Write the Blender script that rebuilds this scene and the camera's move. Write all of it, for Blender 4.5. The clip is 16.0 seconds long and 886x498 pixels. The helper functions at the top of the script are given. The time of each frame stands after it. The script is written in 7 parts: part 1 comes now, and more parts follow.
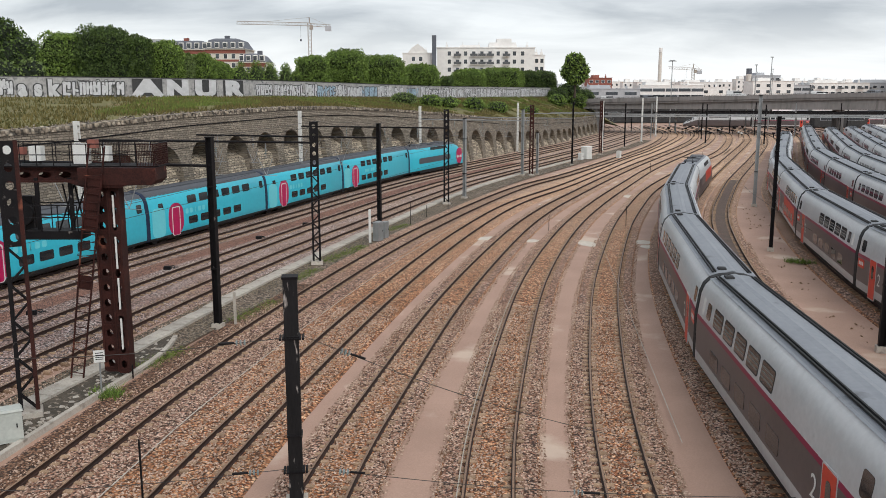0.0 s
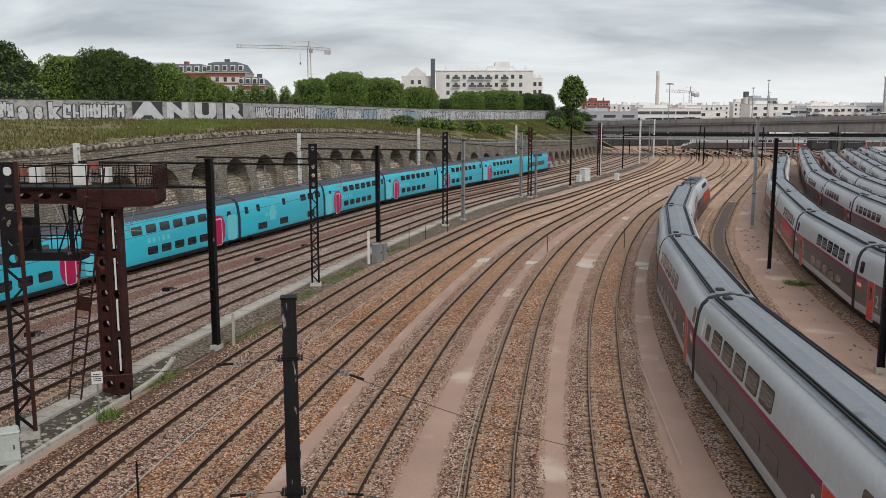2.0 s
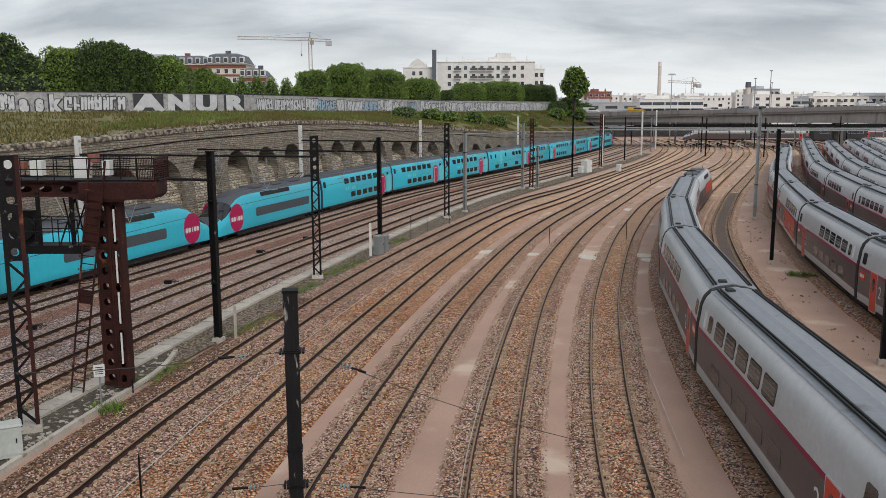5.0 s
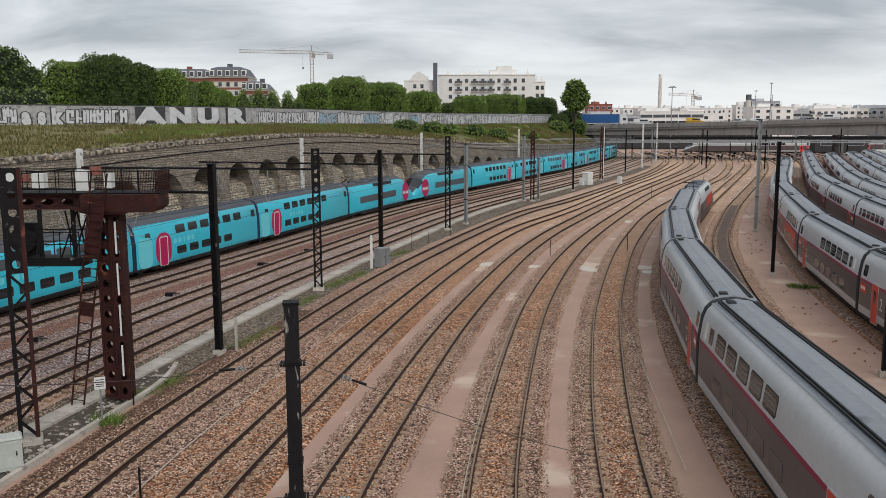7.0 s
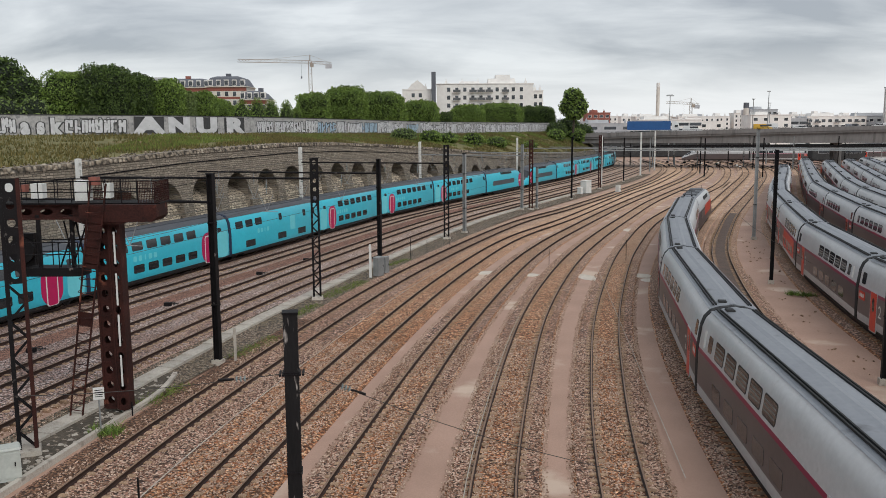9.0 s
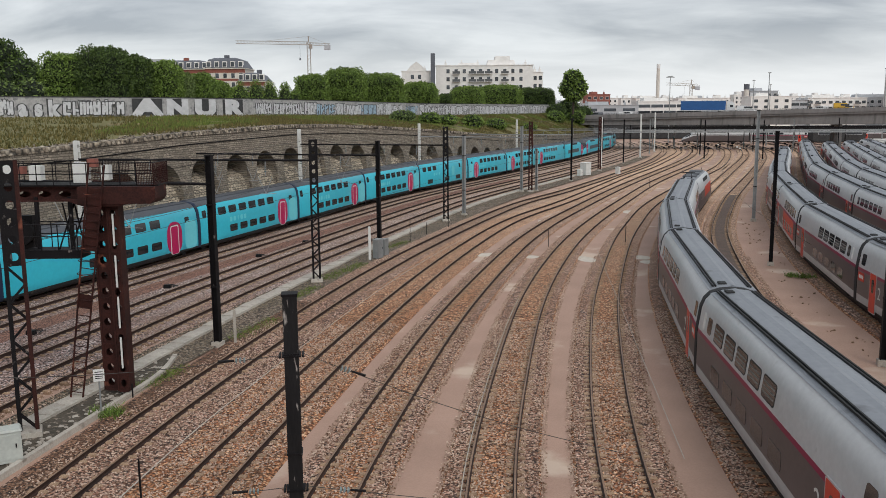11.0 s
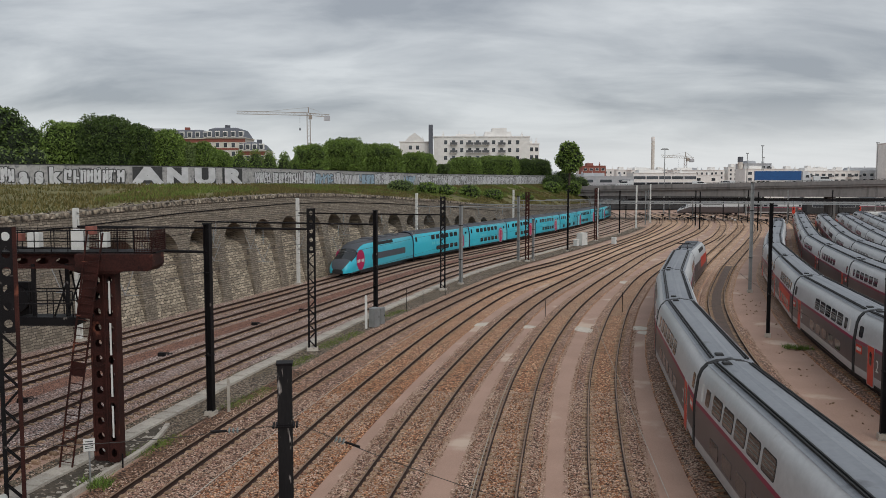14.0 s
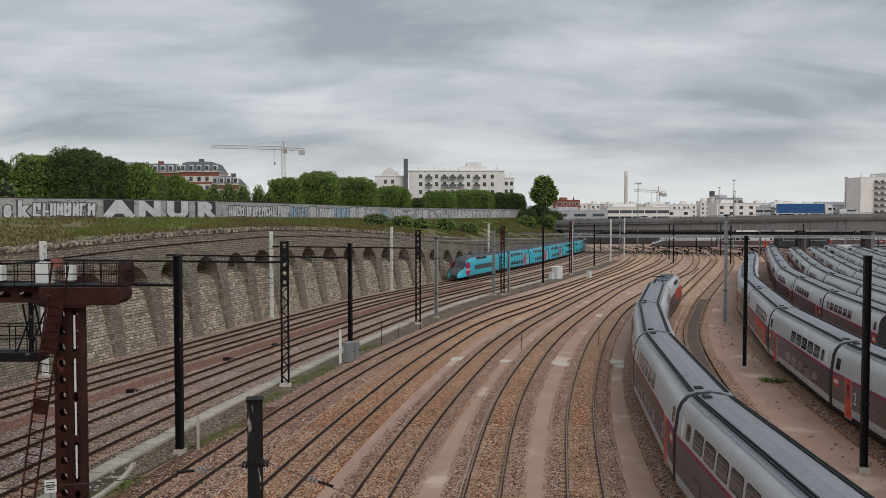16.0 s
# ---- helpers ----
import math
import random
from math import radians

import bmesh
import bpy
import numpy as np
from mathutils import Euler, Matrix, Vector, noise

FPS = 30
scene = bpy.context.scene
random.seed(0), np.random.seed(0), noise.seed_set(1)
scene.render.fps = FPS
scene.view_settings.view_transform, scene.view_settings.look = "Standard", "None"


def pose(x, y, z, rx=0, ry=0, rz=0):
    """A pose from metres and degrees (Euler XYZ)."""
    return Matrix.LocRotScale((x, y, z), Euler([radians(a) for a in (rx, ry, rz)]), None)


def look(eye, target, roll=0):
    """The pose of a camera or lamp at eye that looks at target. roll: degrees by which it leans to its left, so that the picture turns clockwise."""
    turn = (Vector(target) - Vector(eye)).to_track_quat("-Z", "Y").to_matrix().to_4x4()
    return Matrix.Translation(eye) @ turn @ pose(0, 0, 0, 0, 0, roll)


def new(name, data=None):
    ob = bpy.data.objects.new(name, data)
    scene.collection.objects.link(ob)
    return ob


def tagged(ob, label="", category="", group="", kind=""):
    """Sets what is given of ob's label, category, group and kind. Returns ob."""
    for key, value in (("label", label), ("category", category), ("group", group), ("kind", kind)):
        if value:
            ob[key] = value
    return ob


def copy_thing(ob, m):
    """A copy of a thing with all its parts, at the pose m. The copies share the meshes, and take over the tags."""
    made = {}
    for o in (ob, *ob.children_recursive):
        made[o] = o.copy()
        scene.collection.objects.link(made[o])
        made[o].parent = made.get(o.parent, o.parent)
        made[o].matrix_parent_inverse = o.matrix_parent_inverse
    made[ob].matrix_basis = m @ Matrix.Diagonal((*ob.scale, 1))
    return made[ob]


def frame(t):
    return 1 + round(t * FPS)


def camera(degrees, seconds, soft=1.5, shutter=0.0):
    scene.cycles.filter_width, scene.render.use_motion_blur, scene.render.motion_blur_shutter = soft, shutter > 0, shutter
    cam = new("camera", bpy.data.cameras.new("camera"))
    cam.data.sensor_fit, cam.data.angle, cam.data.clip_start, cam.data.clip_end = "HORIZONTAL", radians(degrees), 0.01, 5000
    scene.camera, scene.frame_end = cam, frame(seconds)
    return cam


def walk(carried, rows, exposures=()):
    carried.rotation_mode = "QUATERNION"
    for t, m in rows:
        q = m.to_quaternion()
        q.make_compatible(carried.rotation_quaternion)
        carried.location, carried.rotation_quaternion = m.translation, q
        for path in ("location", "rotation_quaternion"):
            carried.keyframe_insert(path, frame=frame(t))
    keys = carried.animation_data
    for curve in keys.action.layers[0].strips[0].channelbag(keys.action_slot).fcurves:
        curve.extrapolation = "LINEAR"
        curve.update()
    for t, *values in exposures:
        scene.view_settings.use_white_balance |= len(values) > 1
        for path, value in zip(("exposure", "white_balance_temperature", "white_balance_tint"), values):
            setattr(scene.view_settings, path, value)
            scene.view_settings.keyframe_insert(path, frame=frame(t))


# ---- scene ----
cam = camera(54.4, 16.0, soft=0.6)
PATH = [
    (0, (-0.007, 0.071, 11.79), (-0.007, 2.039, 11.432), 0.0),
    (0.5, (-0.011, 0.084, 11.79), (-0.011, 2.053, 11.438), 0.0),
    (1, (-0.009, 0.085, 11.778), (-0.008, 2.054, 11.428), -0.0),
    (1.5, (-0.005, 0.055, 11.78), (-0.005, 2.026, 11.442), -0.0),
    (2, (-0.005, -0.004, 11.752), (-0.002, 1.972, 11.445), -0.0),
    (2.5, (-0.02, 0.067, 11.794), (-0.018, 2.041, 11.475), -0.1),
    (3, (-0.015, 0.092, 11.778), (-0.014, 2.064, 11.448), -0.1),
    (3.5, (-0.014, 0.073, 11.771), (-0.013, 2.043, 11.425), -0.1),
    (4, (-0.01, 0.083, 11.779), (-0.01, 2.054, 11.441), -0.1),
    (6.5, (0.009, 0.048, 11.769), (0.006, 2.024, 11.457), -0.2),
    (7, (0.015, 0.037, 11.771), (0.011, 2.014, 11.473), -0.2),
    (7.5, (0.01, 0.026, 11.779), (0.008, 2.006, 11.496), -0.2),
    (8, (0.005, 0.055, 11.798), (0.002, 2.035, 11.518), -0.2),
    (8.5, (0.009, 0.017, 11.799), (0.007, 1.997, 11.521), -0.3),
    (11, (0.009, 0.059, 11.763), (0.009, 2.034, 11.444), -0.4),
    (11.5, (-0.014, 0.077, 11.781), (-0.004, 2.042, 11.409), -0.1),
    (12, (-0.003, 0.053, 11.82), (0.006, 2.022, 11.47), -0.0),
    (12.5, (0.008, 0.041, 11.813), (0.017, 2.014, 11.488), -0.1),
    (13, (0.014, 0.01, 11.774), (0.023, 1.992, 11.509), -0.1),
    (13.5, (0.007, 0.027, 11.794), (0.016, 2.016, 11.578), -0.1),
    (14, (0.015, 0.016, 11.785), (0.023, 2.009, 11.625), 0.0),
    (14.5, (0.012, -0.037, 11.775), (0.024, 1.956, 11.613), 0.4),
    (15, (0.024, 0.012, 11.766), (0.036, 2.008, 11.651), 0.3),
    (15.5, (-0.018, 0.256, 11.772), (0.01, 2.253, 11.668), 0.3),
    (16, (-0.013, 0.592, 11.665), (0.053, 2.59, 11.584), -0.0),
]
walk(cam, [(t, look(eye, target, roll)) for t, eye, target, roll in PATH],
     exposures=((0, 0.34), (0.5, 0.34), (1.5, 0.25), (2.0, 0.11), (3.0, 0.14), (4.2, 0.11), (8.0, 0.12), (11.0, 0.11), (12.5, 0.12), (13.5, -0.03), (14.0, -0.16), (15.0, -0.16), (16.0, -0.16)))

# ---- light ----
world = bpy.data.worlds.new("sky")
scene.world = world
world.use_nodes = True
wn, wl = world.node_tree.nodes, world.node_tree.links
wn.clear()


def wnode(kind, **values):
    n = wn.new(kind)
    for key, value in values.items():
        n.inputs[key].default_value = value
    return n


w_out = wn.new("ShaderNodeOutputWorld")
w_bg = wnode("ShaderNodeBackground", Strength=1.0)
w_sky = wn.new("ShaderNodeTexSky")
w_sky.sky_type, w_sky.sun_disc = "NISHITA", False
w_sky.sun_elevation, w_sky.sun_rotation = radians(43), radians(152)
w_tc = wn.new("ShaderNodeTexCoord")
w_sep = wn.new("ShaderNodeSeparateXYZ")
wl.new(w_tc.outputs["Generated"], w_sep.inputs[0])
w_up = wn.new("ShaderNodeMath")
w_up.operation = "MAXIMUM"
w_up.inputs[1].default_value = 0.0
wl.new(w_sep.outputs["Z"], w_up.inputs[0])
w_add = wn.new("ShaderNodeMath")
w_add.operation = "ADD"
w_add.inputs[1].default_value = 0.25
wl.new(w_up.outputs[0], w_add.inputs[0])
w_comb = wn.new("ShaderNodeCombineXYZ")
for axis in "XY":
    d = wn.new("ShaderNodeMath")
    d.operation = "DIVIDE"
    wl.new(w_sep.outputs[axis], d.inputs[0])
    wl.new(w_add.outputs[0], d.inputs[1])
    wl.new(d.outputs[0], w_comb.inputs[axis])
w_noise = wnode("ShaderNodeTexNoise", Scale=2.6, Detail=9.0, Roughness=0.54, Distortion=0.35)
w_long = wn.new("ShaderNodeVectorMath")
w_long.operation = "MULTIPLY"
w_long.inputs[1].default_value = (0.55, 1.0, 1.0)
wl.new(w_comb.outputs[0], w_long.inputs[0])
wl.new(w_long.outputs[0], w_noise.inputs["Vector"])
w_ramp = wn.new("ShaderNodeValToRGB")
w_ramp.color_ramp.elements[0].position, w_ramp.color_ramp.elements[0].color = 0.34, (0.34, 0.365, 0.40, 1)
w_ramp.color_ramp.elements[1].position, w_ramp.color_ramp.elements[1].color = 0.66, (0.66, 0.685, 0.705, 1)
wl.new(w_noise.outputs["Fac"], w_ramp.inputs[0])
# bright strip of thinner cloud low over the horizon
w_low = wn.new("ShaderNodeMapRange")
w_low.inputs["From Min"].default_value, w_low.inputs["From Max"].default_value = 0.015, 0.085
w_low.inputs["To Min"].default_value, w_low.inputs["To Max"].default_value = 0.8, 0.0
wl.new(w_up.outputs[0], w_low.inputs["Value"])
w_mix = wn.new("ShaderNodeMixRGB")
w_mix.inputs[2].default_value = (0.80, 0.82, 0.84, 1)
wl.new(w_low.outputs[0], w_mix.inputs[0])
wl.new(w_ramp.outputs[0], w_mix.inputs[1])
w_tint = wn.new("ShaderNodeMixRGB")
w_tint.blend_type = "ADD"
w_tint.inputs[0].default_value = 0.012
wl.new(w_mix.outputs[0], w_tint.inputs[1])
wl.new(w_sky.outputs[0], w_tint.inputs[2])
wl.new(w_tint.outputs[0], w_bg.inputs["Color"])
wl.new(w_bg.outputs[0], w_out.inputs["Surface"])

sun = new("sun", bpy.data.lights.new("sun", "SUN"))
sun.data.energy, sun.data.angle, sun.data.color = 1.5, radians(35), (1.0, 0.97, 0.92)
sun.matrix_world = look((25, -47, 50), (0, 0, 0))


# ---- materials ----
def material(name, base, second=None, scale=3.0, fine=40.0, rough=0.8, metal=0.0, bump=0.2, bump_size=0.02, mixed=0.5,
             stretch=(1, 1, 1), vary=0.0, spots=None, spot_size=0.5, spot_edge=0.6, specular=0.5):
    """Two scales of variation in the object's own space, fine relief, and spots of dirt or wear."""
    m = bpy.data.materials.new(name)
    m.use_nodes = True
    nodes, links = m.node_tree.nodes, m.node_tree.links
    bsdf = nodes["Principled BSDF"]
    second = second or tuple(c * 0.75 for c in base)
    tc = nodes.new("ShaderNodeTexCoord")
    mp = nodes.new("ShaderNodeMapping")
    mp.inputs["Scale"].default_value = stretch
    links.new(tc.outputs["Object"], mp.inputs["Vector"])
    n1, n2 = nodes.new("ShaderNodeTexNoise"), nodes.new("ShaderNodeTexNoise")
    n1.inputs["Scale"].default_value, n1.inputs["Detail"].default_value = 1.0 / scale, 5
    n2.inputs["Scale"].default_value, n2.inputs["Detail"].default_value = fine, 3
    for n in (n1, n2):
        links.new(mp.outputs[0], n.inputs["Vector"])
    avg = nodes.new("ShaderNodeMixRGB")
    avg.inputs[0].default_value = mixed
    links.new(n1.outputs["Fac"], avg.inputs[1])
    links.new(n2.outputs["Fac"], avg.inputs[2])
    ramp = nodes.new("ShaderNodeValToRGB")
    ramp.color_ramp.elements[0].position, ramp.color_ramp.elements[1].position = 0.36, 0.64
    ramp.color_ramp.elements[0].color, ramp.color_ramp.elements[1].color = (*second, 1), (*base, 1)
    links.new(avg.outputs[0], ramp.inputs[0])
    col = ramp.outputs[0]
    if spots:
        n3 = nodes.new("ShaderNodeTexNoise")
        n3.inputs["Scale"].default_value, n3.inputs["Detail"].default_value = 1.0 / spot_size, 6
        links.new(mp.outputs[0], n3.inputs["Vector"])
        r3 = nodes.new("ShaderNodeValToRGB")
        r3.color_ramp.elements[0].position, r3.color_ramp.elements[1].position = spot_edge, spot_edge + 0.08
        links.new(n3.outputs["Fac"], r3.inputs[0])
        mx = nodes.new("ShaderNodeMixRGB")
        mx.inputs[2].default_value = (*spots, 1)
        links.new(r3.outputs[0], mx.inputs[0])
        links.new(col, mx.inputs[1])
        col = mx.outputs[0]
    if vary:
        info = nodes.new("ShaderNodeObjectInfo")
        hsv = nodes.new("ShaderNodeHueSaturation")
        mr = nodes.new("ShaderNodeMapRange")
        mr.inputs["To Min"].default_value, mr.inputs["To Max"].default_value = 1 - vary, 1 + vary
        links.new(info.outputs["Random"], mr.inputs["Value"])
        links.new(mr.outputs[0], hsv.inputs["Value"])
        links.new(col, hsv.inputs["Color"])
        col = hsv.outputs[0]
    links.new(col, bsdf.inputs["Base Color"])
    bsdf.inputs["Roughness"].default_value, bsdf.inputs["Metallic"].default_value = rough, metal
    bsdf.inputs["Specular IOR Level"].default_value = specular
    if bump:
        b = nodes.new("ShaderNodeBump")
        b.inputs["Strength"].default_value, b.inputs["Distance"].default_value = bump, bump_size
        links.new(n2.outputs["Fac"], b.inputs["Height"])
        links.new(b.outputs[0], bsdf.inputs["Normal"])
    return m


def pale_by_distance(nodes, links, tc, colour, bsdf, amount, tone=(0.62, 0.43, 0.30)):
    """Paints the brightness of ballast seen at a grazing angle: a sandy tone that grows towards the station throat, in
    uneven patches.
    """
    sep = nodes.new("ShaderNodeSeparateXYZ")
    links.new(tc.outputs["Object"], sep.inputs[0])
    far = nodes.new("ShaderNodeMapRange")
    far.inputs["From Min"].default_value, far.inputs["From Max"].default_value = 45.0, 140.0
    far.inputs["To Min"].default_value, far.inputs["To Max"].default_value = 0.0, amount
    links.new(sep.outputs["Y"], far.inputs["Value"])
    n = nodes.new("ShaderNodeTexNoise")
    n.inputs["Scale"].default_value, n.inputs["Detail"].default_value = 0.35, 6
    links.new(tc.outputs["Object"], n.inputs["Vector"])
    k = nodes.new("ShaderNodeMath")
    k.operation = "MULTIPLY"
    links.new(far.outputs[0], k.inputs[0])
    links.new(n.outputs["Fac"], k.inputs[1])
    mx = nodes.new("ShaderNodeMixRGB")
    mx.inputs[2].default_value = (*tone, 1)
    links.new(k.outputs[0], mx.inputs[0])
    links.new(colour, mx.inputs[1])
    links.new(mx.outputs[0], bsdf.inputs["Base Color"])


def stones(name, colours, size, big=None, big_scale=4.0, bump=0.8, rough=0.9, paling=0.0):
    """Broken stone: cells of several colours with shade painted into the gaps, and larger patches of another tone
    (big).
    """
    m = bpy.data.materials.new(name)
    m.use_nodes = True
    nodes, links = m.node_tree.nodes, m.node_tree.links
    bsdf = nodes["Principled BSDF"]
    tc = nodes.new("ShaderNodeTexCoord")
    vo = nodes.new("ShaderNodeTexVoronoi")
    vo.inputs["Scale"].default_value = 1.0 / size
    vo.inputs["Randomness"].default_value = 1.0
    links.new(tc.outputs["Object"], vo.inputs["Vector"])
    sep = nodes.new("ShaderNodeSeparateColor")
    links.new(vo.outputs["Color"], sep.inputs[0])
    ramp = nodes.new("ShaderNodeValToRGB")
    ramp.color_ramp.interpolation = "CONSTANT"
    while len(ramp.color_ramp.elements) < len(colours):
        ramp.color_ramp.elements.new(0.5)
    for i, (e, c) in enumerate(zip(ramp.color_ramp.elements, colours)):
        e.position, e.color = i / len(colours), (*c, 1)
    links.new(sep.outputs[0], ramp.inputs[0])
    col = ramp.outputs[0]
    if big:
        n = nodes.new("ShaderNodeTexNoise")
        n.inputs["Scale"].default_value, n.inputs["Detail"].default_value = 1.0 / big_scale, 8
        n.inputs["Roughness"].default_value = 0.65
        links.new(tc.outputs["Object"], n.inputs["Vector"])
        r = nodes.new("ShaderNodeValToRGB")
        r.color_ramp.elements[0].position, r.color_ramp.elements[1].position = 0.38, 0.66
        r.color_ramp.elements[0].color, r.color_ramp.elements[1].color = (0, 0, 0, 1), (0.8, 0.8, 0.8, 1)
        links.new(n.outputs["Fac"], r.inputs[0])
        mx = nodes.new("ShaderNodeMixRGB")
        mx.inputs[2].default_value = (*big, 1)
        links.new(r.outputs[0], mx.inputs[0])
        links.new(col, mx.inputs[1])
        col = mx.outputs[0]
    mot = nodes.new("ShaderNodeTexNoise")
    mot.inputs["Scale"].default_value, mot.inputs["Detail"].default_value, mot.inputs["Roughness"].default_value = 2.6, 5, 0.7
    links.new(tc.outputs["Object"], mot.inputs["Vector"])
    mv = nodes.new("ShaderNodeMapRange")
    mv.inputs["From Min"].default_value, mv.inputs["From Max"].default_value = 0.32, 0.68
    mv.inputs["To Min"].default_value, mv.inputs["To Max"].default_value = 0.74, 1.22
    links.new(mot.outputs["Fac"], mv.inputs["Value"])
    hv = nodes.new("ShaderNodeHueSaturation")
    links.new(mv.outputs[0], hv.inputs["Value"])
    links.new(col, hv.inputs["Color"])
    col = hv.outputs[0]
    # contact shade between stones: colour multiplied down towards the cell edges
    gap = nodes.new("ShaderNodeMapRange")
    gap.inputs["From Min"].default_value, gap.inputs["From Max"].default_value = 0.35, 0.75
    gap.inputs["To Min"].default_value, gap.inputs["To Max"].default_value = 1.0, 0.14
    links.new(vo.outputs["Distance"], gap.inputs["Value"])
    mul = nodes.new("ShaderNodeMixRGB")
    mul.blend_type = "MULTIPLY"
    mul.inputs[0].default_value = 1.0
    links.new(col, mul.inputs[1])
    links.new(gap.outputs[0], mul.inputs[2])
    # far brightening is mixed into the stone colour here
    pale_by_distance(nodes, links, tc, mul.outputs[0], bsdf, paling)
    bsdf.inputs["Roughness"].default_value = rough
    b = nodes.new("ShaderNodeBump")
    b.invert = True
    b.inputs["Strength"].default_value, b.inputs["Distance"].default_value = bump, size * 0.6
    links.new(vo.outputs["Distance"], b.inputs["Height"])
    links.new(b.outputs[0], bsdf.inputs["Normal"])
    return m


def masonry(name, light, dark, joint, long, high, spread=0.5, stains=None):
    """Coursed rubble on a wall that runs along y: blocks of varied tone with recessed joints, and larger stains."""
    m = bpy.data.materials.new(name)
    m.use_nodes = True
    nodes, links = m.node_tree.nodes, m.node_tree.links
    bsdf = nodes["Principled BSDF"]
    tc = nodes.new("ShaderNodeTexCoord")
    warp = nodes.new("ShaderNodeTexNoise")
    warp.inputs["Scale"].default_value, warp.inputs["Detail"].default_value = 2.2, 2
    links.new(tc.outputs["Object"], warp.inputs["Vector"])
    add = nodes.new("ShaderNodeMixRGB")
    add.blend_type = "ADD"
    add.inputs[0].default_value = high * 1.1
    links.new(tc.outputs["Object"], add.inputs[1])
    links.new(warp.outputs["Color"], add.inputs[2])
    sep, comb = nodes.new("ShaderNodeSeparateXYZ"), nodes.new("ShaderNodeCombineXYZ")
    links.new(add.outputs[0], sep.inputs[0])
    links.new(sep.outputs["Y"], comb.inputs["X"])
    links.new(sep.outputs["Z"], comb.inputs["Y"])
    course = nodes.new("ShaderNodeTexBrick")
    course.inputs["Color1"].default_value, course.inputs["Color2"].default_value, course.inputs["Mortar"].default_value = (0, 0, 0, 1), (1, 1, 1, 1), (0, 0, 0, 1)
    course.inputs["Scale"].default_value, course.inputs["Brick Width"].default_value, course.inputs["Row Height"].default_value = 1.0, long, high
    course.inputs["Mortar Size"].default_value, course.inputs["Mortar Smooth"].default_value = 0.03, 0.5
    course.offset_frequency, course.squash, course.squash_frequency = 2, 1.5, 3
    links.new(comb.outputs[0], course.inputs["Vector"])
    grain = nodes.new("ShaderNodeTexNoise")
    grain.inputs["Scale"].default_value, grain.inputs["Detail"].default_value = 2.5, 6
    links.new(tc.outputs["Object"], grain.inputs["Vector"])
    both = nodes.new("ShaderNodeMixRGB")
    both.inputs[0].default_value = 0.45
    links.new(course.outputs["Color"], both.inputs[1])
    links.new(grain.outputs["Fac"], both.inputs[2])
    tone = nodes.new("ShaderNodeValToRGB")
    tone.color_ramp.elements[0].position, tone.color_ramp.elements[1].position = 0.18, 0.82
    tone.color_ramp.elements[0].color, tone.color_ramp.elements[1].color = (*dark, 1), (*light, 1)
    links.new(both.outputs[0], tone.inputs[0])
    gap = nodes.new("ShaderNodeMath")
    gap.operation = "SUBTRACT"
    gap.inputs[0].default_value = 1.0
    links.new(course.outputs["Fac"], gap.inputs[1])
    br = nodes.new("ShaderNodeMixRGB")
    br.inputs[1].default_value = (*joint, 1)
    links.new(gap.outputs[0], br.inputs[0])
    links.new(tone.outputs[0], br.inputs[2])
    n = nodes.new("ShaderNodeTexNoise")
    n.inputs["Scale"].default_value, n.inputs["Detail"].default_value, n.inputs["Roughness"].default_value = 0.5, 9, 0.75
    links.new(tc.outputs["Object"], n.inputs["Vector"])
    r = nodes.new("ShaderNodeValToRGB")
    r.color_ramp.elements[0].position, r.color_ramp.elements[1].position = 0.40, 0.68
    r.color_ramp.elements[0].color, r.color_ramp.elements[1].color = (0, 0, 0, 1), (spread, spread, spread, 1)
    links.new(n.outputs["Fac"], r.inputs[0])
    mx = nodes.new("ShaderNodeMixRGB")
    mx.inputs[2].default_value = (*(stains or joint), 1)
    links.new(r.outputs[0], mx.inputs[0])
    links.new(br.outputs[0], mx.inputs[1])
    links.new(mx.outputs[0], bsdf.inputs["Base Color"])
    bsdf.inputs["Roughness"].default_value = 0.95
    b = nodes.new("ShaderNodeBump")
    b.inputs["Strength"].default_value, b.inputs["Distance"].default_value = 0.8, 0.06
    links.new(gap.outputs[0], b.inputs["Height"])
    links.new(b.outputs[0], bsdf.inputs["Normal"])
    return m


M_GRIT = material("pink grit", (0.455, 0.291, 0.220), (0.345, 0.217, 0.162), scale=3.5, fine=22, rough=0.72, bump=0.5, bump_size=0.03,
                  spots=(0.56, 0.43, 0.34), spot_size=5.0, spot_edge=0.58)
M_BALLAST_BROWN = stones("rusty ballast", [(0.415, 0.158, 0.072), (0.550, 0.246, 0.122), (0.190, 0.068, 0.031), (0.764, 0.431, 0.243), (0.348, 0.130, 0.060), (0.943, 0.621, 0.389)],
                         0.10, big=(0.415, 0.175, 0.072), big_scale=7.0, paling=1.5)
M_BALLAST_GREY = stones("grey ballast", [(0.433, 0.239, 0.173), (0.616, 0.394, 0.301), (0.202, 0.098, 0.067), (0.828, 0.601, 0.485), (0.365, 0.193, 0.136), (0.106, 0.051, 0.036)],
                        0.10, big=(0.347, 0.169, 0.098), big_scale=6.0, paling=1.3)
M_BALLAST_MAIN = stones("main line ballast", [(0.455, 0.327, 0.291), (0.614, 0.480, 0.442), (0.198, 0.124, 0.104), (0.812, 0.693, 0.655), (0.356, 0.238, 0.203)], 0.10, big=(0.337, 0.202, 0.162), big_scale=4.0, paling=0.8)
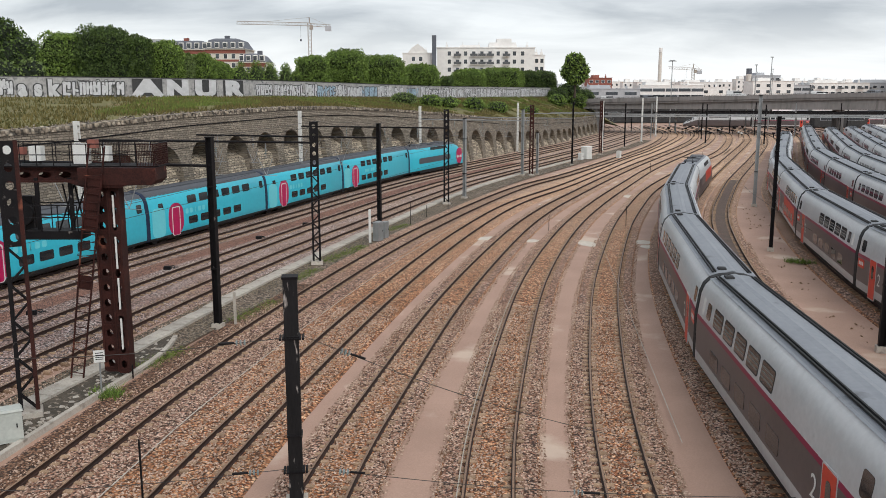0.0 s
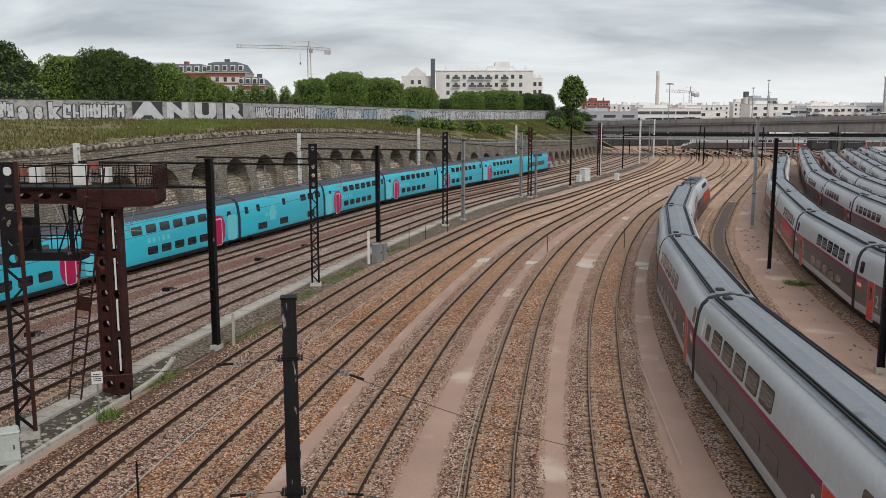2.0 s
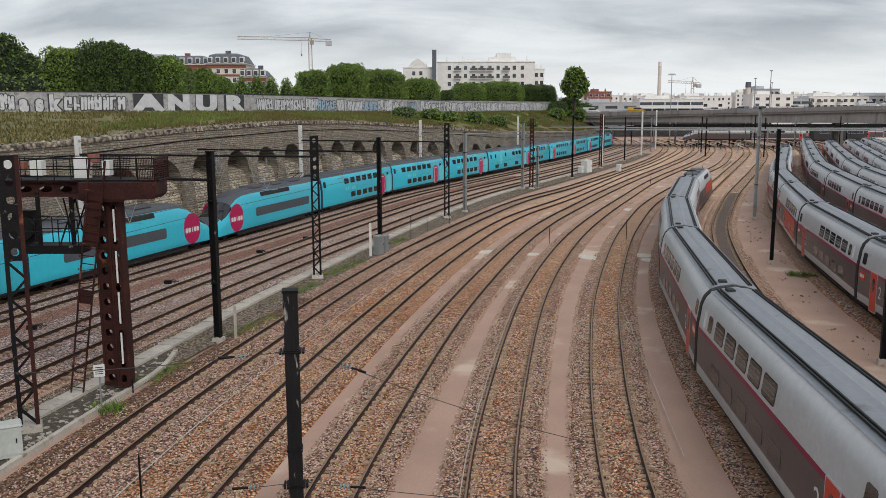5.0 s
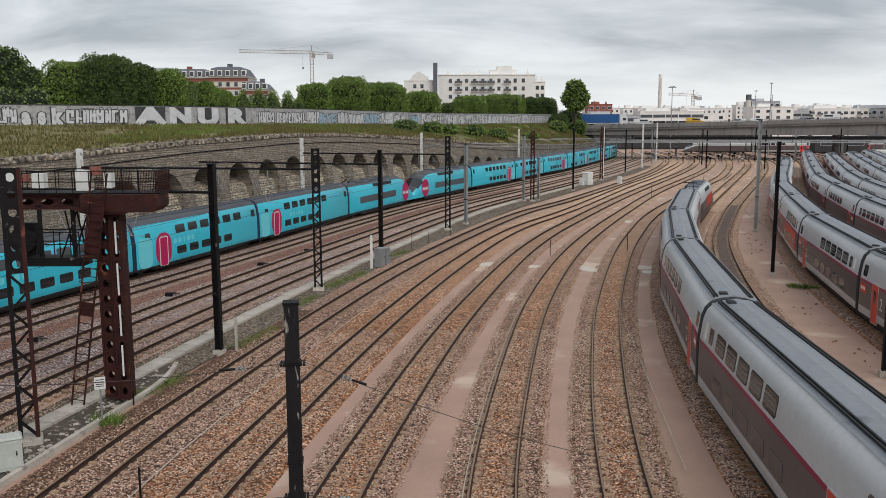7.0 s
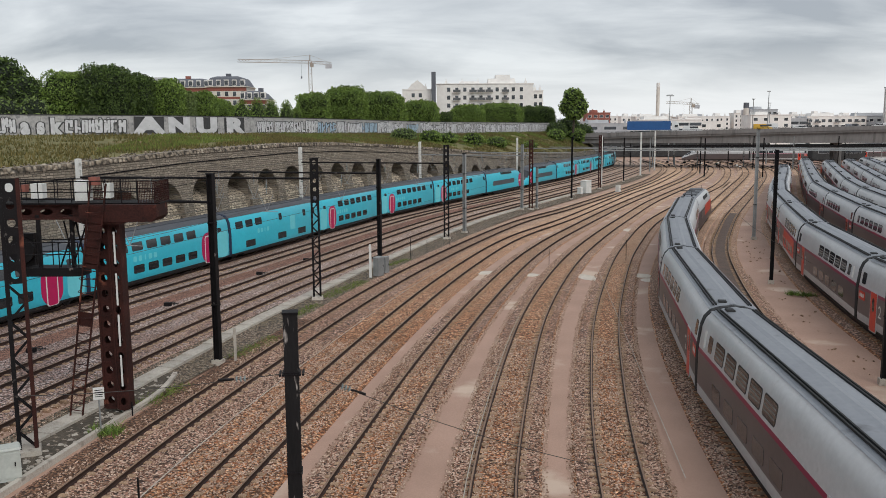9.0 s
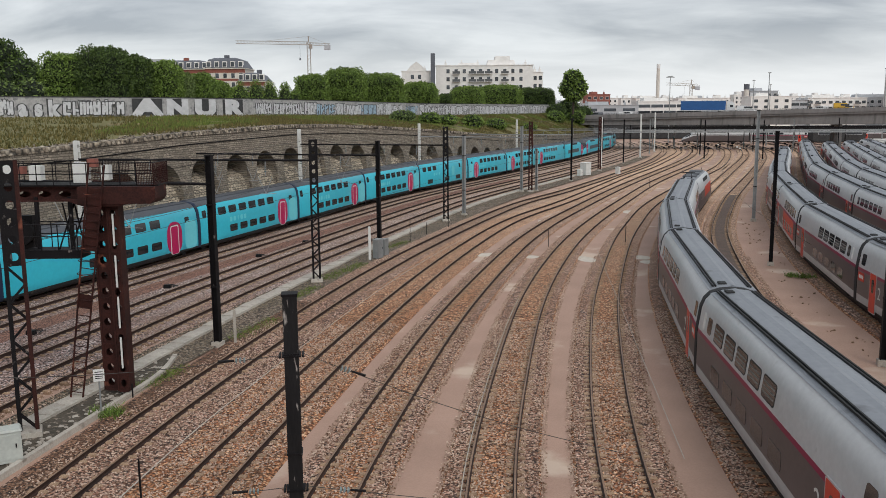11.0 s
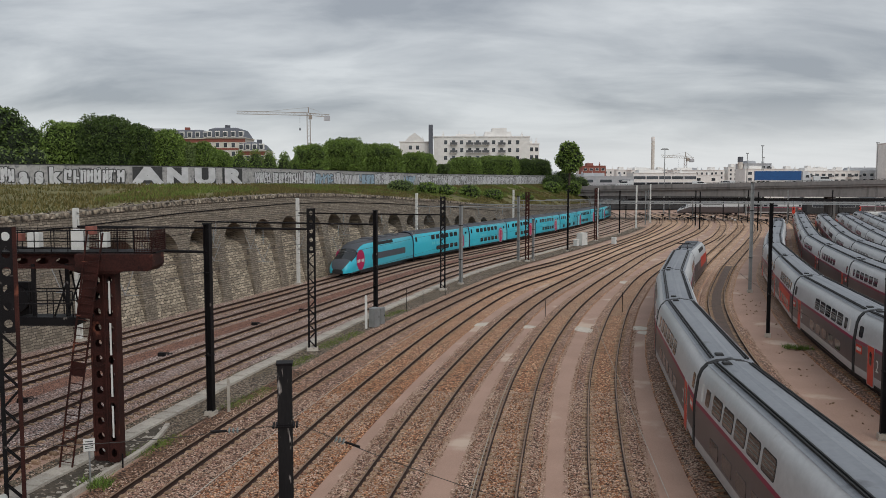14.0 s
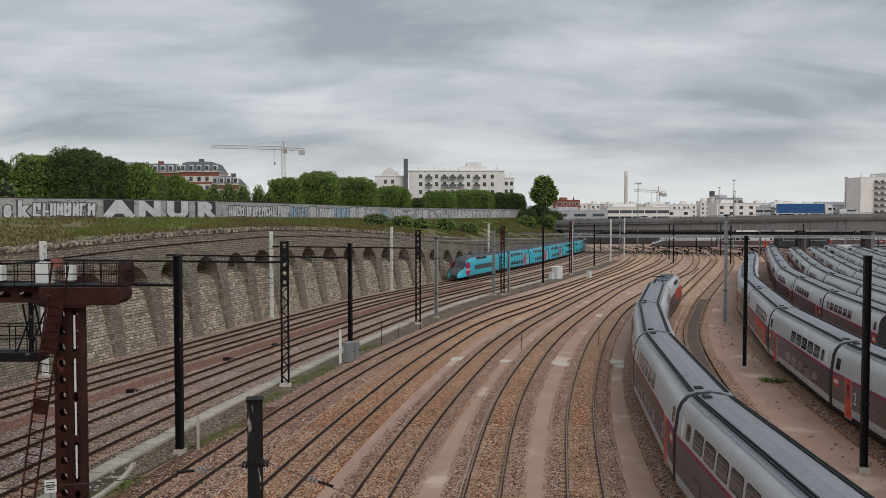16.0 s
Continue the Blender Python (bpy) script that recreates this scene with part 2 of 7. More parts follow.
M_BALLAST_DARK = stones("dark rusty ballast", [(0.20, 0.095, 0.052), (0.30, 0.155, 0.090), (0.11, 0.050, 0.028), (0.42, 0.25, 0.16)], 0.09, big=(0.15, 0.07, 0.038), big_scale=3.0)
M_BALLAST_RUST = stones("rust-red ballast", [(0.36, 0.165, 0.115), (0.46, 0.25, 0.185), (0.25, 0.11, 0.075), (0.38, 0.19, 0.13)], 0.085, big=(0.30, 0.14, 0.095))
M_RAIL = material("rail rust", (0.052, 0.023, 0.015), (0.020, 0.010, 0.007), scale=1.5, fine=30, rough=0.75, metal=0.1, bump=0.2, bump_size=0.004)
M_RAIL_TOP = material("rail head", (0.29, 0.175, 0.108), (0.14, 0.080, 0.050), scale=3, fine=15, rough=0.5, metal=0.05, bump=0.05)
M_SLEEPER = material("sleeper", (0.35, 0.235, 0.155), (0.19, 0.115, 0.072), scale=0.7, fine=25, rough=0.9, bump=0.4, vary=0.25)
M_PAD = material("pale sleeper end", (0.48, 0.33, 0.215), (0.27, 0.175, 0.11), scale=0.4, fine=20, rough=0.9, bump=0.3, vary=0.2)
M_CONCRETE = material("pale concrete", (0.50, 0.46, 0.40), (0.34, 0.30, 0.26), scale=1.2, fine=18, rough=0.9, bump=0.4, spots=(0.24, 0.21, 0.18), spot_size=0.7, spot_edge=0.6, vary=0.12)
M_BRIDGE = material("bridge concrete", (0.212, 0.200, 0.197), (0.150, 0.144, 0.140), scale=9, fine=1.5, rough=0.9, bump=0.2, stretch=(1, 1, 0.25), spots=(0.12, 0.115, 0.11), spot_size=2.0, spot_edge=0.60)
M_STONE_MIX = stones("rubble stone", [(0.418, 0.346, 0.253), (0.274, 0.222, 0.168), (0.504, 0.423, 0.328), (0.360, 0.296, 0.226), (0.216, 0.176, 0.133), (0.576, 0.501, 0.397)],
                     0.36, big=(0.216, 0.176, 0.133), big_scale=4.5, bump=0.9)
M_PIER = masonry("dressed stone", (0.38, 0.325, 0.255), (0.17, 0.142, 0.111), (0.085, 0.070, 0.056), 0.40, 0.20, 0.55, (0.17, 0.142, 0.112))
M_INFILL = masonry("rubble infill", (0.66, 0.565, 0.43), (0.22, 0.18, 0.137), (0.06, 0.048, 0.037), 0.46, 0.25, 0.30, (0.20, 0.165, 0.125))
M_STEEL_DARK = material("dark painted steel", (0.013, 0.012, 0.013), (0.006, 0.005, 0.006), scale=0.6, fine=20, rough=0.6, bump=0.2, spots=(0.17, 0.15, 0.14), spot_size=0.35, spot_edge=0.66, specular=0.15)
M_STEEL_RUST = material("rusty red steel", (0.060, 0.018, 0.014), (0.020, 0.009, 0.008), scale=0.8, fine=16, rough=0.75, bump=0.25, spots=(0.19, 0.065, 0.04), spot_size=0.9, spot_edge=0.64, specular=0.2)
M_STEEL_GREY = material("galvanised steel", (0.36, 0.37, 0.37), (0.25, 0.26, 0.26), scale=0.8, fine=20, rough=0.55, metal=0.4, bump=0.1)
M_WHITE = material("white paint", (0.74, 0.74, 0.72), (0.60, 0.60, 0.57), scale=0.7, fine=20, rough=0.6, bump=0.05, spots=(0.42, 0.38, 0.33), spot_size=0.6, spot_edge=0.68)
M_WIRE = material("wire", (0.05, 0.045, 0.042), rough=0.6, metal=0.3, bump=0)
M_GLASS_BLUE = material("insulator glass", (0.30, 0.36, 0.36), (0.16, 0.20, 0.20), rough=0.15, bump=0)
M_TURQ = material("turquoise paint", (0.040, 0.52, 0.66), (0.032, 0.45, 0.585), scale=3, fine=4, rough=0.32, bump=0.03, specular=0.6)
M_TURQ_PALE = material("pale turquoise paint", (0.17, 0.66, 0.74), (0.14, 0.60, 0.69), scale=2, fine=4, rough=0.32, bump=0.02)
M_NAVY = material("dark blue gangway rubber", (0.008, 0.022, 0.06), rough=0.7, bump=0.1)
M_ROOF_DARK = material("train roof paint", (0.085, 0.093, 0.108), (0.06, 0.066, 0.078), scale=2.5, fine=6, rough=0.55, bump=0.08)
M_PINK = material("pink paint", (0.50, 0.010, 0.10), (0.42, 0.009, 0.085), scale=1, fine=5, rough=0.35, bump=0.02)
M_SKIRT = material("underframe", (0.022, 0.022, 0.024), (0.012, 0.011, 0.011), scale=0.6, fine=12, rough=0.8, bump=0.3, spots=(0.06, 0.045, 0.035), spot_size=0.4, spot_edge=0.6)
M_GLASS = material("tinted window glass", (0.012, 0.016, 0.020), (0.022, 0.026, 0.03), scale=0.9, fine=2, rough=0.08, bump=0, specular=0.7)
M_SILVER = material("silver grey paint", (0.54, 0.545, 0.55), (0.46, 0.465, 0.47), scale=2.5, fine=5, rough=0.38, metal=0.15, bump=0.04, spots=(0.34, 0.33, 0.32), spot_size=1.2, spot_edge=0.66)
M_ROOF_GREY = material("grey train roof", (0.25, 0.265, 0.29), (0.205, 0.22, 0.245), scale=3, fine=4, rough=0.5, metal=0.1, bump=0.06, spots=(0.13, 0.135, 0.15), spot_size=1.5, spot_edge=0.64)
M_TAUPE = material("taupe paint", (0.107, 0.086, 0.086), (0.083, 0.068, 0.068), scale=2.5, fine=5, rough=0.34, bump=0.03, specular=0.6)
M_MAGENTA = material("magenta line", (0.27, 0.012, 0.06), rough=0.4, bump=0)
M_RED = material("red door paint", (0.62, 0.05, 0.022), (0.50, 0.04, 0.02), scale=1, fine=6, rough=0.4, bump=0.03)
M_RUBBER = material("black rubber", (0.012, 0.012, 0.013), rough=0.75, bump=0.2)
M_BLIND = material("window louvre", (0.20, 0.19, 0.175), rough=0.5, bump=0)


# ---- building blocks ----
class Shape:
    """Collects corners and faces, with a material slot for each face."""

    def __init__(self):
        self.v, self.f, self.m = [], [], []

    def face(self, pts, slot=0):
        n = len(self.v)
        self.v += [tuple(p) for p in pts]
        self.f.append(tuple(range(n, n + len(pts))))
        self.m.append(slot)

    def box(self, c, s, slot=0, turn=None, taper=1.0):
        n = len(self.v)
        for z in (-1, 1):
            k = taper if z > 0 else 1.0
            for x, y in ((-1, -1), (1, -1), (1, 1), (-1, 1)):
                p = Vector((x * s[0] / 2 * k, y * s[1] / 2 * k, z * s[2] / 2))
                if turn is not None:
                    p = turn @ p
                self.v.append((p.x + c[0], p.y + c[1], p.z + c[2]))
        for q in ((3, 2, 1, 0), (4, 5, 6, 7), (0, 1, 5, 4), (1, 2, 6, 5), (2, 3, 7, 6), (3, 0, 4, 7)):
            self.f.append(tuple(n + i for i in q))
            self.m.append(slot)

    def beam(self, a, b, w, h=None, slot=0):
        """A bar of rectangular section from a to b."""
        a, b = Vector(a), Vector(b)
        d = b - a
        q = d.to_track_quat("X", "Z").to_matrix()
        self.box((a + b) / 2, (d.length, w, h or w), slot, q)

    def rod(self, a, b, r0, r1=None, n=8, slot=0, caps=True):
        a, b = Vector(a), Vector(b)
        r1 = r0 if r1 is None else r1
        q = (b - a).to_track_quat("Z", "Y").to_matrix()
        k = len(self.v)
        for p, r in ((a, r0), (b, r1)):
            for i in range(n):
                t = 2 * math.pi * i / n
                self.v.append(tuple(p + q @ Vector((r * math.cos(t), r * math.sin(t), 0))))
        for i in range(n):
            j = (i + 1) % n
            self.f.append((k + i, k + j, k + n + j, k + n + i))
            self.m.append(slot)
        if caps:
            self.f += [tuple(k + i for i in reversed(range(n))), tuple(k + n + i for i in range(n))]
            self.m += [slot, slot]

    def loft(self, rings, slots=None, closed=True, caps=False):
        n, k = len(rings[0]), len(self.v)
        for r in rings:
            self.v += [tuple(p) for p in r]
        for i in range(len(rings) - 1):
            for j in range(n if closed else n - 1):
                j2 = (j + 1) % n
                self.f.append((k + i * n + j, k + i * n + j2, k + (i + 1) * n + j2, k + (i + 1) * n + j))
                self.m.append(slots(i, j) if slots else 0)
        if caps:
            self.f += [tuple(k + i for i in reversed(range(n))), tuple(k + (len(rings) - 1) * n + i for i in range(n))]
            self.m += [slots(0, 0) if slots else 0] * 2

    def data(self, name, mats, smooth=False):
        me = bpy.data.meshes.new(name)
        me.from_pydata(self.v, [], self.f)
        for m in mats if isinstance(mats, (list, tuple)) else [mats]:
            me.materials.append(m)
        me.polygons.foreach_set("material_index", self.m)
        if smooth:
            me.polygons.foreach_set("use_smooth", [True] * len(self.f))
            me.set_sharp_from_angle(angle=radians(35))
        me.update()
        return me


def part(name, shape, mats, parent=None, label="", smooth=False, m=None):
    """Links a shape, or a mesh that is shared, as one object under its thing."""
    data = shape.data(name, mats, smooth) if isinstance(shape, Shape) else shape
    ob = new(name, data)
    if parent is not None:
        ob.parent = parent
    if m is not None:
        ob.matrix_basis = m
    return tagged(ob, label)


def arrays(name, verts, faces, mats, parent=None, label=""):
    """One mesh from arrays: verts (n, 3), faces (m, k)."""
    me = bpy.data.meshes.new(name)
    me.from_pydata(np.asarray(verts).tolist(), [], np.asarray(faces).tolist())
    me.materials.append(mats)
    ob = new(name, me)
    if parent is not None:
        ob.parent = parent
    return tagged(ob, label)


class Line:
    """A smooth line on the ground through a few points; goes on straight past its ends."""

    def __init__(self, pts, step=1.0):
        p = np.array(pts, float)
        q = np.vstack([2 * p[0] - p[1], p, 2 * p[-1] - p[-2]])
        out = []
        for i in range(1, len(q) - 2):
            a, b, c, d = q[i - 1:i + 3]
            n = max(2, int(np.linalg.norm(c - b) / step))
            for u in np.arange(n) / n:
                out.append(.5 * (2 * b + (c - a) * u + (2 * a - 5 * b + 4 * c - d) * u * u + (3 * b - a - 3 * c + d) * u ** 3))
        out.append(p[-1])
        c = np.array(out)
        for _ in range(14):
            c[1:-1] = 0.25 * c[:-2] + 0.5 * c[1:-1] + 0.25 * c[2:]
        self.c = c
        self.s = np.r_[0, np.cumsum(np.linalg.norm(np.diff(c, axis=0), axis=1))]
        t = np.gradient(c, axis=0)
        self.t = t / np.linalg.norm(t, axis=1)[:, None]
        self.length = float(self.s[-1])

    def at(self, s, off=0.0, z=0.0):
        """The place s along the line and off to its right."""
        k = min(max(s, 0.0), self.length)
        x, y = np.interp(k, self.s, self.c[:, 0]), np.interp(k, self.s, self.c[:, 1])
        tx, ty = self.way(s)
        return Vector((x + tx * (s - k) + ty * off, y + ty * (s - k) - tx * off, z))

    def way(self, s):
        k = min(max(s, 0.0), self.length)
        t = np.array((np.interp(k, self.s, self.t[:, 0]), np.interp(k, self.s, self.t[:, 1])))
        t /= np.linalg.norm(t)
        return float(t[0]), float(t[1])

    def near(self, y):
        """The length along the line at which it passes y."""
        return float(np.interp(y, self.c[:, 1], self.s))

    def seat(self, s, reach):
        """The pose of a vehicle whose middle is at s and whose bogies stand reach before and behind it."""
        a, b = self.at(s - reach), self.at(s + reach)
        d = b - a
        o = (a + b) / 2
        return pose(o.x, o.y, 0, 0, 0, math.degrees(math.atan2(d.y, d.x)))


# ---- alignments ----
T1 = Line([(-47, -20), (-41, 5), (-34, 30), (-26.9, 56.0), (-23.4, 67.3), (-20.6, 76.7), (-17.9, 85.5), (-12.4, 103.7), (-5.3, 124.0),
           (11.0, 161), (18.6, 179), (27.6, 200), (41, 236), (51, 265), (56, 290), (59, 320)])


def beside(line, rows, s0, s1):
    """A line that runs beside another at offsets given by rows of (y, offset)."""
    return Line([tuple(line.at(s, float(np.interp(line.at(s).y, [r[0] for r in rows], [r[1] for r in rows]))))[:2] for s in np.arange(s0, s1, 6.0)])


T2 = beside(T1, [(0, 3.55)], -40, 345)
T3 = beside(T1, [(20, 10.4), (45, 9.5), (60, 8.8), (79, 8.25), (100, 8.1)], -40, 345)
T4 = beside(T1, [(20, 14.6), (45, 13.35), (53, 12.95), (70, 12.1), (100, 11.9)], -40, 345)
WALK = beside(T1, [(20, 17.6), (42, 16.35), (60, 15.05), (75, 14.3), (95, 13.9), (150, 13.7)], 40, 200)
MIDDLE = [
    Line([(-17.5, -20), (-14.4, 8), (-12.45, 23.9), (-10.6, 36.7), (-3.5, 68.7), (8.5, 106), (18.6, 127.3), (35.1, 165.7), (49, 201), (61, 238.6), (67.5, 267), (71, 300)]),
    Line([(-12.5, -20), (-9.7, 8), (-8.03, 23.8), (-6.9, 31.8), (-3.8, 49.1), (1.05, 70.7), (7.5, 92.6), (16.6, 113.2), (32.4, 153), (44.5, 181.7), (64.2, 235.4), (71.4, 267), (75, 300)]),
    Line([(-7.0, -20), (-5.0, 8), (-3.5, 25.5), (-3.0, 29.1), (0.47, 49.1), (5.85, 72.2), (9.8, 85.8), (14.6, 99.3), (28.8, 135.6), (54.6, 196.7), (68.5, 235.4), (76.6, 267), (80, 300)]),
    Line([(-1.3, -20), (0.3, 8), (1.31, 23.8), (2.26, 32.6), (5.75, 53.8), (11, 75.2), (16.7, 93), (24, 113), (34.3, 139.8), (50.7, 177.2), (60.7, 201), (73, 235.4), (80.3, 263), (85, 300)]),
    Line([(4.0, -20), (4.9, 8), (5.6, 23.8), (6.63, 32.6), (7.9, 40.5), (10.4, 53.8), (15.1, 73), (19.5, 88), (27.2, 110.3), (43.6, 147.9), (58.2, 180.8), (74.7, 226.5), (83.8, 259), (90, 300)]),
]
R1 = Line([(10.2, -20), (10.5, 5), (11.1, 23.2), (12.2, 35.0), (15.1, 53.2), (19.3, 70.8), (26.3, 93), (36, 118.4), (52.3, 158.3), (70.7, 203.3), (80.3, 229.3), (88.9, 259), (95, 300)])
R2 = Line([(14.6, -20), (14.9, 5), (15.5, 23), (17.0, 38), (20.0, 56), (25.0, 76.5), (28.8, 88.8), (32.4, 98.7), (39, 116), (47.6, 136.5), (59.9, 165.6), (79, 213), (91.4, 252), (98, 290)])
R3 = Line([(22.0, -20), (22.3, 5), (23.0, 30), (26.2, 52.4), (30.4, 70.8), (35.9, 88.8), (42.2, 108.3), (56.2, 143), (67, 170), (83.8, 215), (95, 255), (100, 290)])
R4 = Line([(31.0, 0), (32.0, 30), (35.6, 60), (40.4, 80.8), (45.6, 99.2), (51.5, 118), (68.3, 161), (89.6, 215), (103, 255), (108.5, 290)])


# ---- ground ----
def strip(line, lo, hi, s0, s1, z, step=2.0, edge=0.0):
    """A flat strip along a line between two offsets, with sloping shoulders."""
    sh = Shape()
    rings = []
    for s in np.arange(s0, s1 + step, step):
        if edge:
            rings.append([line.at(s, lo - edge, -0.34), line.at(s, lo, z), line.at(s, hi, z), line.at(s, hi + edge, -0.34)])
        else:
            rings.append([line.at(s, lo, z), line.at(s, hi, z)])
    sh.loft(rings, closed=False)
    return sh


g = Shape()
g.face([(-2500, -600, -0.3), (2500, -600, -0.3), (2500, 3500, -0.3), (-2500, 3500, -0.3)])
ground = tagged(part("ground", g, M_GRIT), "pinkish trodden grit between the railway tracks", "ground", kind="structure")
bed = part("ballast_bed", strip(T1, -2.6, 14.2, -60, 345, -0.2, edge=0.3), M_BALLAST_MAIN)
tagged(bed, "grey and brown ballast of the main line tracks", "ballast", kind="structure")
bed = part("ballast_bed", strip(T2, 1.5, 3.1, 60, 220, -0.194), M_BALLAST_RUST)
tagged(bed, "rust-red strip of ballast between the main line tracks", "ballast", kind="structure")
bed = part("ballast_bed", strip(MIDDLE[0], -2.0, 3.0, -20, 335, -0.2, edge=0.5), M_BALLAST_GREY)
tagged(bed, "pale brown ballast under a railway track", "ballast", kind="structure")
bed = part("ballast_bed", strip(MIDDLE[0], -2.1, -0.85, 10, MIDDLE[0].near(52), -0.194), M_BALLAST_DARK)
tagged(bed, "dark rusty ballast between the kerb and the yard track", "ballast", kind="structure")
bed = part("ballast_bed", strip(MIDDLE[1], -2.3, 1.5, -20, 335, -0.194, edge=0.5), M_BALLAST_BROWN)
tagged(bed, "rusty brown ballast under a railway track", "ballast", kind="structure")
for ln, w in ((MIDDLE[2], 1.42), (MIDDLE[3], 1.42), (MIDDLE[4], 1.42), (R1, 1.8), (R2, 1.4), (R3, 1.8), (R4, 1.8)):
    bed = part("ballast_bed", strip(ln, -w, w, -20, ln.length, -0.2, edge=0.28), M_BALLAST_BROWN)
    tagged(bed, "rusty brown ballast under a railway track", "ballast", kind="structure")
    # paler stones that have spilled to the sides of the bed
    for side in (-1, 1):
        lo, hi = sorted((side * (w - 0.55), side * (w + 0.1)))
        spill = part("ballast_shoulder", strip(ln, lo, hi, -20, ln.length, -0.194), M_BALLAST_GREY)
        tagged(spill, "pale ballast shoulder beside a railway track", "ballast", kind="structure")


# ---- tracks ----
def rail_shape(line, off, s0, s1):
    sh = Shape()
    rings = []
    for s in np.arange(s0, s1 + 1.0, 1.5):
        rings.append([line.at(s, off + a, z) for a, z in ((-0.07, -0.17), (-0.07, -0.155), (-0.012, -0.13), (-0.012, -0.04), (-0.036, -0.03), (-0.034, 0.0),
                                                          (0.034, 0.0), (0.036, -0.03), (0.012, -0.04), (0.012, -0.13), (0.07, -0.155), (0.07, -0.17))])
    sh.loft(rings, slots=lambda i, j: 1 if j == 5 else 0, closed=True)
    return sh


SLEEPER = Shape()
SLEEPER.box((0, 0, -0.253), (0.25, 2.4, 0.11), taper=0.94)
for q in (-0.7525, 0.7525):
    SLEEPER.box((0, q, -0.165), (0.20, 0.66, 0.06), 1, taper=0.9)
SLEEPER = SLEEPER.data("sleeper", [M_SLEEPER, M_PAD])


def track(line, off, s0, s1, near0, near1, label):
    root = new("railway_track")
    tagged(root, label, "railway track", "tracks of the yard", "structure")
    for q in (-0.7525, 0.7525):
        part("rail", rail_shape(line, off + q, s0, s1), [M_RAIL, M_RAIL_TOP], root)
    far = Shape()
    for s in np.arange(s0, min(s1, 260), 0.6):
        o = line.at(s, off)
        tx, ty = line.way(s)
        a = math.atan2(ty, tx)
        if near0 <= s <= near1:
            ob = new("sleeper", SLEEPER)
            ob.parent = root
            ob.matrix_basis = pose(o.x, o.y, random.uniform(-0.028, -0.010), 0, 0, math.degrees(a) + random.uniform(-1, 1))
        else:
            far.box((o.x, o.y, -0.25), (0.25, 2.4, 0.11), turn=Matrix.Rotation(a, 3, "Z"))
    tagged(part("sleeper_row", far, M_SLEEPER, root), kind="stuff")


for ln in (T1, T2, T3, T4):
    track(ln, 0, 0, ln.length, ln.near(30), ln.near(75), "main line track with rusty rails on grey ballast")
for ln in MIDDLE:
    track(ln, 0, 0, ln.length + 20, ln.near(20), ln.near(75), "yard track with rusty rails on brown ballast")
track(R1, 0, 20, R1.length + 20, R1.near(110), R1.near(150), "yard track under the parked grey train")
track(R2, 0, 20, R2.length + 20, R2.near(45), R2.near(120), "siding track with a dark oil-stained patch")
track(R3, 0, 20, R3.length + 20, R3.near(30), R3.near(60), "yard track under a parked grey train")
track(R4, 0, 20, R4.length + 20, R4.near(60), R4.near(70), "yard track under a parked grey train")
for k in range(1, 7):
    track(R4, 4.6 * k, 20, R4.length + 20, 500, 501, "far yard track under a parked grey train")


# ---- retaining wall with blind arches ----
ARCH, FIRST, COUNT = 6.2, 92.7, 39


def wall_top(s):
    return float(np.interp(s, (20, 60, 88, 103, 124, 138, 155, 175, 203, 265, 340), (8.2, 8.7, 9.2, 9.75, 10.05, 9.85, 9.2, 8.15, 6.5, 5.0, 4.6)))


def wall_off(z):
    return -2.75 - 1.5 * (z + 0.3) / 10.0


def wall_pt(s, z, back=0.0):
    return T1.at(s, wall_off(z) - back, z)


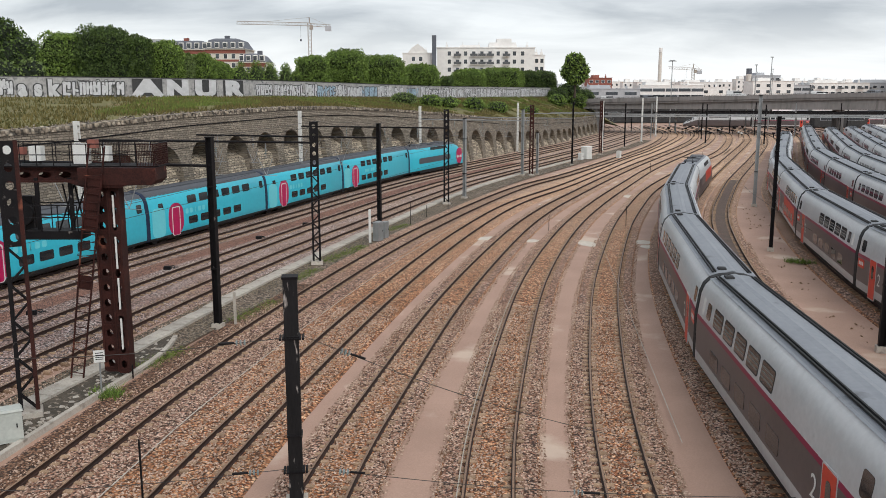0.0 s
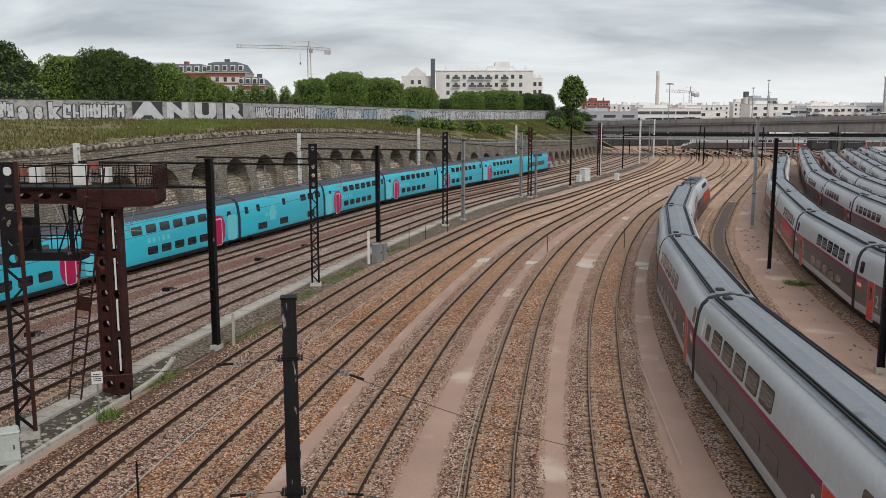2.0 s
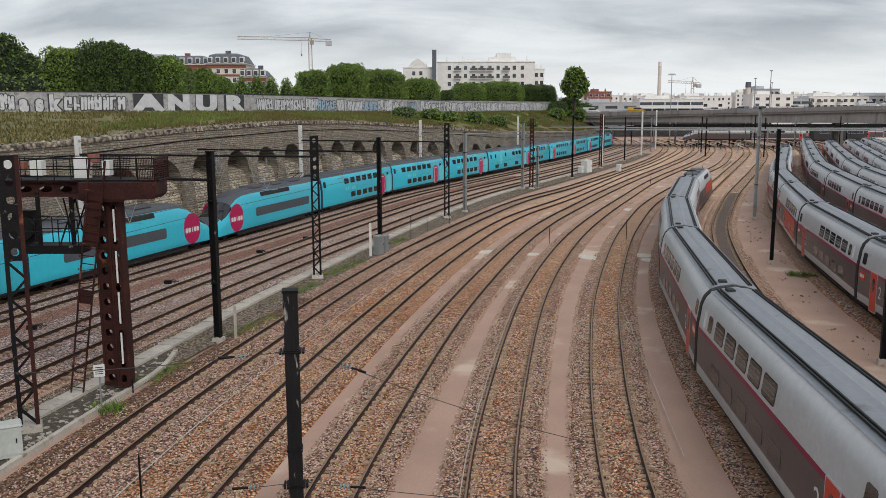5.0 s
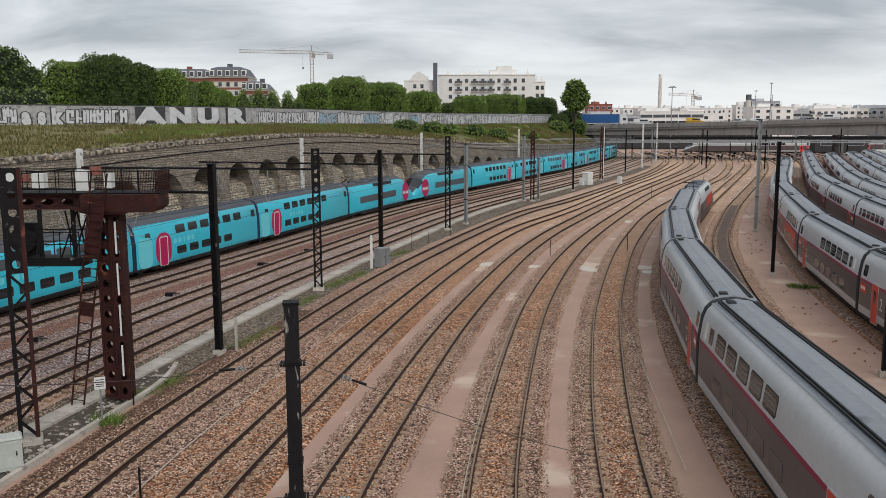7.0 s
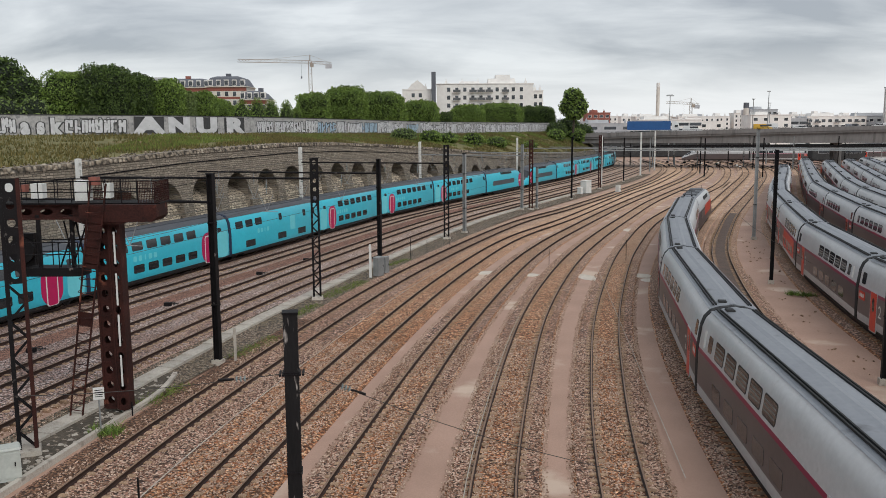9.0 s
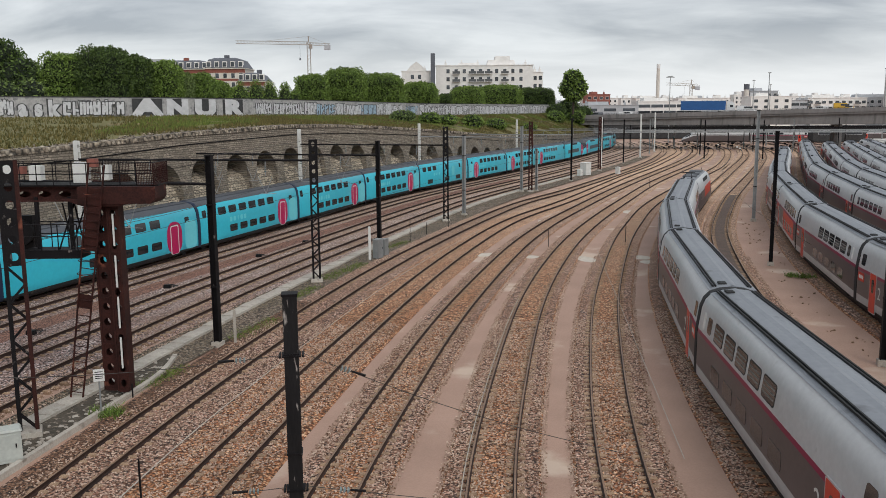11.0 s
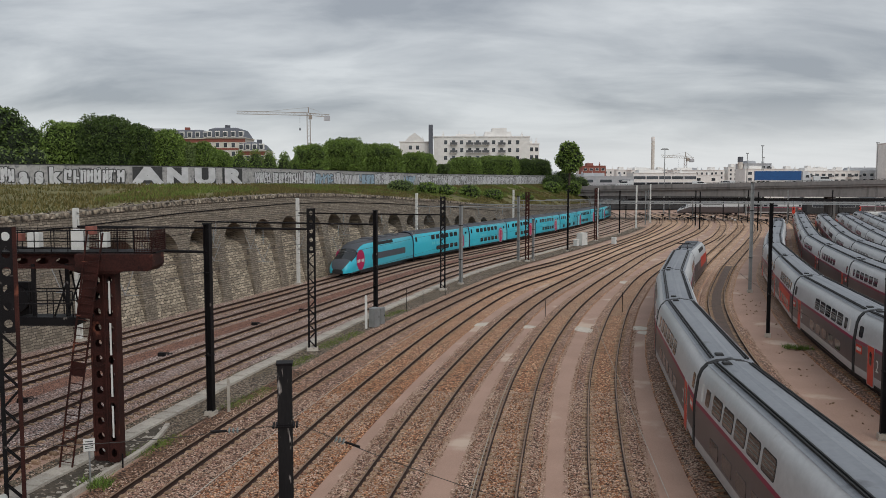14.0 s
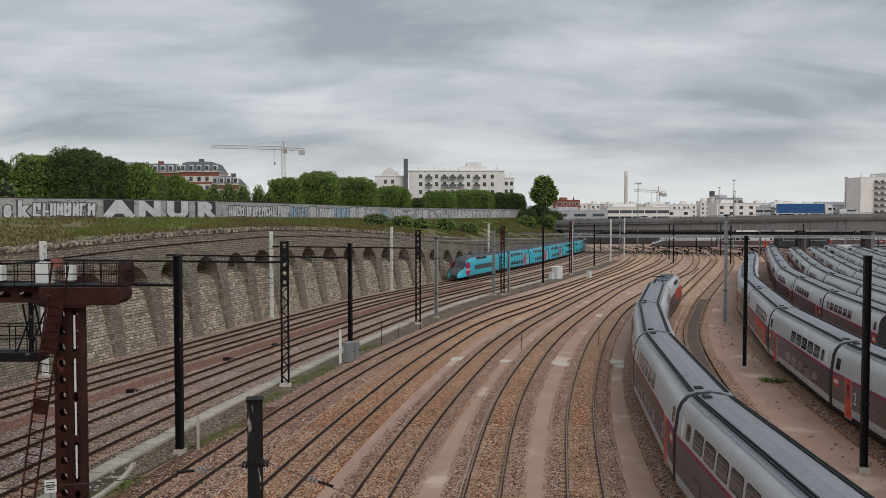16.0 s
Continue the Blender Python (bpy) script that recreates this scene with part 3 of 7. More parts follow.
def retaining_wall():
    root = tagged(new("retaining_wall"), "dark rubble stone retaining wall with a row of blind arches", "wall", kind="structure")
    plain = Shape()
    s = -20.0
    edge = FIRST - ARCH / 2
    while s < edge - 0.01:
        e = min(s + 4, edge)
        zs = np.linspace(0, 1, 6)
        plain.loft([[wall_pt(q, -0.3 + (wall_top(q) + 0.3) * u) for u in zs] for q in (e, s)], closed=False)
        s = e
    part("plain_wall", plain, M_PIER, root, "coursed rubble masonry")
    for k in range(COUNT):
        c = FIRST + ARCH * k
        top = wall_top(c)
        rad = 2.3
        zc = max(top - 2.45 - rad, 0.6)
        half = ARCH / 2
        face, jamb, fill = Shape(), Shape(), Shape()
        zs = np.linspace(-0.3, zc, 6)
        for a, b in ((-half, -rad), (rad, half)):
            face.loft([[wall_pt(c + u, z) for z in zs] for u in (b, (a + b) / 2, a)], closed=False)
        n = 14
        arc = [(rad * math.cos(math.pi * i / n), zc + rad * math.sin(math.pi * i / n)) for i in range(n + 1)]
        tops = [wall_top(c + u) for u, _ in arc]
        face.loft([[wall_pt(c + u, z), wall_pt(c + u, (z + t) / 2), wall_pt(c + u, t)] for (u, z), t in zip(arc, tops)], closed=False)
        for a, b in ((-half, -rad), (rad, half)):
            face.loft([[wall_pt(c + u, zc), wall_pt(c + u, (zc + wall_top(c + u)) / 2), wall_pt(c + u, wall_top(c + u))] for u in (b, (a + b) / 2, a)], closed=False)
        part("pier", face, M_PIER, root)
        # recess: sides, vault and the leaning infill
        deep = lambda z: 0.18 + 0.60 * min(max(z / zc, 0.0), 1.0) + 2.1 * min(max((z - zc + 0.1) / 1.3, 0.0), 1.0)
        line = [(rad, -0.3)] + [(rad, zc * 0.5)] + arc + [(-rad, zc * 0.5), (-rad, -0.3)]
        jamb.loft([[wall_pt(c + u, z), wall_pt(c + u, z, deep(z) + 0.35)] for u, z in line], closed=False)
        part("arch_ring", jamb, M_PIER, root)
        rows = []
        for z in np.linspace(-0.3, zc + rad, 14):
            rows.append([wall_pt(c + u, z, deep(z)) for u in np.linspace(rad + 0.1, -rad - 0.1, 7)])
        fill.loft(rows, closed=False)
        part("infill", fill, M_INFILL, root, "leaning rubble infill")
    cop = Shape()
    q = np.arange(-20, 345, 2.0)
    cop.loft([[wall_pt(s, wall_top(s) - 0.25, -0.12), wall_pt(s, wall_top(s) + 0.1, -0.12), wall_pt(s, wall_top(s) + 0.14, 0.9), wall_pt(s, wall_top(s) - 0.3, 0.9)] for s in q])
    part("coping", cop, M_STONE_MIX, root, "weathered stone coping")
    band = Shape()
    band.loft([[wall_pt(s, wall_top(s) - 1.06, -0.06), wall_pt(s, wall_top(s) - 1.0, -0.09), wall_pt(s, wall_top(s) - 0.97, -0.03)] for s in q], closed=False)
    part("cable", band, M_STEEL_DARK, root, "dark cable run along the wall")


retaining_wall()


# ---- trains ----
SIDE = [(1.30, 0.42), (1.43, 0.62), (1.45, 1.05), (1.45, 2.45), (1.43, 2.62), (1.385, 2.95), (1.31, 3.50), (1.17, 3.86), (0.92, 4.12), (0.5, 4.26)]


def side_at(z):
    """Half width of a car at a height, and how far its side leans in there, in degrees."""
    zs, ys = [p[1] for p in SIDE], [p[0] for p in SIDE]
    y = float(np.interp(z, zs, ys))
    lean = math.degrees(math.atan2(float(np.interp(z - 0.2, zs, ys)) - float(np.interp(z + 0.2, zs, ys)), 0.4))
    return y, lean


def ring(x, wide=1.0, top=1.0, low=0.0):
    pts = [(y * wide, 0.42 + (z - 0.42) * top + low) for y, z in SIDE]
    full = pts + [(0, 0.42 + (4.30 - 0.42) * top + low)] + [(-y, z) for y, z in reversed(pts)]
    return [(x, y, z) for y, z in full]


def rounded(w, h, t, r=0.12, n=4):
    """A rounded plate in the x-z plane that stands t proud towards +y."""
    sh = Shape()
    pts = []
    for cx, cz, a0 in ((w / 2 - r, h / 2 - r, 0), (-w / 2 + r, h / 2 - r, 90), (-w / 2 + r, -h / 2 + r, 180), (w / 2 - r, -h / 2 + r, 270)):
        for i in range(n + 1):
            a = radians(a0 + 90 * i / n)
            pts.append((cx + r * math.cos(a), cz + r * math.sin(a)))
    sh.loft([[(x, -0.03, z) for x, z in pts], [(x, t, z) for x, z in pts]], closed=True)
    sh.f.append(tuple(len(sh.v) - len(pts) + i for i in reversed(range(len(pts)))))
    sh.m.append(0)
    sh.f[-1] = tuple(reversed(sh.f[-1]))
    return sh


def on_side(x, z, side, out=0.0):
    """The pose on a car's flank: side +1 is its left."""
    y, lean = side_at(z)
    if side > 0:
        return pose(x, y + out, z) @ pose(0, 0, 0, lean, 0, 0)
    return pose(x, -y - out, z, 0, 0, 180) @ pose(0, 0, 0, lean, 0, 0)


WIN_UP = rounded(1.28, 0.66, 0.012).data("window", M_GLASS)
WIN_LOW = rounded(1.28, 0.62, 0.012).data("window", M_GLASS)
WIN_SMALL = rounded(0.62, 0.66, 0.012).data("window", M_GLASS)
WIN_CASE = rounded(1.36, 0.74, 0.006).data("window_seal", M_RUBBER)
LOUVRE = Shape()
for zz in (-0.16, 0.0, 0.16):
    LOUVRE.box((0, 0.015, zz), (1.15, 0.012, 0.05))
LOUVRE = LOUVRE.data("louvre", M_BLIND)


def bogie(parent, x):
    sh = Shape()
    for sy in (-1, 1):
        sh.box((x, sy * 1.02, 0.55), (3.0, 0.14, 0.22))
        for wx in (-1.5, 1.5):
            sh.rod((x + wx, sy * 0.68, 0.46), (x + wx, sy * 0.82, 0.46), 0.46, n=18)
            sh.box((x + wx, sy * 1.04, 0.48), (0.42, 0.2, 0.34))
        sh.rod((x - 0.5, sy * 1.08, 0.5), (x - 0.5, sy * 1.08, 0.95), 0.12, n=8)
        sh.rod((x + 0.5, sy * 1.08, 0.5), (x + 0.5, sy * 1.08, 0.95), 0.12, n=8)
    for wx in (-1.5, 1.5):
        sh.rod((x + wx, -0.7, 0.46), (x + wx, 0.7, 0.46), 0.09, n=8)
    sh.box((x, 0, 0.6), (0.6, 2.0, 0.25))
    part("bogie", sh, M_SKIRT, parent, "dark wheel bogie")


def gangway(parent, x, mat):
    sh = Shape()
    sh.loft([ring(x - 0.20, 0.965, 0.985), ring(x - 0.2, 0.995, 0.998), ring(x + 0.2, 0.995, 0.998), ring(x + 0.20, 0.965, 0.985)])
    part("gangway", sh, mat, parent, "dark rubber gangway")


def car_body(parent, length, mats, bands):
    """The shell; bands(z) gives the slot of a stripe of the flank at height z."""
    h = length / 2 - 0.2
    sh = Shape()
    rings = [ring(-h, 0.97, 0.985), ring(-h + 0.12), ring(h - 0.12), ring(h, 0.97, 0.985)]
    n = len(rings[0])
    mid = [(a[2] + b[2]) / 2 for a, b in zip(rings[1], rings[1][1:] + rings[1][:1])]
    sh.loft(rings, slots=lambda i, j: bands(mid[j]) if j < n - 1 else 3, caps=True)
    part("body", sh, mats, parent, smooth=True)
    sk = Shape()
    sk.loft([[(x, y, z) for y, z in ((-1.1, 0.2), (1.1, 0.2), (1.33, 0.42), (1.33, 0.5), (-1.33, 0.5), (-1.33, 0.42))] for x in (-h + 2.4, h - 2.4)], caps=True)
    part("underframe", sk, M_SKIRT, parent)


def roof_kit(parent, length, mat, rib):
    """Roof walk: two long ribs and a few boxes."""
    h = length / 2 - 0.5
    for y in rib:
        sh = Shape()
        sh.box((0, y, 4.295 - abs(y) * 0.075), (2 * h, 0.055, 0.07))
        part("roof_rib", sh, mat, parent)
    for x in (-h + 0.4, h - 0.4):
        sh = Shape()
        sh.box((x, 0.35, 4.31), (0.45, 0.35, 0.07), taper=0.9)
        part("roof_box", sh, mat, parent)


def trailer_blue(length, door, kind):
    """A turquoise double-deck car; door: +1 at its front, -1 at its rear; kind: seats or bar."""
    root = tagged(new("train_car"), "turquoise double-deck high-speed train car with pink door" if kind == "seats" else "turquoise double-deck bar car with dark grilles", "train car", "cars of the moving train")
    car_body(root, length, [M_TURQ, M_TURQ_PALE, M_ROOF_DARK, M_SKIRT], lambda z: 3 if z < 0.62 else 2 if z > 3.84 else 0)
    gangway(root, length / 2, M_NAVY)
    roof_kit(root, length, M_ROOF_DARK, (-0.62, 0.62))
    bogie(root, -length / 2)
    h = length / 2
    for side in (-1, 1):
        # painted swoosh at the door end of a seating car
        if kind == "seats":
            pale = rounded(1.7, 2.3, 0.004, r=0.5).data("swoosh", M_TURQ_PALE)
            part("swoosh", pale, None, root, "paler paint swoosh", m=on_side(door * (h - 1.3), 1.75, side))
            disc = rounded(2.05, 2.55, 0.008, r=0.95, n=8).data("door_surround", M_PINK)
            part("door_surround", disc, None, root, "pink oval door surround", m=on_side(door * (h - 3.6), 1.78, side))
            fr = rounded(1.12, 2.35, 0.014, r=0.22).data("door_frame", M_WHITE)
            part("door_frame", fr, None, root, "white door outline", m=on_side(door * (h - 3.6), 1.62, side))
            dr = rounded(0.92, 2.2, 0.020, r=0.16).data("door", M_PINK)
            part("door", dr, None, root, "pink door", m=on_side(door * (h - 3.6), 1.58, side))
            for i in range(6):
                part("window", WIN_UP, None, root, m=on_side(door * (h - 6.0 - 1.78 * i), 3.12, side))
            part("window", WIN_SMALL, None, root, m=on_side(door * (h - 1.7), 2.9, side))
            part("window", WIN_SMALL, None, root, m=on_side(-door * (h - 0.95), 3.12, side))
            for i in range(5):
                part("window", WIN_LOW, None, root, m=on_side(door * (h - 6.0 - 1.78 * i), 1.42, side))
        else:
            for x in (h - 1.4, h - 3.6):
                part("window", WIN_SMALL, None, root, m=on_side(-door * x, 3.0, side))
            for x in (-h + 1.7, -h + 3.5, -h + 5.3, 0.4):
                part("window", WIN_UP if x < 0 else WIN_SMALL, None, root, m=on_side(-door * x, 3.1, side))
            for x in (h - 4.3, -h + 3.6, 0.6):
                grille = rounded(1.75, 0.62, 0.012, r=0.06).data("grille", M_SKIRT)
                part("grille", grille, None, root, "dark ventilation grille", m=on_side(-door * x, 1.22, side))
            hatch = rounded(1.15, 1.5, 0.010, r=0.08).data("hatch", M_TURQ_PALE)
            part("hatch", hatch, None, root, "closed service hatch", m=on_side(-door * (h - 6.4), 2.3, side))
        # plain bars where lettering runs between the decks
        for i in range(5 if kind == "seats" else 4):
            w = (0.42, 0.4, 0.18, 0.44, 0.42)[i]
            bar = rounded(w, 0.42, 0.006, r=0.12).data("lettering_bar", M_TURQ_PALE)
            part("lettering_bar", bar, None, root, m=on_side(-1.6 - 0.62 * i if side > 0 else -4.2 + 0.62 * i, 2.2, side))
    return root


NOSE = [(0.0, 0.50, 0.14), (0.12, 0.72, 0.22), (0.5, 0.90, 0.33), (1.2, 0.99, 0.45), (2.1, 1.0, 0.57), (3.0, 1.0, 0.74), (3.9, 1.0, 0.875), (5.0, 1.0, 0.945), (6.4, 1.0, 0.965)]


def power_car(end, mats, bands, label, group, stripe, disc=None, red=False):
    """A power car 22 m long; end: +1 when its nose points forward."""
    length = 22.0
    root = tagged(new("power_car"), label, "locomotive", group)
    h = length / 2
    rings = [ring(-h + 0.2, 0.97, 0.95), ring(-h + 0.32, 1.0, 0.965)] + [ring(h - d, w, t) for d, w, t in reversed(NOSE)]
    n = len(rings[0])
    top = len(SIDE)
    ks = len(rings)

    def slot(i, j):
        if j >= n - 1:
            return 3
        d = min(j, n - 2 - j)
        if i >= ks - 6 and i <= ks - 5 and d >= top - 4:
            return 4
        if i >= ks - 7 and d >= top - 2 and i < ks - 1:
            return 2
        return bands(d)
    sh = Shape()
    sh.loft(rings, slots=slot, caps=True)
    if end < 0:
        sh.v = [(-x, -y, z) for x, y, z in sh.v]
    part("body", sh, mats, root, smooth=True)
    sk = Shape()
    sk.box((0, 0, 0.42), (length - 8, 2.5, 0.5))
    part("underframe", sk, M_SKIRT, root)
    bogie(root, -7.0)
    bogie(root, 7.0)
    gangway(root, -end * h, M_NAVY)
    for side in (-1, 1):
        pl = rounded(11.5, 0.82, 0.01, r=0.2).data("side_grille", stripe)
        part("side_grille", pl, None, root, "dark side grille", m=on_side(-end * 1.9, 1.95, side))
        up = rounded(6.0, 0.42, 0.01, r=0.08).data("vent_band", M_SKIRT)
        part("vent_band", up, None, root, m=on_side(-end * 0.4, 3.52, side, -0.02))
        if disc:
            d = rounded(2.3, 2.5, 0.012, r=1.12, n=10).data("emblem", disc)
            part("emblem", d, None, root, "pink disc emblem", m=on_side(end * 7.4, 1.85, side))
            for i, w in enumerate((0.34, 0.34, 0.12, 0.34, 0.34)):
                bar = rounded(w, 0.4, 0.02, r=0.1).data("emblem_bar", M_WHITE)
                part("emblem_bar", bar, None, root, m=on_side(end * 7.4 + (i - 2) * 0.4, 1.75, side))
        if red:
            rp = rounded(9.5, 1.25, 0.012, r=0.15).data("red_panel", M_RED)
            part("red_panel", rp, None, root, "red flank panel", m=on_side(end * 2.2, 2.1, side))
    for x in (-6.0, -2.0, 2.0):
        sh = Shape()
        sh.box((end * x, 0, 4.2), (2.2, 1.5, 0.16), taper=0.92)
        part("roof_box", sh, M_ROOF_DARK, root)
    pan = Shape()
    px = -end * 8.0
    for y in (-0.5, 0.5):
        pan.rod((px - 0.7, y * 0.8, 4.25), (px + 0.75, y * 0.5, 4.62), 0.035)
        pan.rod((px + 0.75, y * 0.5, 4.62), (px - 0.5, y, 4.72), 0.03)
    pan.rod((px - 0.5, -0.75, 4.74), (px - 0.5, 0.75, 4.74), 0.035)
    for y in (-0.4, 0.4):
        pan.rod((px - 0.7, y, 4.08), (px - 0.7, y, 4.28), 0.09)
    part("pantograph", pan, M_STEEL_DARK, root)
    return root


def trailer_grey(length, door, red_side=False, far=False):
    root = tagged(new("train_car"), "silver and taupe double-deck train car with red door", "train car", "cars of the parked trains")
    car_body(root, length, [M_TAUPE, M_SILVER, M_ROOF_GREY, M_SKIRT, M_MAGENTA],
             lambda z: 3 if z < 0.55 else 1 if z < 0.85 else 0 if z < 2.5 else 4 if z < 2.66 else 2 if z > 4.15 else 1)
    gangway(root, length / 2, M_RUBBER)
    roof_kit(root, length, M_RUBBER, (-0.78, -0.66, 0.66, 0.78))
    bogie(root, -length / 2)
    h = length / 2
    deck = Shape()
    deck.loft([[(x, -1.0, 4.105), (x, 0, 4.325), (x, 1.0, 4.105)] for x in (-h + 0.3, h - 0.3)], closed=False)
    part("roof_deck", deck, M_ROOF_GREY, root, "grey roof skin")
    for side in (1,) if far else (-1, 1):
        fr = rounded(1.05, 2.25, 0.008, r=0.08).data("door_frame", M_SILVER)
        part("door_frame", fr, None, root, m=on_side(door * (h - 2.9), 1.55, side))
        dr = rounded(0.92, 2.15, 0.018, r=0.06).data("door", M_RED)
        part("door", dr, None, root, "orange-red door", m=on_side(door * (h - 2.9), 1.55, side))
        dw = rounded(0.34, 0.75, 0.026, r=0.14).data("door_window", M_GLASS)
        part("door_window", dw, None, root, m=on_side(door * (h - 2.9), 1.95, side))
        em = rounded(1.0, 0.5, 0.012, r=0.08).data("emblem", M_RED)
        part("emblem", em, None, root, "small red emblem", m=on_side(door * (h - 0.95), 2.12, side))
        for i in range(3):
            b = rounded(0.2, 0.2, 0.02, r=0.05).data("emblem_bar", M_WHITE)
            part("emblem_bar", b, None, root, m=on_side(door * (h - 0.95) + (i - 1) * 0.25, 2.12, side))
        if red_side:
            rp = rounded(9.0, 1.5, 0.01, r=0.1).data("red_panel", M_RED)
            part("red_panel", rp, None, root, "wide red panel", m=on_side(-door * 3.0, 1.7, side))
        for i in range(5):
            x = -door * (h - 3.6 - 1.62 * i)
            part("window", WIN_UP, None, root, m=on_side(x, 3.12, side))
            if not far and side > 0:
                part("window_seal", WIN_CASE, None, root, m=on_side(x, 3.12, side))
                part("louvre", LOUVRE, None, root, m=on_side(x, 3.12, side))
        part("window", WIN_SMALL, None, root, m=on_side(-door * (h - 2.1), 3.12, side))
        lit = rounded(0.36, 0.72, 0.012).data("window", M_WHITE)
        part("window_blank", lit, None, root, "pale blanked window", m=on_side(-door * (h - 1.2), 3.12, side))
        part("window", WIN_SMALL, None, root, m=on_side(door * (h - 1.0), 3.12, side))
        if far:
            continue
        for i in range(5):
            part("window", WIN_LOW, None, root, m=on_side(-door * (h - 3.6 - 1.9 * i), 1.5, side))
        # the class number beside the door
        cu = bpy.data.curves.new("class_number", "FONT")
        cu.body, cu.size, cu.extrude, cu.align_x = "2", 0.95, 0.004, "CENTER"
        cu.materials.append(M_WHITE)
        num = new("class_number", cu)
        num.parent = root
        num.matrix_basis = on_side(door * (h - 3.9), 1.4, side, 0.012) @ pose(0, 0, 0, 90, 0, 180)
    return root


# the moving train: two sets of ten vehicles, coupled nose to nose
SPEED, NOSE_AT_START = 25.6, 170.0
BLUE_SLOTS = [M_TURQ, M_TURQ_PALE, M_ROOF_DARK, M_SKIRT, M_GLASS]
GREY_SLOTS = [M_TAUPE, M_SILVER, M_ROOF_GREY, M_SKIRT, M_GLASS]
blue_bands = lambda d: 3 if d < 1 else 2 if d >= len(SIDE) - 3 else 0
grey_bands = lambda d: 3 if d < 1 else 2 if d >= len(SIDE) - 2 else 0 if d < 4 else 1
B_POWER_F = power_car(1, BLUE_SLOTS, blue_bands, "turquoise power car with pink disc and dark windscreen", "cars of the moving train", M_ROOF_DARK, M_PINK)
B_POWER_R = power_car(-1, BLUE_SLOTS, blue_bands, "turquoise power car with pink disc and dark windscreen", "cars of the moving train", M_ROOF_DARK, M_PINK)
B_END = {d: trailer_blue(21.8, d, "seats") for d in (-1, 1)}
B_MID = {d: trailer_blue(18.7, d, "seats") for d in (-1, 1)}
B_BAR = {d: trailer_blue(18.7, d, "bar") for d in (-1, 1)}
MOVING = []
used = set()
behind = 0.0
for unit in range(2):
    # the bar car is the fifth behind the first nose and the fourth behind the second
    ahead = 3 - unit
    order = [(B_POWER_F, 22.0), (B_END[-1], 21.8)] + [(B_MID[-1], 18.7)] * ahead + [(B_BAR[1 - 2 * unit], 18.7)] + [(B_MID[1], 18.7)] * (5 - ahead) + [(B_END[1], 21.8), (B_POWER_R, 22.0)]
    for kind, length in order:
        car = kind if kind not in used else copy_thing(kind, Matrix())
        used.add(kind)
        MOVING.append((car, behind + length / 2, length))
        behind += length

# parked trains
G_POWER_F = power_car(1, GREY_SLOTS, grey_bands, "parked power car with red flank and grey nose", "cars of the parked trains", M_TAUPE, red=True)
G_POWER_PLAIN = power_car(1, GREY_SLOTS, grey_bands, "parked silver power car under the bridge", "cars of the parked trains", M_TAUPE)
G_MID = {-1: trailer_grey(18.7, -1)}
G_END = {-1: trailer_grey(21.8, -1)}
G_FRONT = {1: trailer_grey(18.7, 1)}
G_RED = trailer_grey(18.7, 1, True)
G_FAR = {d: trailer_grey(18.7, d, far=True) for d in (-1, 1)}


def park(line, off, front, order):
    """Stands vehicles on a track, the first with its front end at front, the others behind it."""
    s = front
    side = Line([tuple(line.at(q, off))[:2] for q in np.arange(0, line.length + 1, 8)]) if off else line
    for kind, length in order:
        m = side.seat(s - length / 2, length * 0.40)
        if kind in used:
            copy_thing(kind, m)
        else:
            used.add(kind)
            kind.matrix_basis = m
        s -= length


park(R1, 0, R1.near(93) + 22.0, [(G_POWER_F, 22.0), (G_END[-1], 21.8)] + [(G_MID[-1], 18.7)] * 4)
park(R3, 0, R3.near(52.4) - 3.0 + 18.7 * 5 + 22 + 21.8, [(G_POWER_F, 22.0), (G_END[-1], 21.8)] + [(G_FRONT[1], 18.7)] * 3 + [(G_RED, 18.7)] + [(G_FRONT[1], 18.7)] * 3)
for k, start in enumerate((15.0, 3.0, 9.0, 21.0, 13.0, 5.0, 17.0)):
    park(R4, 4.6 * k, 205 + start, [(G_POWER_F, 22.0), (G_END[-1], 21.8)] + [(G_FAR[-1], 18.7)] * (6 if k < 3 else 5))


# ---- greenery ----
def leaf_material(name, dark, light, rough=0.6):
    m = bpy.data.materials.new(name)
    m.use_nodes = True
    nodes, links = m.node_tree.nodes, m.node_tree.links
    bsdf = nodes["Principled BSDF"]
    geo = nodes.new("ShaderNodeNewGeometry")
    tc = nodes.new("ShaderNodeTexCoord")
    n = nodes.new("ShaderNodeTexNoise")
    n.inputs["Scale"].default_value, n.inputs["Detail"].default_value = 0.6, 4
    links.new(tc.outputs["Object"], n.inputs["Vector"])
    mix = nodes.new("ShaderNodeMixRGB")
    mix.inputs[0].default_value = 0.5
    links.new(geo.outputs["Random Per Island"], mix.inputs[1])
    links.new(n.outputs["Fac"], mix.inputs[2])
    ramp = nodes.new("ShaderNodeValToRGB")
    ramp.color_ramp.elements[0].position, ramp.color_ramp.elements[0].color = 0.2, (*dark, 1)
    ramp.color_ramp.elements[1].position, ramp.color_ramp.elements[1].color = 0.8, (*light, 1)
    links.new(mix.outputs[0], ramp.inputs[0])
    links.new(ramp.outputs[0], bsdf.inputs["Base Color"])
    bsdf.inputs["Roughness"].default_value = rough
    bsdf.inputs["Specular IOR Level"].default_value = 0.25
    return m


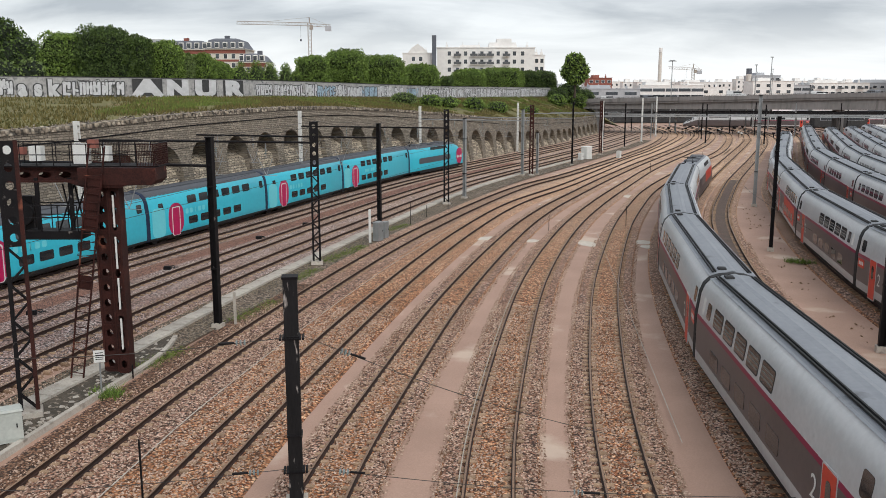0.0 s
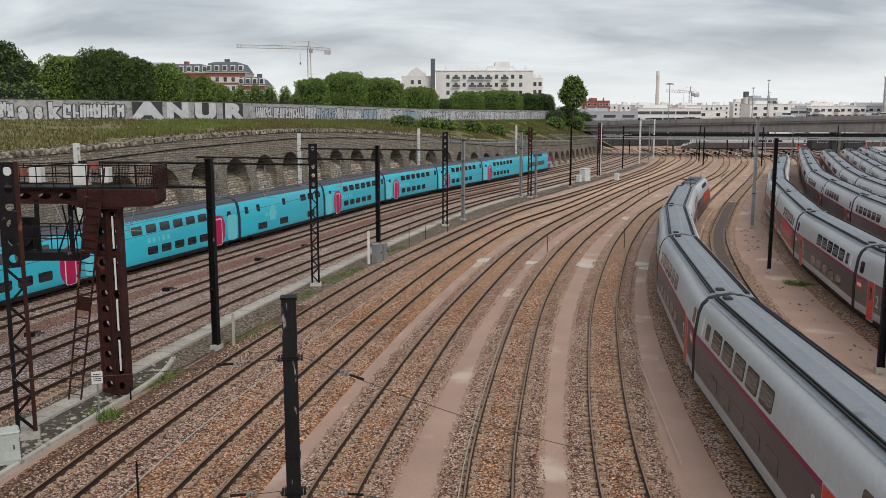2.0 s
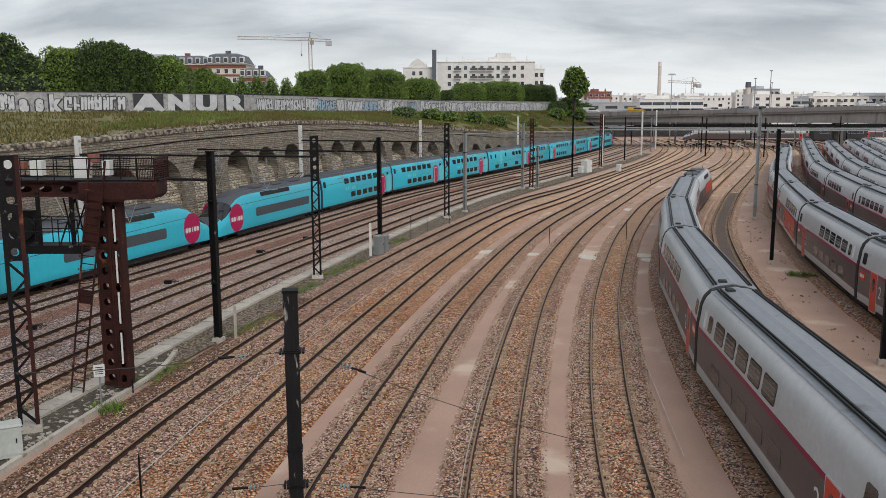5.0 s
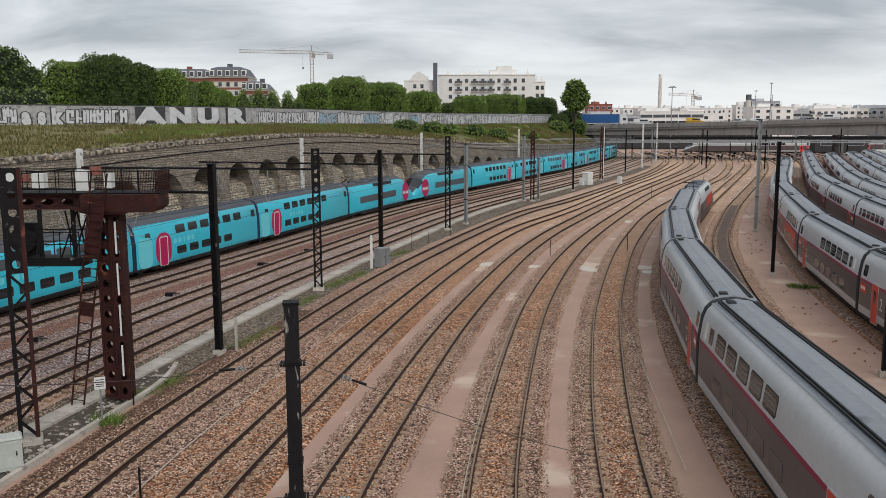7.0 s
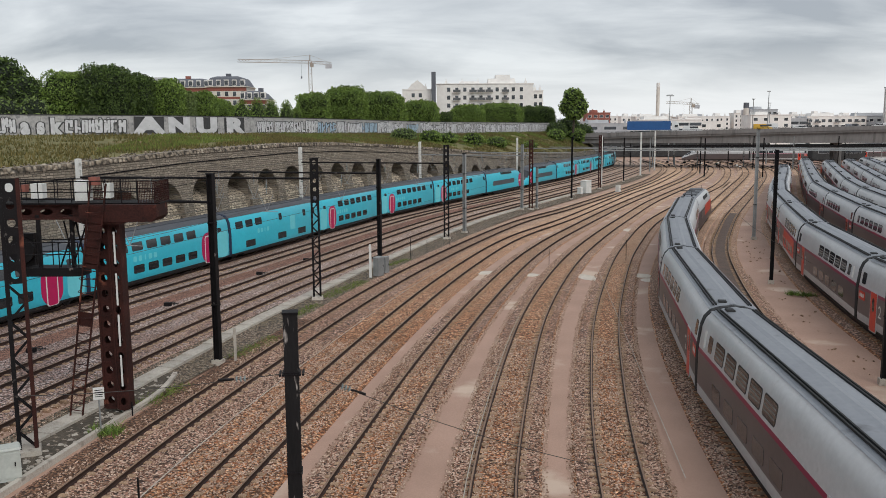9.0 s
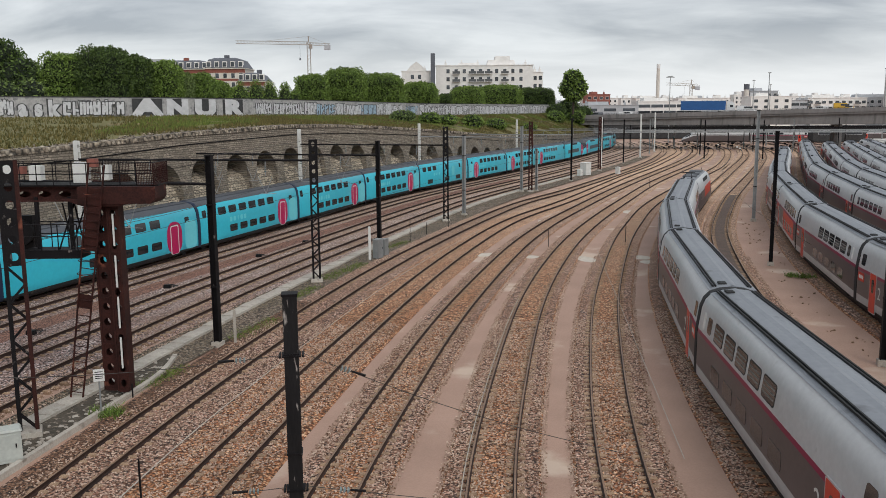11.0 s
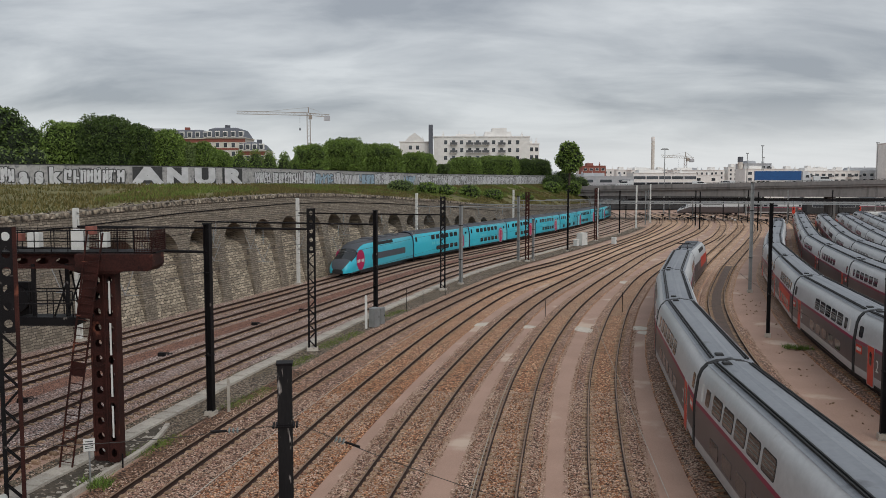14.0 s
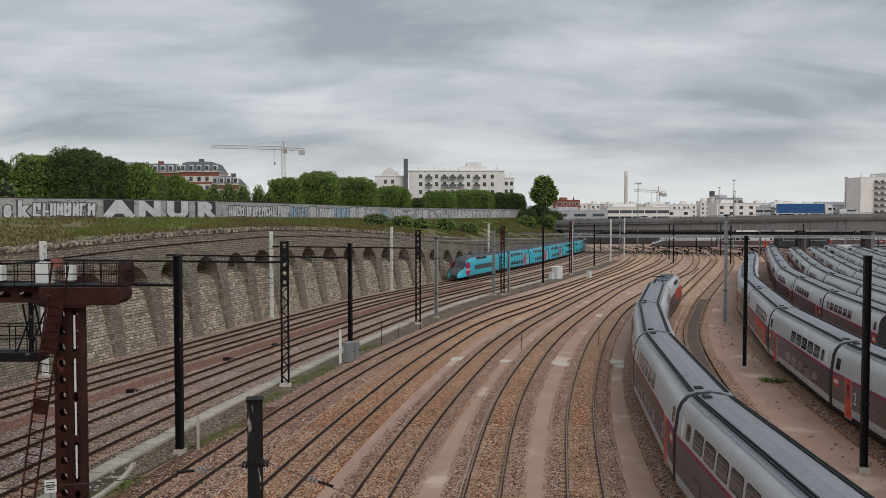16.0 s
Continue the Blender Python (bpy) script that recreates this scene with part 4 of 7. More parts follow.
M_LEAF = leaf_material("hedge leaf", (0.032, 0.060, 0.011), (0.240, 0.350, 0.072))
M_LEAF_DARK = leaf_material("dark leaf", (0.016, 0.032, 0.009), (0.115, 0.175, 0.042))
M_LEAF_PALE = leaf_material("pale leaf", (0.08, 0.125, 0.035), (0.20, 0.265, 0.085))
# near-black green that paints the shade inside crowns
M_CORE_SHADE = material("shaded inner foliage", (0.016, 0.026, 0.010), (0.009, 0.015, 0.007), scale=0.8, fine=5, rough=0.95, bump=0.5)
M_GRASS = leaf_material("grass blades", (0.052, 0.060, 0.016), (0.205, 0.160, 0.060), 0.8)
M_GRASS_GREEN = leaf_material("green grass blades", (0.070, 0.110, 0.020), (0.205, 0.245, 0.060), 0.8)
M_BANK = material("grassy soil", (0.19, 0.17, 0.06), (0.11, 0.105, 0.036), scale=5, fine=3, rough=0.95, bump=0.6, bump_size=0.1, spots=(0.25, 0.19, 0.10), spot_size=6, spot_edge=0.58)
M_BARK = material("bark", (0.085, 0.066, 0.05), (0.05, 0.038, 0.03), scale=0.4, fine=10, rough=0.95, bump=0.7, stretch=(1, 1, 0.3))


def quads(centres, size, rng, up=0.0):
    """Leaf quads at the given places, turned at random."""
    n = len(centres)
    a = rng.normal(size=(n, 3))
    a /= np.linalg.norm(a, axis=1)[:, None]
    b = np.cross(a, rng.normal(size=(n, 3)))
    b /= np.linalg.norm(b, axis=1)[:, None]
    s = (size * rng.uniform(0.6, 1.3, n))[:, None]
    v = np.stack([centres - a * s * 0.6, centres + b * s * 0.32, centres + a * s * 0.6, centres - b * s * 0.32], 1).reshape(-1, 3)
    return v, np.arange(4 * n).reshape(-1, 4)


def foliage(parent, centre, size, power, count, leaf, mat, seed, rough=0.08, name="crown"):
    """A crown: an uneven heart coloured dark as the shade between leaves, and leaves over it; power 2 is a round one, 6
    a clipped block.
    """
    rng = np.random.default_rng(seed)
    size = np.array(size) / 2

    def reach(d):
        r = (np.abs(d / size) ** power).sum(1) ** (-1 / power)
        w = np.array([noise.noise(Vector(q * 2.6 + seed * 1.7)) + 0.6 * noise.noise(Vector(q * 7 + seed)) for q in d])
        return r * (1 + rough * w)
    d = rng.normal(size=(count, 3)) * size
    d /= np.linalg.norm(d, axis=1)[:, None]
    r = reach(d) * rng.uniform(0.80, 1.04, count)
    v, f = quads(np.array(centre) + d * r[:, None], leaf, rng)
    arrays(name, v, f, mat, parent)
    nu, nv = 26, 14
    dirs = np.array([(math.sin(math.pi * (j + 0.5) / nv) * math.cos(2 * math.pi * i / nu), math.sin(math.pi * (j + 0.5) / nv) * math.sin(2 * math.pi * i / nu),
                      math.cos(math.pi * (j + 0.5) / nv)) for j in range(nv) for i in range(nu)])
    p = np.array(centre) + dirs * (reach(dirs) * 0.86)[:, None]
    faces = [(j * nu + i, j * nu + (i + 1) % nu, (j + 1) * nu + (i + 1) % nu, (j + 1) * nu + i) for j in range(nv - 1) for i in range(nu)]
    arrays("shade_core", p, faces, M_CORE_SHADE, parent)


WALL_RUN = Line([(-110, 96), (-82, 104), (-58.2, 115), (-42.7, 124), (-31.3, 137), (-18.5, 158), (-2.8, 190), (38, 265)])
UPPER = 11.0


def wall_base(s):
    return float(np.interp(s, (0, WALL_RUN.near(115), WALL_RUN.near(137), WALL_RUN.near(190), WALL_RUN.length), (11.4, 11.27, 11.1, 10.5, 10.45)))


# grass bank from the retaining wall up to the graffiti wall, and the level ground behind
def bank_point(u, v):
    s = 30 + u * 285
    e = wall_top(s)
    a = T1.at(s, wall_off(e) - 0.85, e + 0.02)
    w = WALL_RUN.length * float(np.interp(u, (0, 0.16, 0.5, 1.0), (0.0, 0.28, 0.62, 1.0)))
    b = WALL_RUN.at(w, 0.25, wall_base(w) - 0.1)
    p = a.lerp(b, v)
    p.z = a.z + (b.z - a.z) * (v ** 0.8)
    k = math.sin(math.pi * v)
    p.z += 0.35 * k * noise.noise(p * 0.12) + 0.15 * k * noise.noise(p * 0.5)
    return p


bank = Shape()
NU, NV = 110, 22
bank.loft([[bank_point(i / NU, j / NV) for j in range(NV + 1)] for i in range(NU + 1)], closed=False)
bank_ob = tagged(part("ground_bank", bank, M_BANK, smooth=True), "grass bank above the retaining wall", "bank", kind="structure")
up = Shape()
up.loft([[WALL_RUN.at(s, 0.2, wall_base(s) - 0.12), WALL_RUN.at(s, -160, 11.0), WALL_RUN.at(s, -600, 11.0)] for s in np.linspace(0, WALL_RUN.length, 24)], closed=False)
tagged(part("ground_upper", up, M_BANK), "level ground behind the graffiti wall", "ground", kind="structure")
end = Shape()
e0, e1 = WALL_RUN.at(WALL_RUN.length, 0.2, 10.4), T1.at(315, -5.2, 4.6)
end.face([e0, e1, (e1.x + 14, e1.y + 30, -0.3), (e0.x + 4, e0.y + 26, 4.0)])
end.face([e0, (e0.x + 4, e0.y + 26, 4.0), (-180, 560, 4.0), (-180, 560, 11.0)])
tagged(part("ground_slope", end, M_BANK), "overgrown end of the bank by the bridge", "bank", kind="structure")


def grass(count, v0, v1, mat, high, seed, label, u0=0.0, u1=0.95, clump=0.0):
    rng = np.random.default_rng(seed)
    base = []
    while len(base) < count:
        u, v = rng.uniform(u0, u1), rng.uniform(v0, v1)
        p = bank_point(u, v)
        if noise.noise(p * 0.16 + Vector((seed, 0, 0))) < clump:
            continue
        base.append(p)
    base = np.array(base)
    n = len(base)
    a = rng.uniform(0, 2 * math.pi, n)
    h = high * rng.uniform(0.5, 1.3, n)
    side = np.c_[np.cos(a), np.sin(a), np.zeros(n)] * (0.04 + 0.05 * rng.random(n))[:, None]
    tip = base + np.c_[rng.normal(0, 0.12, n), rng.normal(0, 0.12, n), h]
    v = np.stack([base - side, base + side, tip], 1).reshape(-1, 3)
    ob = arrays("grass", v, np.arange(3 * n).reshape(-1, 3), mat)
    tagged(ob, label, "grass", kind="stuff")


grass(60000, 0.0, 1.0, M_GRASS, 0.36, 3, "dry yellow-green grass on the bank", clump=-0.25)
grass(36000, 0.15, 1.0, M_GRASS_GREEN, 0.36, 5, "green grass on the bank", u0=0.2, clump=0.0)

# loose pale stones along the wall's top
rng = np.random.default_rng(8)
st = Shape()
for i in range(700):
    s = rng.uniform(45, 190)
    e = wall_top(s)
    p = T1.at(s, wall_off(e) - rng.uniform(0.2, 2.6), e + 0.12)
    k = rng.uniform(0.08, 0.24)
    st.box(p, (k * 1.4, k, k * 0.6), turn=Euler(rng.uniform(-0.6, 0.6, 3)).to_matrix(), taper=0.75)
tagged(part("loose_stone", st, M_STONE_MIX), "loose stones along the top of the retaining wall", "stones", kind="stuff")


# ---- graffiti wall ----
M_PANEL = material("graffiti ground", (0.44, 0.43, 0.425), (0.27, 0.265, 0.265), scale=1.2, fine=3, rough=0.75, bump=0.15, spots=(0.20, 0.20, 0.21), spot_size=0.8, spot_edge=0.57)
M_BLACK_PAINT = material("black spray paint", (0.025, 0.025, 0.028), (0.05, 0.05, 0.052), scale=0.6, fine=6, rough=0.6, bump=0)
M_CHROME_PAINT = material("silver spray paint", (0.63, 0.63, 0.65), (0.47, 0.475, 0.49), scale=0.5, fine=5, rough=0.5, bump=0.05)
M_BLUE_PAINT = material("pale blue spray paint", (0.33, 0.45, 0.55), (0.28, 0.38, 0.47), scale=0.5, fine=5, rough=0.6, bump=0)


def on_wall(s, z, out):
    """The pose on the graffiti wall's face: x runs along the wall, y up, z out of it."""
    tx, ty = WALL_RUN.way(s)
    p = WALL_RUN.at(s, out, wall_base(s) + z)
    return Matrix.Translation(p) @ Matrix(((tx, 0, ty, 0), (ty, 0, -tx, 0), (0, 1, 0, 0), (0, 0, 0, 1)))


def graffiti_wall():
    root = tagged(new("graffiti_wall"), "long concrete panel wall covered in black and silver graffiti", "wall", kind="structure")
    n = int(WALL_RUN.length / 4.0)
    for i in range(n):
        a, b = i * WALL_RUN.length / n, (i + 1) * WALL_RUN.length / n - 0.03
        sh = Shape()
        sh.loft([[WALL_RUN.at(s, 0.0, wall_base(s) - 0.5), WALL_RUN.at(s, 0.0, wall_base(s) + 2.55), WALL_RUN.at(s, -0.2, wall_base(s) + 2.55), WALL_RUN.at(s, -0.2, wall_base(s) - 0.5)] for s in (a, (a + b) / 2, b)], caps=True)
        part("panel", sh, M_PANEL, root)
    cap = Shape()
    cap.loft([[WALL_RUN.at(s, 0.06, wall_base(s) + 2.55), WALL_RUN.at(s, 0.06, wall_base(s) + 2.66), WALL_RUN.at(s, -0.26, wall_base(s) + 2.66), WALL_RUN.at(s, -0.26, wall_base(s) + 2.55)] for s in np.arange(0, WALL_RUN.length, 2)])
    part("wall_cap", cap, M_BLACK_PAINT, root, "dark cap")
    rng = random.Random(4)

    def letter(s, w, kind, h=2.3):
        """One big silver letter of a plain pattern on a black ground."""
        back = Shape()
        back.face([(-w / 2 - 0.14, 0.05, 0), (w / 2 + 0.14, 0.05, 0), (w / 2 + 0.14, h + 0.16, 0), (-w / 2 - 0.14, h + 0.16, 0)])
        if kind.isupper():
            part("letter_ground", back, M_BLACK_PAINT, root, m=on_wall(s, 0, 0.012))
        else:
            cu = bpy.data.curves.new("letter_outline", "FONT")
            cu.body, cu.size, cu.align_x, cu.offset = kind, 1.0, "CENTER", 0.11
            cu.materials.append(M_BLACK_PAINT)
            ob = new("letter_outline", cu)
            ob.parent = root
            ob.matrix_basis = on_wall(s, 0.16, 0.014) @ Matrix.Diagonal((w / 0.6, h / 0.76, 1, 1))
        cu = bpy.data.curves.new("letter", "FONT")
        cu.body, cu.size, cu.align_x, cu.offset, cu.extrude = kind, 1.0, "CENTER", 0.075, 0.0
        cu.materials.append(M_CHROME_PAINT)
        ob = new("letter", cu)
        ob.parent = root
        ob.matrix_basis = on_wall(s, 0.16, 0.022) @ Matrix.Diagonal((w / 0.72, h / 0.76, 1, 1))
    s0 = WALL_RUN.near(122.6) + 2.2
    for off, w, ch in ((1.2, 4.1, "A"), (5.8, 3.2, "N"), (10.5, 3.7, "U"), (15.7, 3.7, "R")):
        letter(s0 + off, w, ch)
    s1 = WALL_RUN.near(116.6)
    for off, w, ch in ((-0.8, 1.5, "a"), (1.1, 1.5, "s"), (2.9, 1.6, "k")):
        letter(s1 + off, w, ch, 2.1)

    def bar(sh, x, y, x2, y2, th, z):
        """One stroke of paint with rounded ends."""
        d = Vector((x2 - x, y2 - y, 0))
        n = Vector((-d.y, d.x, 0)).normalized() * th / 2
        e = d.normalized() * th / 2
        a, b = Vector((x, y, z)), Vector((x2, y2, z))
        sh.face([a - n, b - n, b - n * 0.6 + e * 0.8, b + n * 0.6 + e * 0.8, b + n, a + n, a + n * 0.6 - e * 0.8, a - n * 0.6 - e * 0.8])

    def tag(s, w, h, mat, seed):
        """A row of fat upright bars with black outlines and small black marks between them."""
        r = random.Random(seed)
        edge, fill, marks = Shape(), Shape(), Shape()
        x, k = 0.0, 0
        lean = r.uniform(-0.18, 0.18)
        size = r.uniform(0.75, 1.15)
        top = h * r.uniform(0.82, 1.0)
        while x < w:
            step = size * r.uniform(0.75, 1.2)
            strokes = []
            y0, y1 = 0.25 + r.uniform(0, 0.15), top - r.uniform(0.1, 0.3)
            th = size * r.uniform(0.30, 0.42)
            strokes.append((x, y0, x + lean, y1))
            if r.random() < 0.75:
                strokes.append((x + step * 0.55, y0 + r.choice((0, 0, 0.8)), x + step * 0.55 + lean, y1))
            for _ in range(r.randint(1, 2)):
                q = r.uniform(y0, y1)
                strokes.append((x, q, x + step * 0.55, min(max(q + r.uniform(-0.7, 0.7), y0), y1)))
            for i, (ax, ay, bx, by) in enumerate(strokes):
                bar(edge, ax, ay, bx + 0.01, by, th + 0.26, 0.0004 * (k % 9))
                bar(fill, ax, ay, bx + 0.01, by, th, 0.0004 * (k % 9))
                k += 1
            for _ in range(3):
                p, q = x + r.uniform(0, step), r.uniform(0.15, h - 0.1)
                bar(marks, p, q, p + r.uniform(-0.25, 0.25), min(q + r.uniform(0.05, 0.5), h), r.uniform(0.03, 0.08), 0.0004 * (k % 9))
                k += 1
            x += step + th * 0.2
        part("tag_outline", edge, M_BLACK_PAINT, root, m=on_wall(s, 0, 0.016))
        part("tag_fill", fill, mat, root, m=on_wall(s, 0, 0.026))
        part("tag_marks", marks, M_BLACK_PAINT, root, m=on_wall(s, 0, 0.036))
    s, k = WALL_RUN.near(106), 0
    while s < WALL_RUN.length - 4:
        w = rng.uniform(3.0, 6.5)
        mid = s + w / 2
        if not (s1 - 2.2 < mid < s1 + 4.6) and not (s0 - 2.6 < mid < s0 + 18.5):
            tag(s, w - 0.5, 2.35, rng.choice((M_CHROME_PAINT, M_CHROME_PAINT, M_CHROME_PAINT, M_CHROME_PAINT, M_CHROME_PAINT, M_CHROME_PAINT, M_CHROME_PAINT, M_CHROME_PAINT, M_BLUE_PAINT)), k)
        s += w
        k += 3
    tag(s1 + 4.3, s0 - s1 - 7.0, 2.3, M_CHROME_PAINT, 501)
    tag(s1 - 7.5, 5.4, 2.35, M_CHROME_PAINT, 502)


graffiti_wall()


# ---- hedges and trees behind the graffiti wall ----
def hedge(x0, x1, y, top, deep, mat, seed, leaf=0.30, density=62, power=5.0, low=10.6):
    root = tagged(new("clipped_hedge"), "tall clipped green hedge block behind the graffiti wall", "hedge", "clipped hedges")
    w, h = x1 - x0, top - low
    area = 2 * (w * h + deep * h) + w * deep
    foliage(root, ((x0 + x1) / 2, y + deep / 2, low + h / 2), (w, deep, h), power, int(area * density), leaf, mat, seed, 0.15)
    return root


HEDGES = [  # left, right, front, top, depth, leaf, power, distance factor
    (-56.0, -49.0, 121, 19.7, 7, M_LEAF, 5, 1.10), (-50.4, -43.2, 119.5, 20.4, 8, M_LEAF_DARK, 4, 1.10), (-46.2, -42.2, 126, 19.6, 6, M_LEAF_DARK, 4, 1.08), (-45.2, -40.0, 131, 19.1, 8, M_LEAF, 4, 1.06),
    (-44.0, -41.2, 142, 17.9, 6, M_LEAF_PALE, 5, 1.02), (-44.0, -40.2, 150, 18.2, 8, M_LEAF, 4, 1.0), (-44.8, -41.2, 165, 17.4, 8, M_LEAF, 4, 1.0), (-44.2, -40.4, 175, 16.3, 8, M_LEAF, 4, 1.0),
    (-25.9, -20.3, 154, 17.9, 6, M_LEAF, 6, 1.06), (-22.0, -14.2, 160, 19.3, 8, M_LEAF, 3.4, 1.12), (-16.5, -7.2, 161, 18.4, 8, M_LEAF, 3.8, 1.17), (-8.6, -0.9, 185, 17.5, 8, M_LEAF, 4, 1.09),
    (-0.8, 2.3, 200, 15.3, 6, M_LEAF_DARK, 5, 1.06), (2.3, 10.4, 213, 17.3, 8, M_LEAF, 4, 1.06), (9.0, 19.8, 215, 17.6, 8, M_LEAF, 4.5, 1.13), (18.6, 28.5, 220, 16.9, 8, M_LEAF_DARK, 5, 1.17)]
for i, (x0, x1, y, top, deep, mat, power, k) in enumerate(HEDGES):
    hedge(x0 * k, x1 * k, y * k, 11.8 + (top - 11.8) * k, deep, mat, i + 1, power=power)
for i, (x, y, top, w) in enumerate(((-34.9, 152, 16.9, 3.5), (-32.7, 154, 17.3, 3.4), (-30.8, 157, 17.2, 3.5), (-28.6, 160, 17.0, 3.2), (-27.0, 162, 16.0, 2.6))):
    root = tagged(new("cone_yew"), "dark green yew clipped to a pointed cone", "shrub", "clipped yews")
    foliage(root, (x, y, 12.2), (w, w, 2 * (top - 12.2)), 1.9, 3200, 0.24, M_LEAF, 30 + i, 0.02)


def tree(x, y, base, parts, mat, seed, label, leaf=0.5, trunk=0.35, density=16):
    root = tagged(new("tree"), label, "tree")
    top = max(p[2] for p in parts)
    tr = Shape()
    tr.rod((x, y, base), (x + 0.2, y, base + (top - base) * 0.5), trunk, trunk * 0.7, 10)
    tr.rod((x + 0.2, y, base + (top - base) * 0.5), (x + 0.1, y + 0.2, top), trunk * 0.7, trunk * 0.3, 8)
    part("trunk", tr, M_BARK, root)
    lim = Shape()
    for px, py, pz, *_ in parts:
        lim.rod((x + 0.15, y, base + (top - base) * 0.45), (px, py, pz), trunk * 0.35, trunk * 0.1, 6)
    part("limbs", lim, M_BARK, root)
    for i, (px, py, pz, w, h) in enumerate(parts):
        foliage(root, (px, py, pz), (w, w, h), 2.2, int(w * h * density * 2.2), leaf, mat, seed * 20 + i, 0.22)
    return root


tree(-70, 138, 10.8, [(-70, 138, 19, 9, 9), (-74, 139, 17, 9, 8), (-66, 137, 17, 7, 7), (-63.5, 136, 15.5, 5.5, 6), (-79, 141, 18, 9, 9)], M_LEAF_DARK, 41, "broad dark green tree behind the wall")
tree(-60, 121, 10.9, [(-61, 121, 14.3, 4.5, 4), (-58, 121.5, 13.6, 4.0, 3.4), (-64.5, 121, 14.0, 5, 4.5), (-56.4, 121, 14.4, 3.2, 4)], M_LEAF_PALE, 42, "pale green bush behind the wall", leaf=0.38, trunk=0.15)
tree(37.5, 250, 10.2, [(37.3, 250, 20.2, 5.6, 5), (36, 250.4, 17.6, 5, 4.6), (39.3, 249.8, 17.6, 4.6, 5), (37.6, 250, 15.6, 5.6, 3.6), (38.5, 249.5, 20.0, 3.4, 3.6)], M_LEAF, 43, "single round-headed tree by the bridge", leaf=0.6)
for i, (u, v, w, h, mat) in enumerate(((0.46, 0.45, 4.5, 2.2, M_LEAF_PALE), (0.50, 0.38, 4.2, 2.4, M_LEAF), (0.53, 0.35, 4.0, 2.2, M_LEAF), (0.575, 0.3, 4.2, 2.8, M_LEAF), (0.62, 0.22, 4.2, 2.6, M_LEAF),
                                       (0.70, 0.18, 3.4, 1.8, M_LEAF), (0.86, 0.55, 5, 3.4, M_LEAF), (0.90, 0.75, 6, 4.5, M_LEAF_DARK), (0.93, 0.45, 6, 4.2, M_LEAF), (0.965, 0.8, 7, 6.0, M_LEAF_DARK), (0.985, 0.5, 7, 5.5, M_LEAF_DARK))):
    p = bank_point(u, v)
    root = tagged(new("bush"), "wild green bush growing on the grass bank", "bush", "bushes on the bank")
    foliage(root, (p.x, p.y, p.z + h * 0.35), (w, w, h), 2.2, int(w * h * 110), 0.34, mat, 60 + i, 0.25)


# ---- far buildings ----
M_RENDER = material("cream render", (0.66, 0.62, 0.56), (0.56, 0.52, 0.47), scale=4, fine=1.2, rough=0.9, bump=0.1)
M_OFFWHITE = material("white render", (0.80, 0.78, 0.75), (0.70, 0.68, 0.655), scale=5, fine=0.8, rough=0.9, bump=0.05, spots=(0.48, 0.47, 0.45), spot_size=5, spot_edge=0.66)
M_GREY_FACADE = material("grey facade", (0.47, 0.48, 0.50), (0.37, 0.38, 0.40), scale=5, fine=0.8, rough=0.85, bump=0.05)
M_BRICK_RED = material("red brick", (0.30, 0.105, 0.08), (0.22, 0.08, 0.06), scale=2, fine=4, rough=0.9, bump=0.2)
M_SLATE = material("slate roof", (0.125, 0.135, 0.16), (0.09, 0.097, 0.115), scale=2, fine=5, rough=0.6, bump=0.3)
M_PANE = material("window pane", (0.035, 0.042, 0.05), (0.07, 0.08, 0.09), scale=3, fine=0.5, rough=0.1, bump=0, vary=0.5)
M_RAILING = material("balcony railing", (0.10, 0.105, 0.11), rough=0.6, bump=0)
M_BLUE_GLASS = material("blue-grey glazing", (0.12, 0.20, 0.25), (0.20, 0.27, 0.31), scale=3, fine=0.7, rough=0.12, bump=0)


def pane_mesh(w, h, frame_mat):
    """A pane set in a raised frame, in one piece."""
    sh = Shape()
    o = [(-w / 2 - 0.1, -h / 2 - 0.1), (w / 2 + 0.1, -h / 2 - 0.1), (w / 2 + 0.1, h / 2 + 0.1), (-w / 2 - 0.1, h / 2 + 0.1)]
    n = [(-w / 2, -h / 2), (w / 2, -h / 2), (w / 2, h / 2), (-w / 2, h / 2)]
    sh.loft([[(x, 0.05, z) for x, z in o], [(x, -0.1, z) for x, z in o], [(x, -0.1, z) for x, z in n], [(x, -0.02, z) for x, z in n]], slots=lambda i, j: 1)
    sh.f.append((12, 13, 14, 15))
    sh.m.append(0)
    return sh.data("window", [M_PANE, frame_mat])


WIN_TALL = pane_mesh(1.2, 1.5, M_OFFWHITE)
WIN_WIDE = pane_mesh(1.9, 1.4, M_OFFWHITE)
WIN_STRIP = pane_mesh(5.5, 1.3, M_GREY_FACADE)


def walls_of(root, x0, x1, y, z0, z1, deep, mat, name="wall"):
    sh = Shape()
    sh.box(((x0 + x1) / 2, y + deep / 2, (z0 + z1) / 2), (x1 - x0, deep, z1 - z0))
    part(name, sh, mat, root)


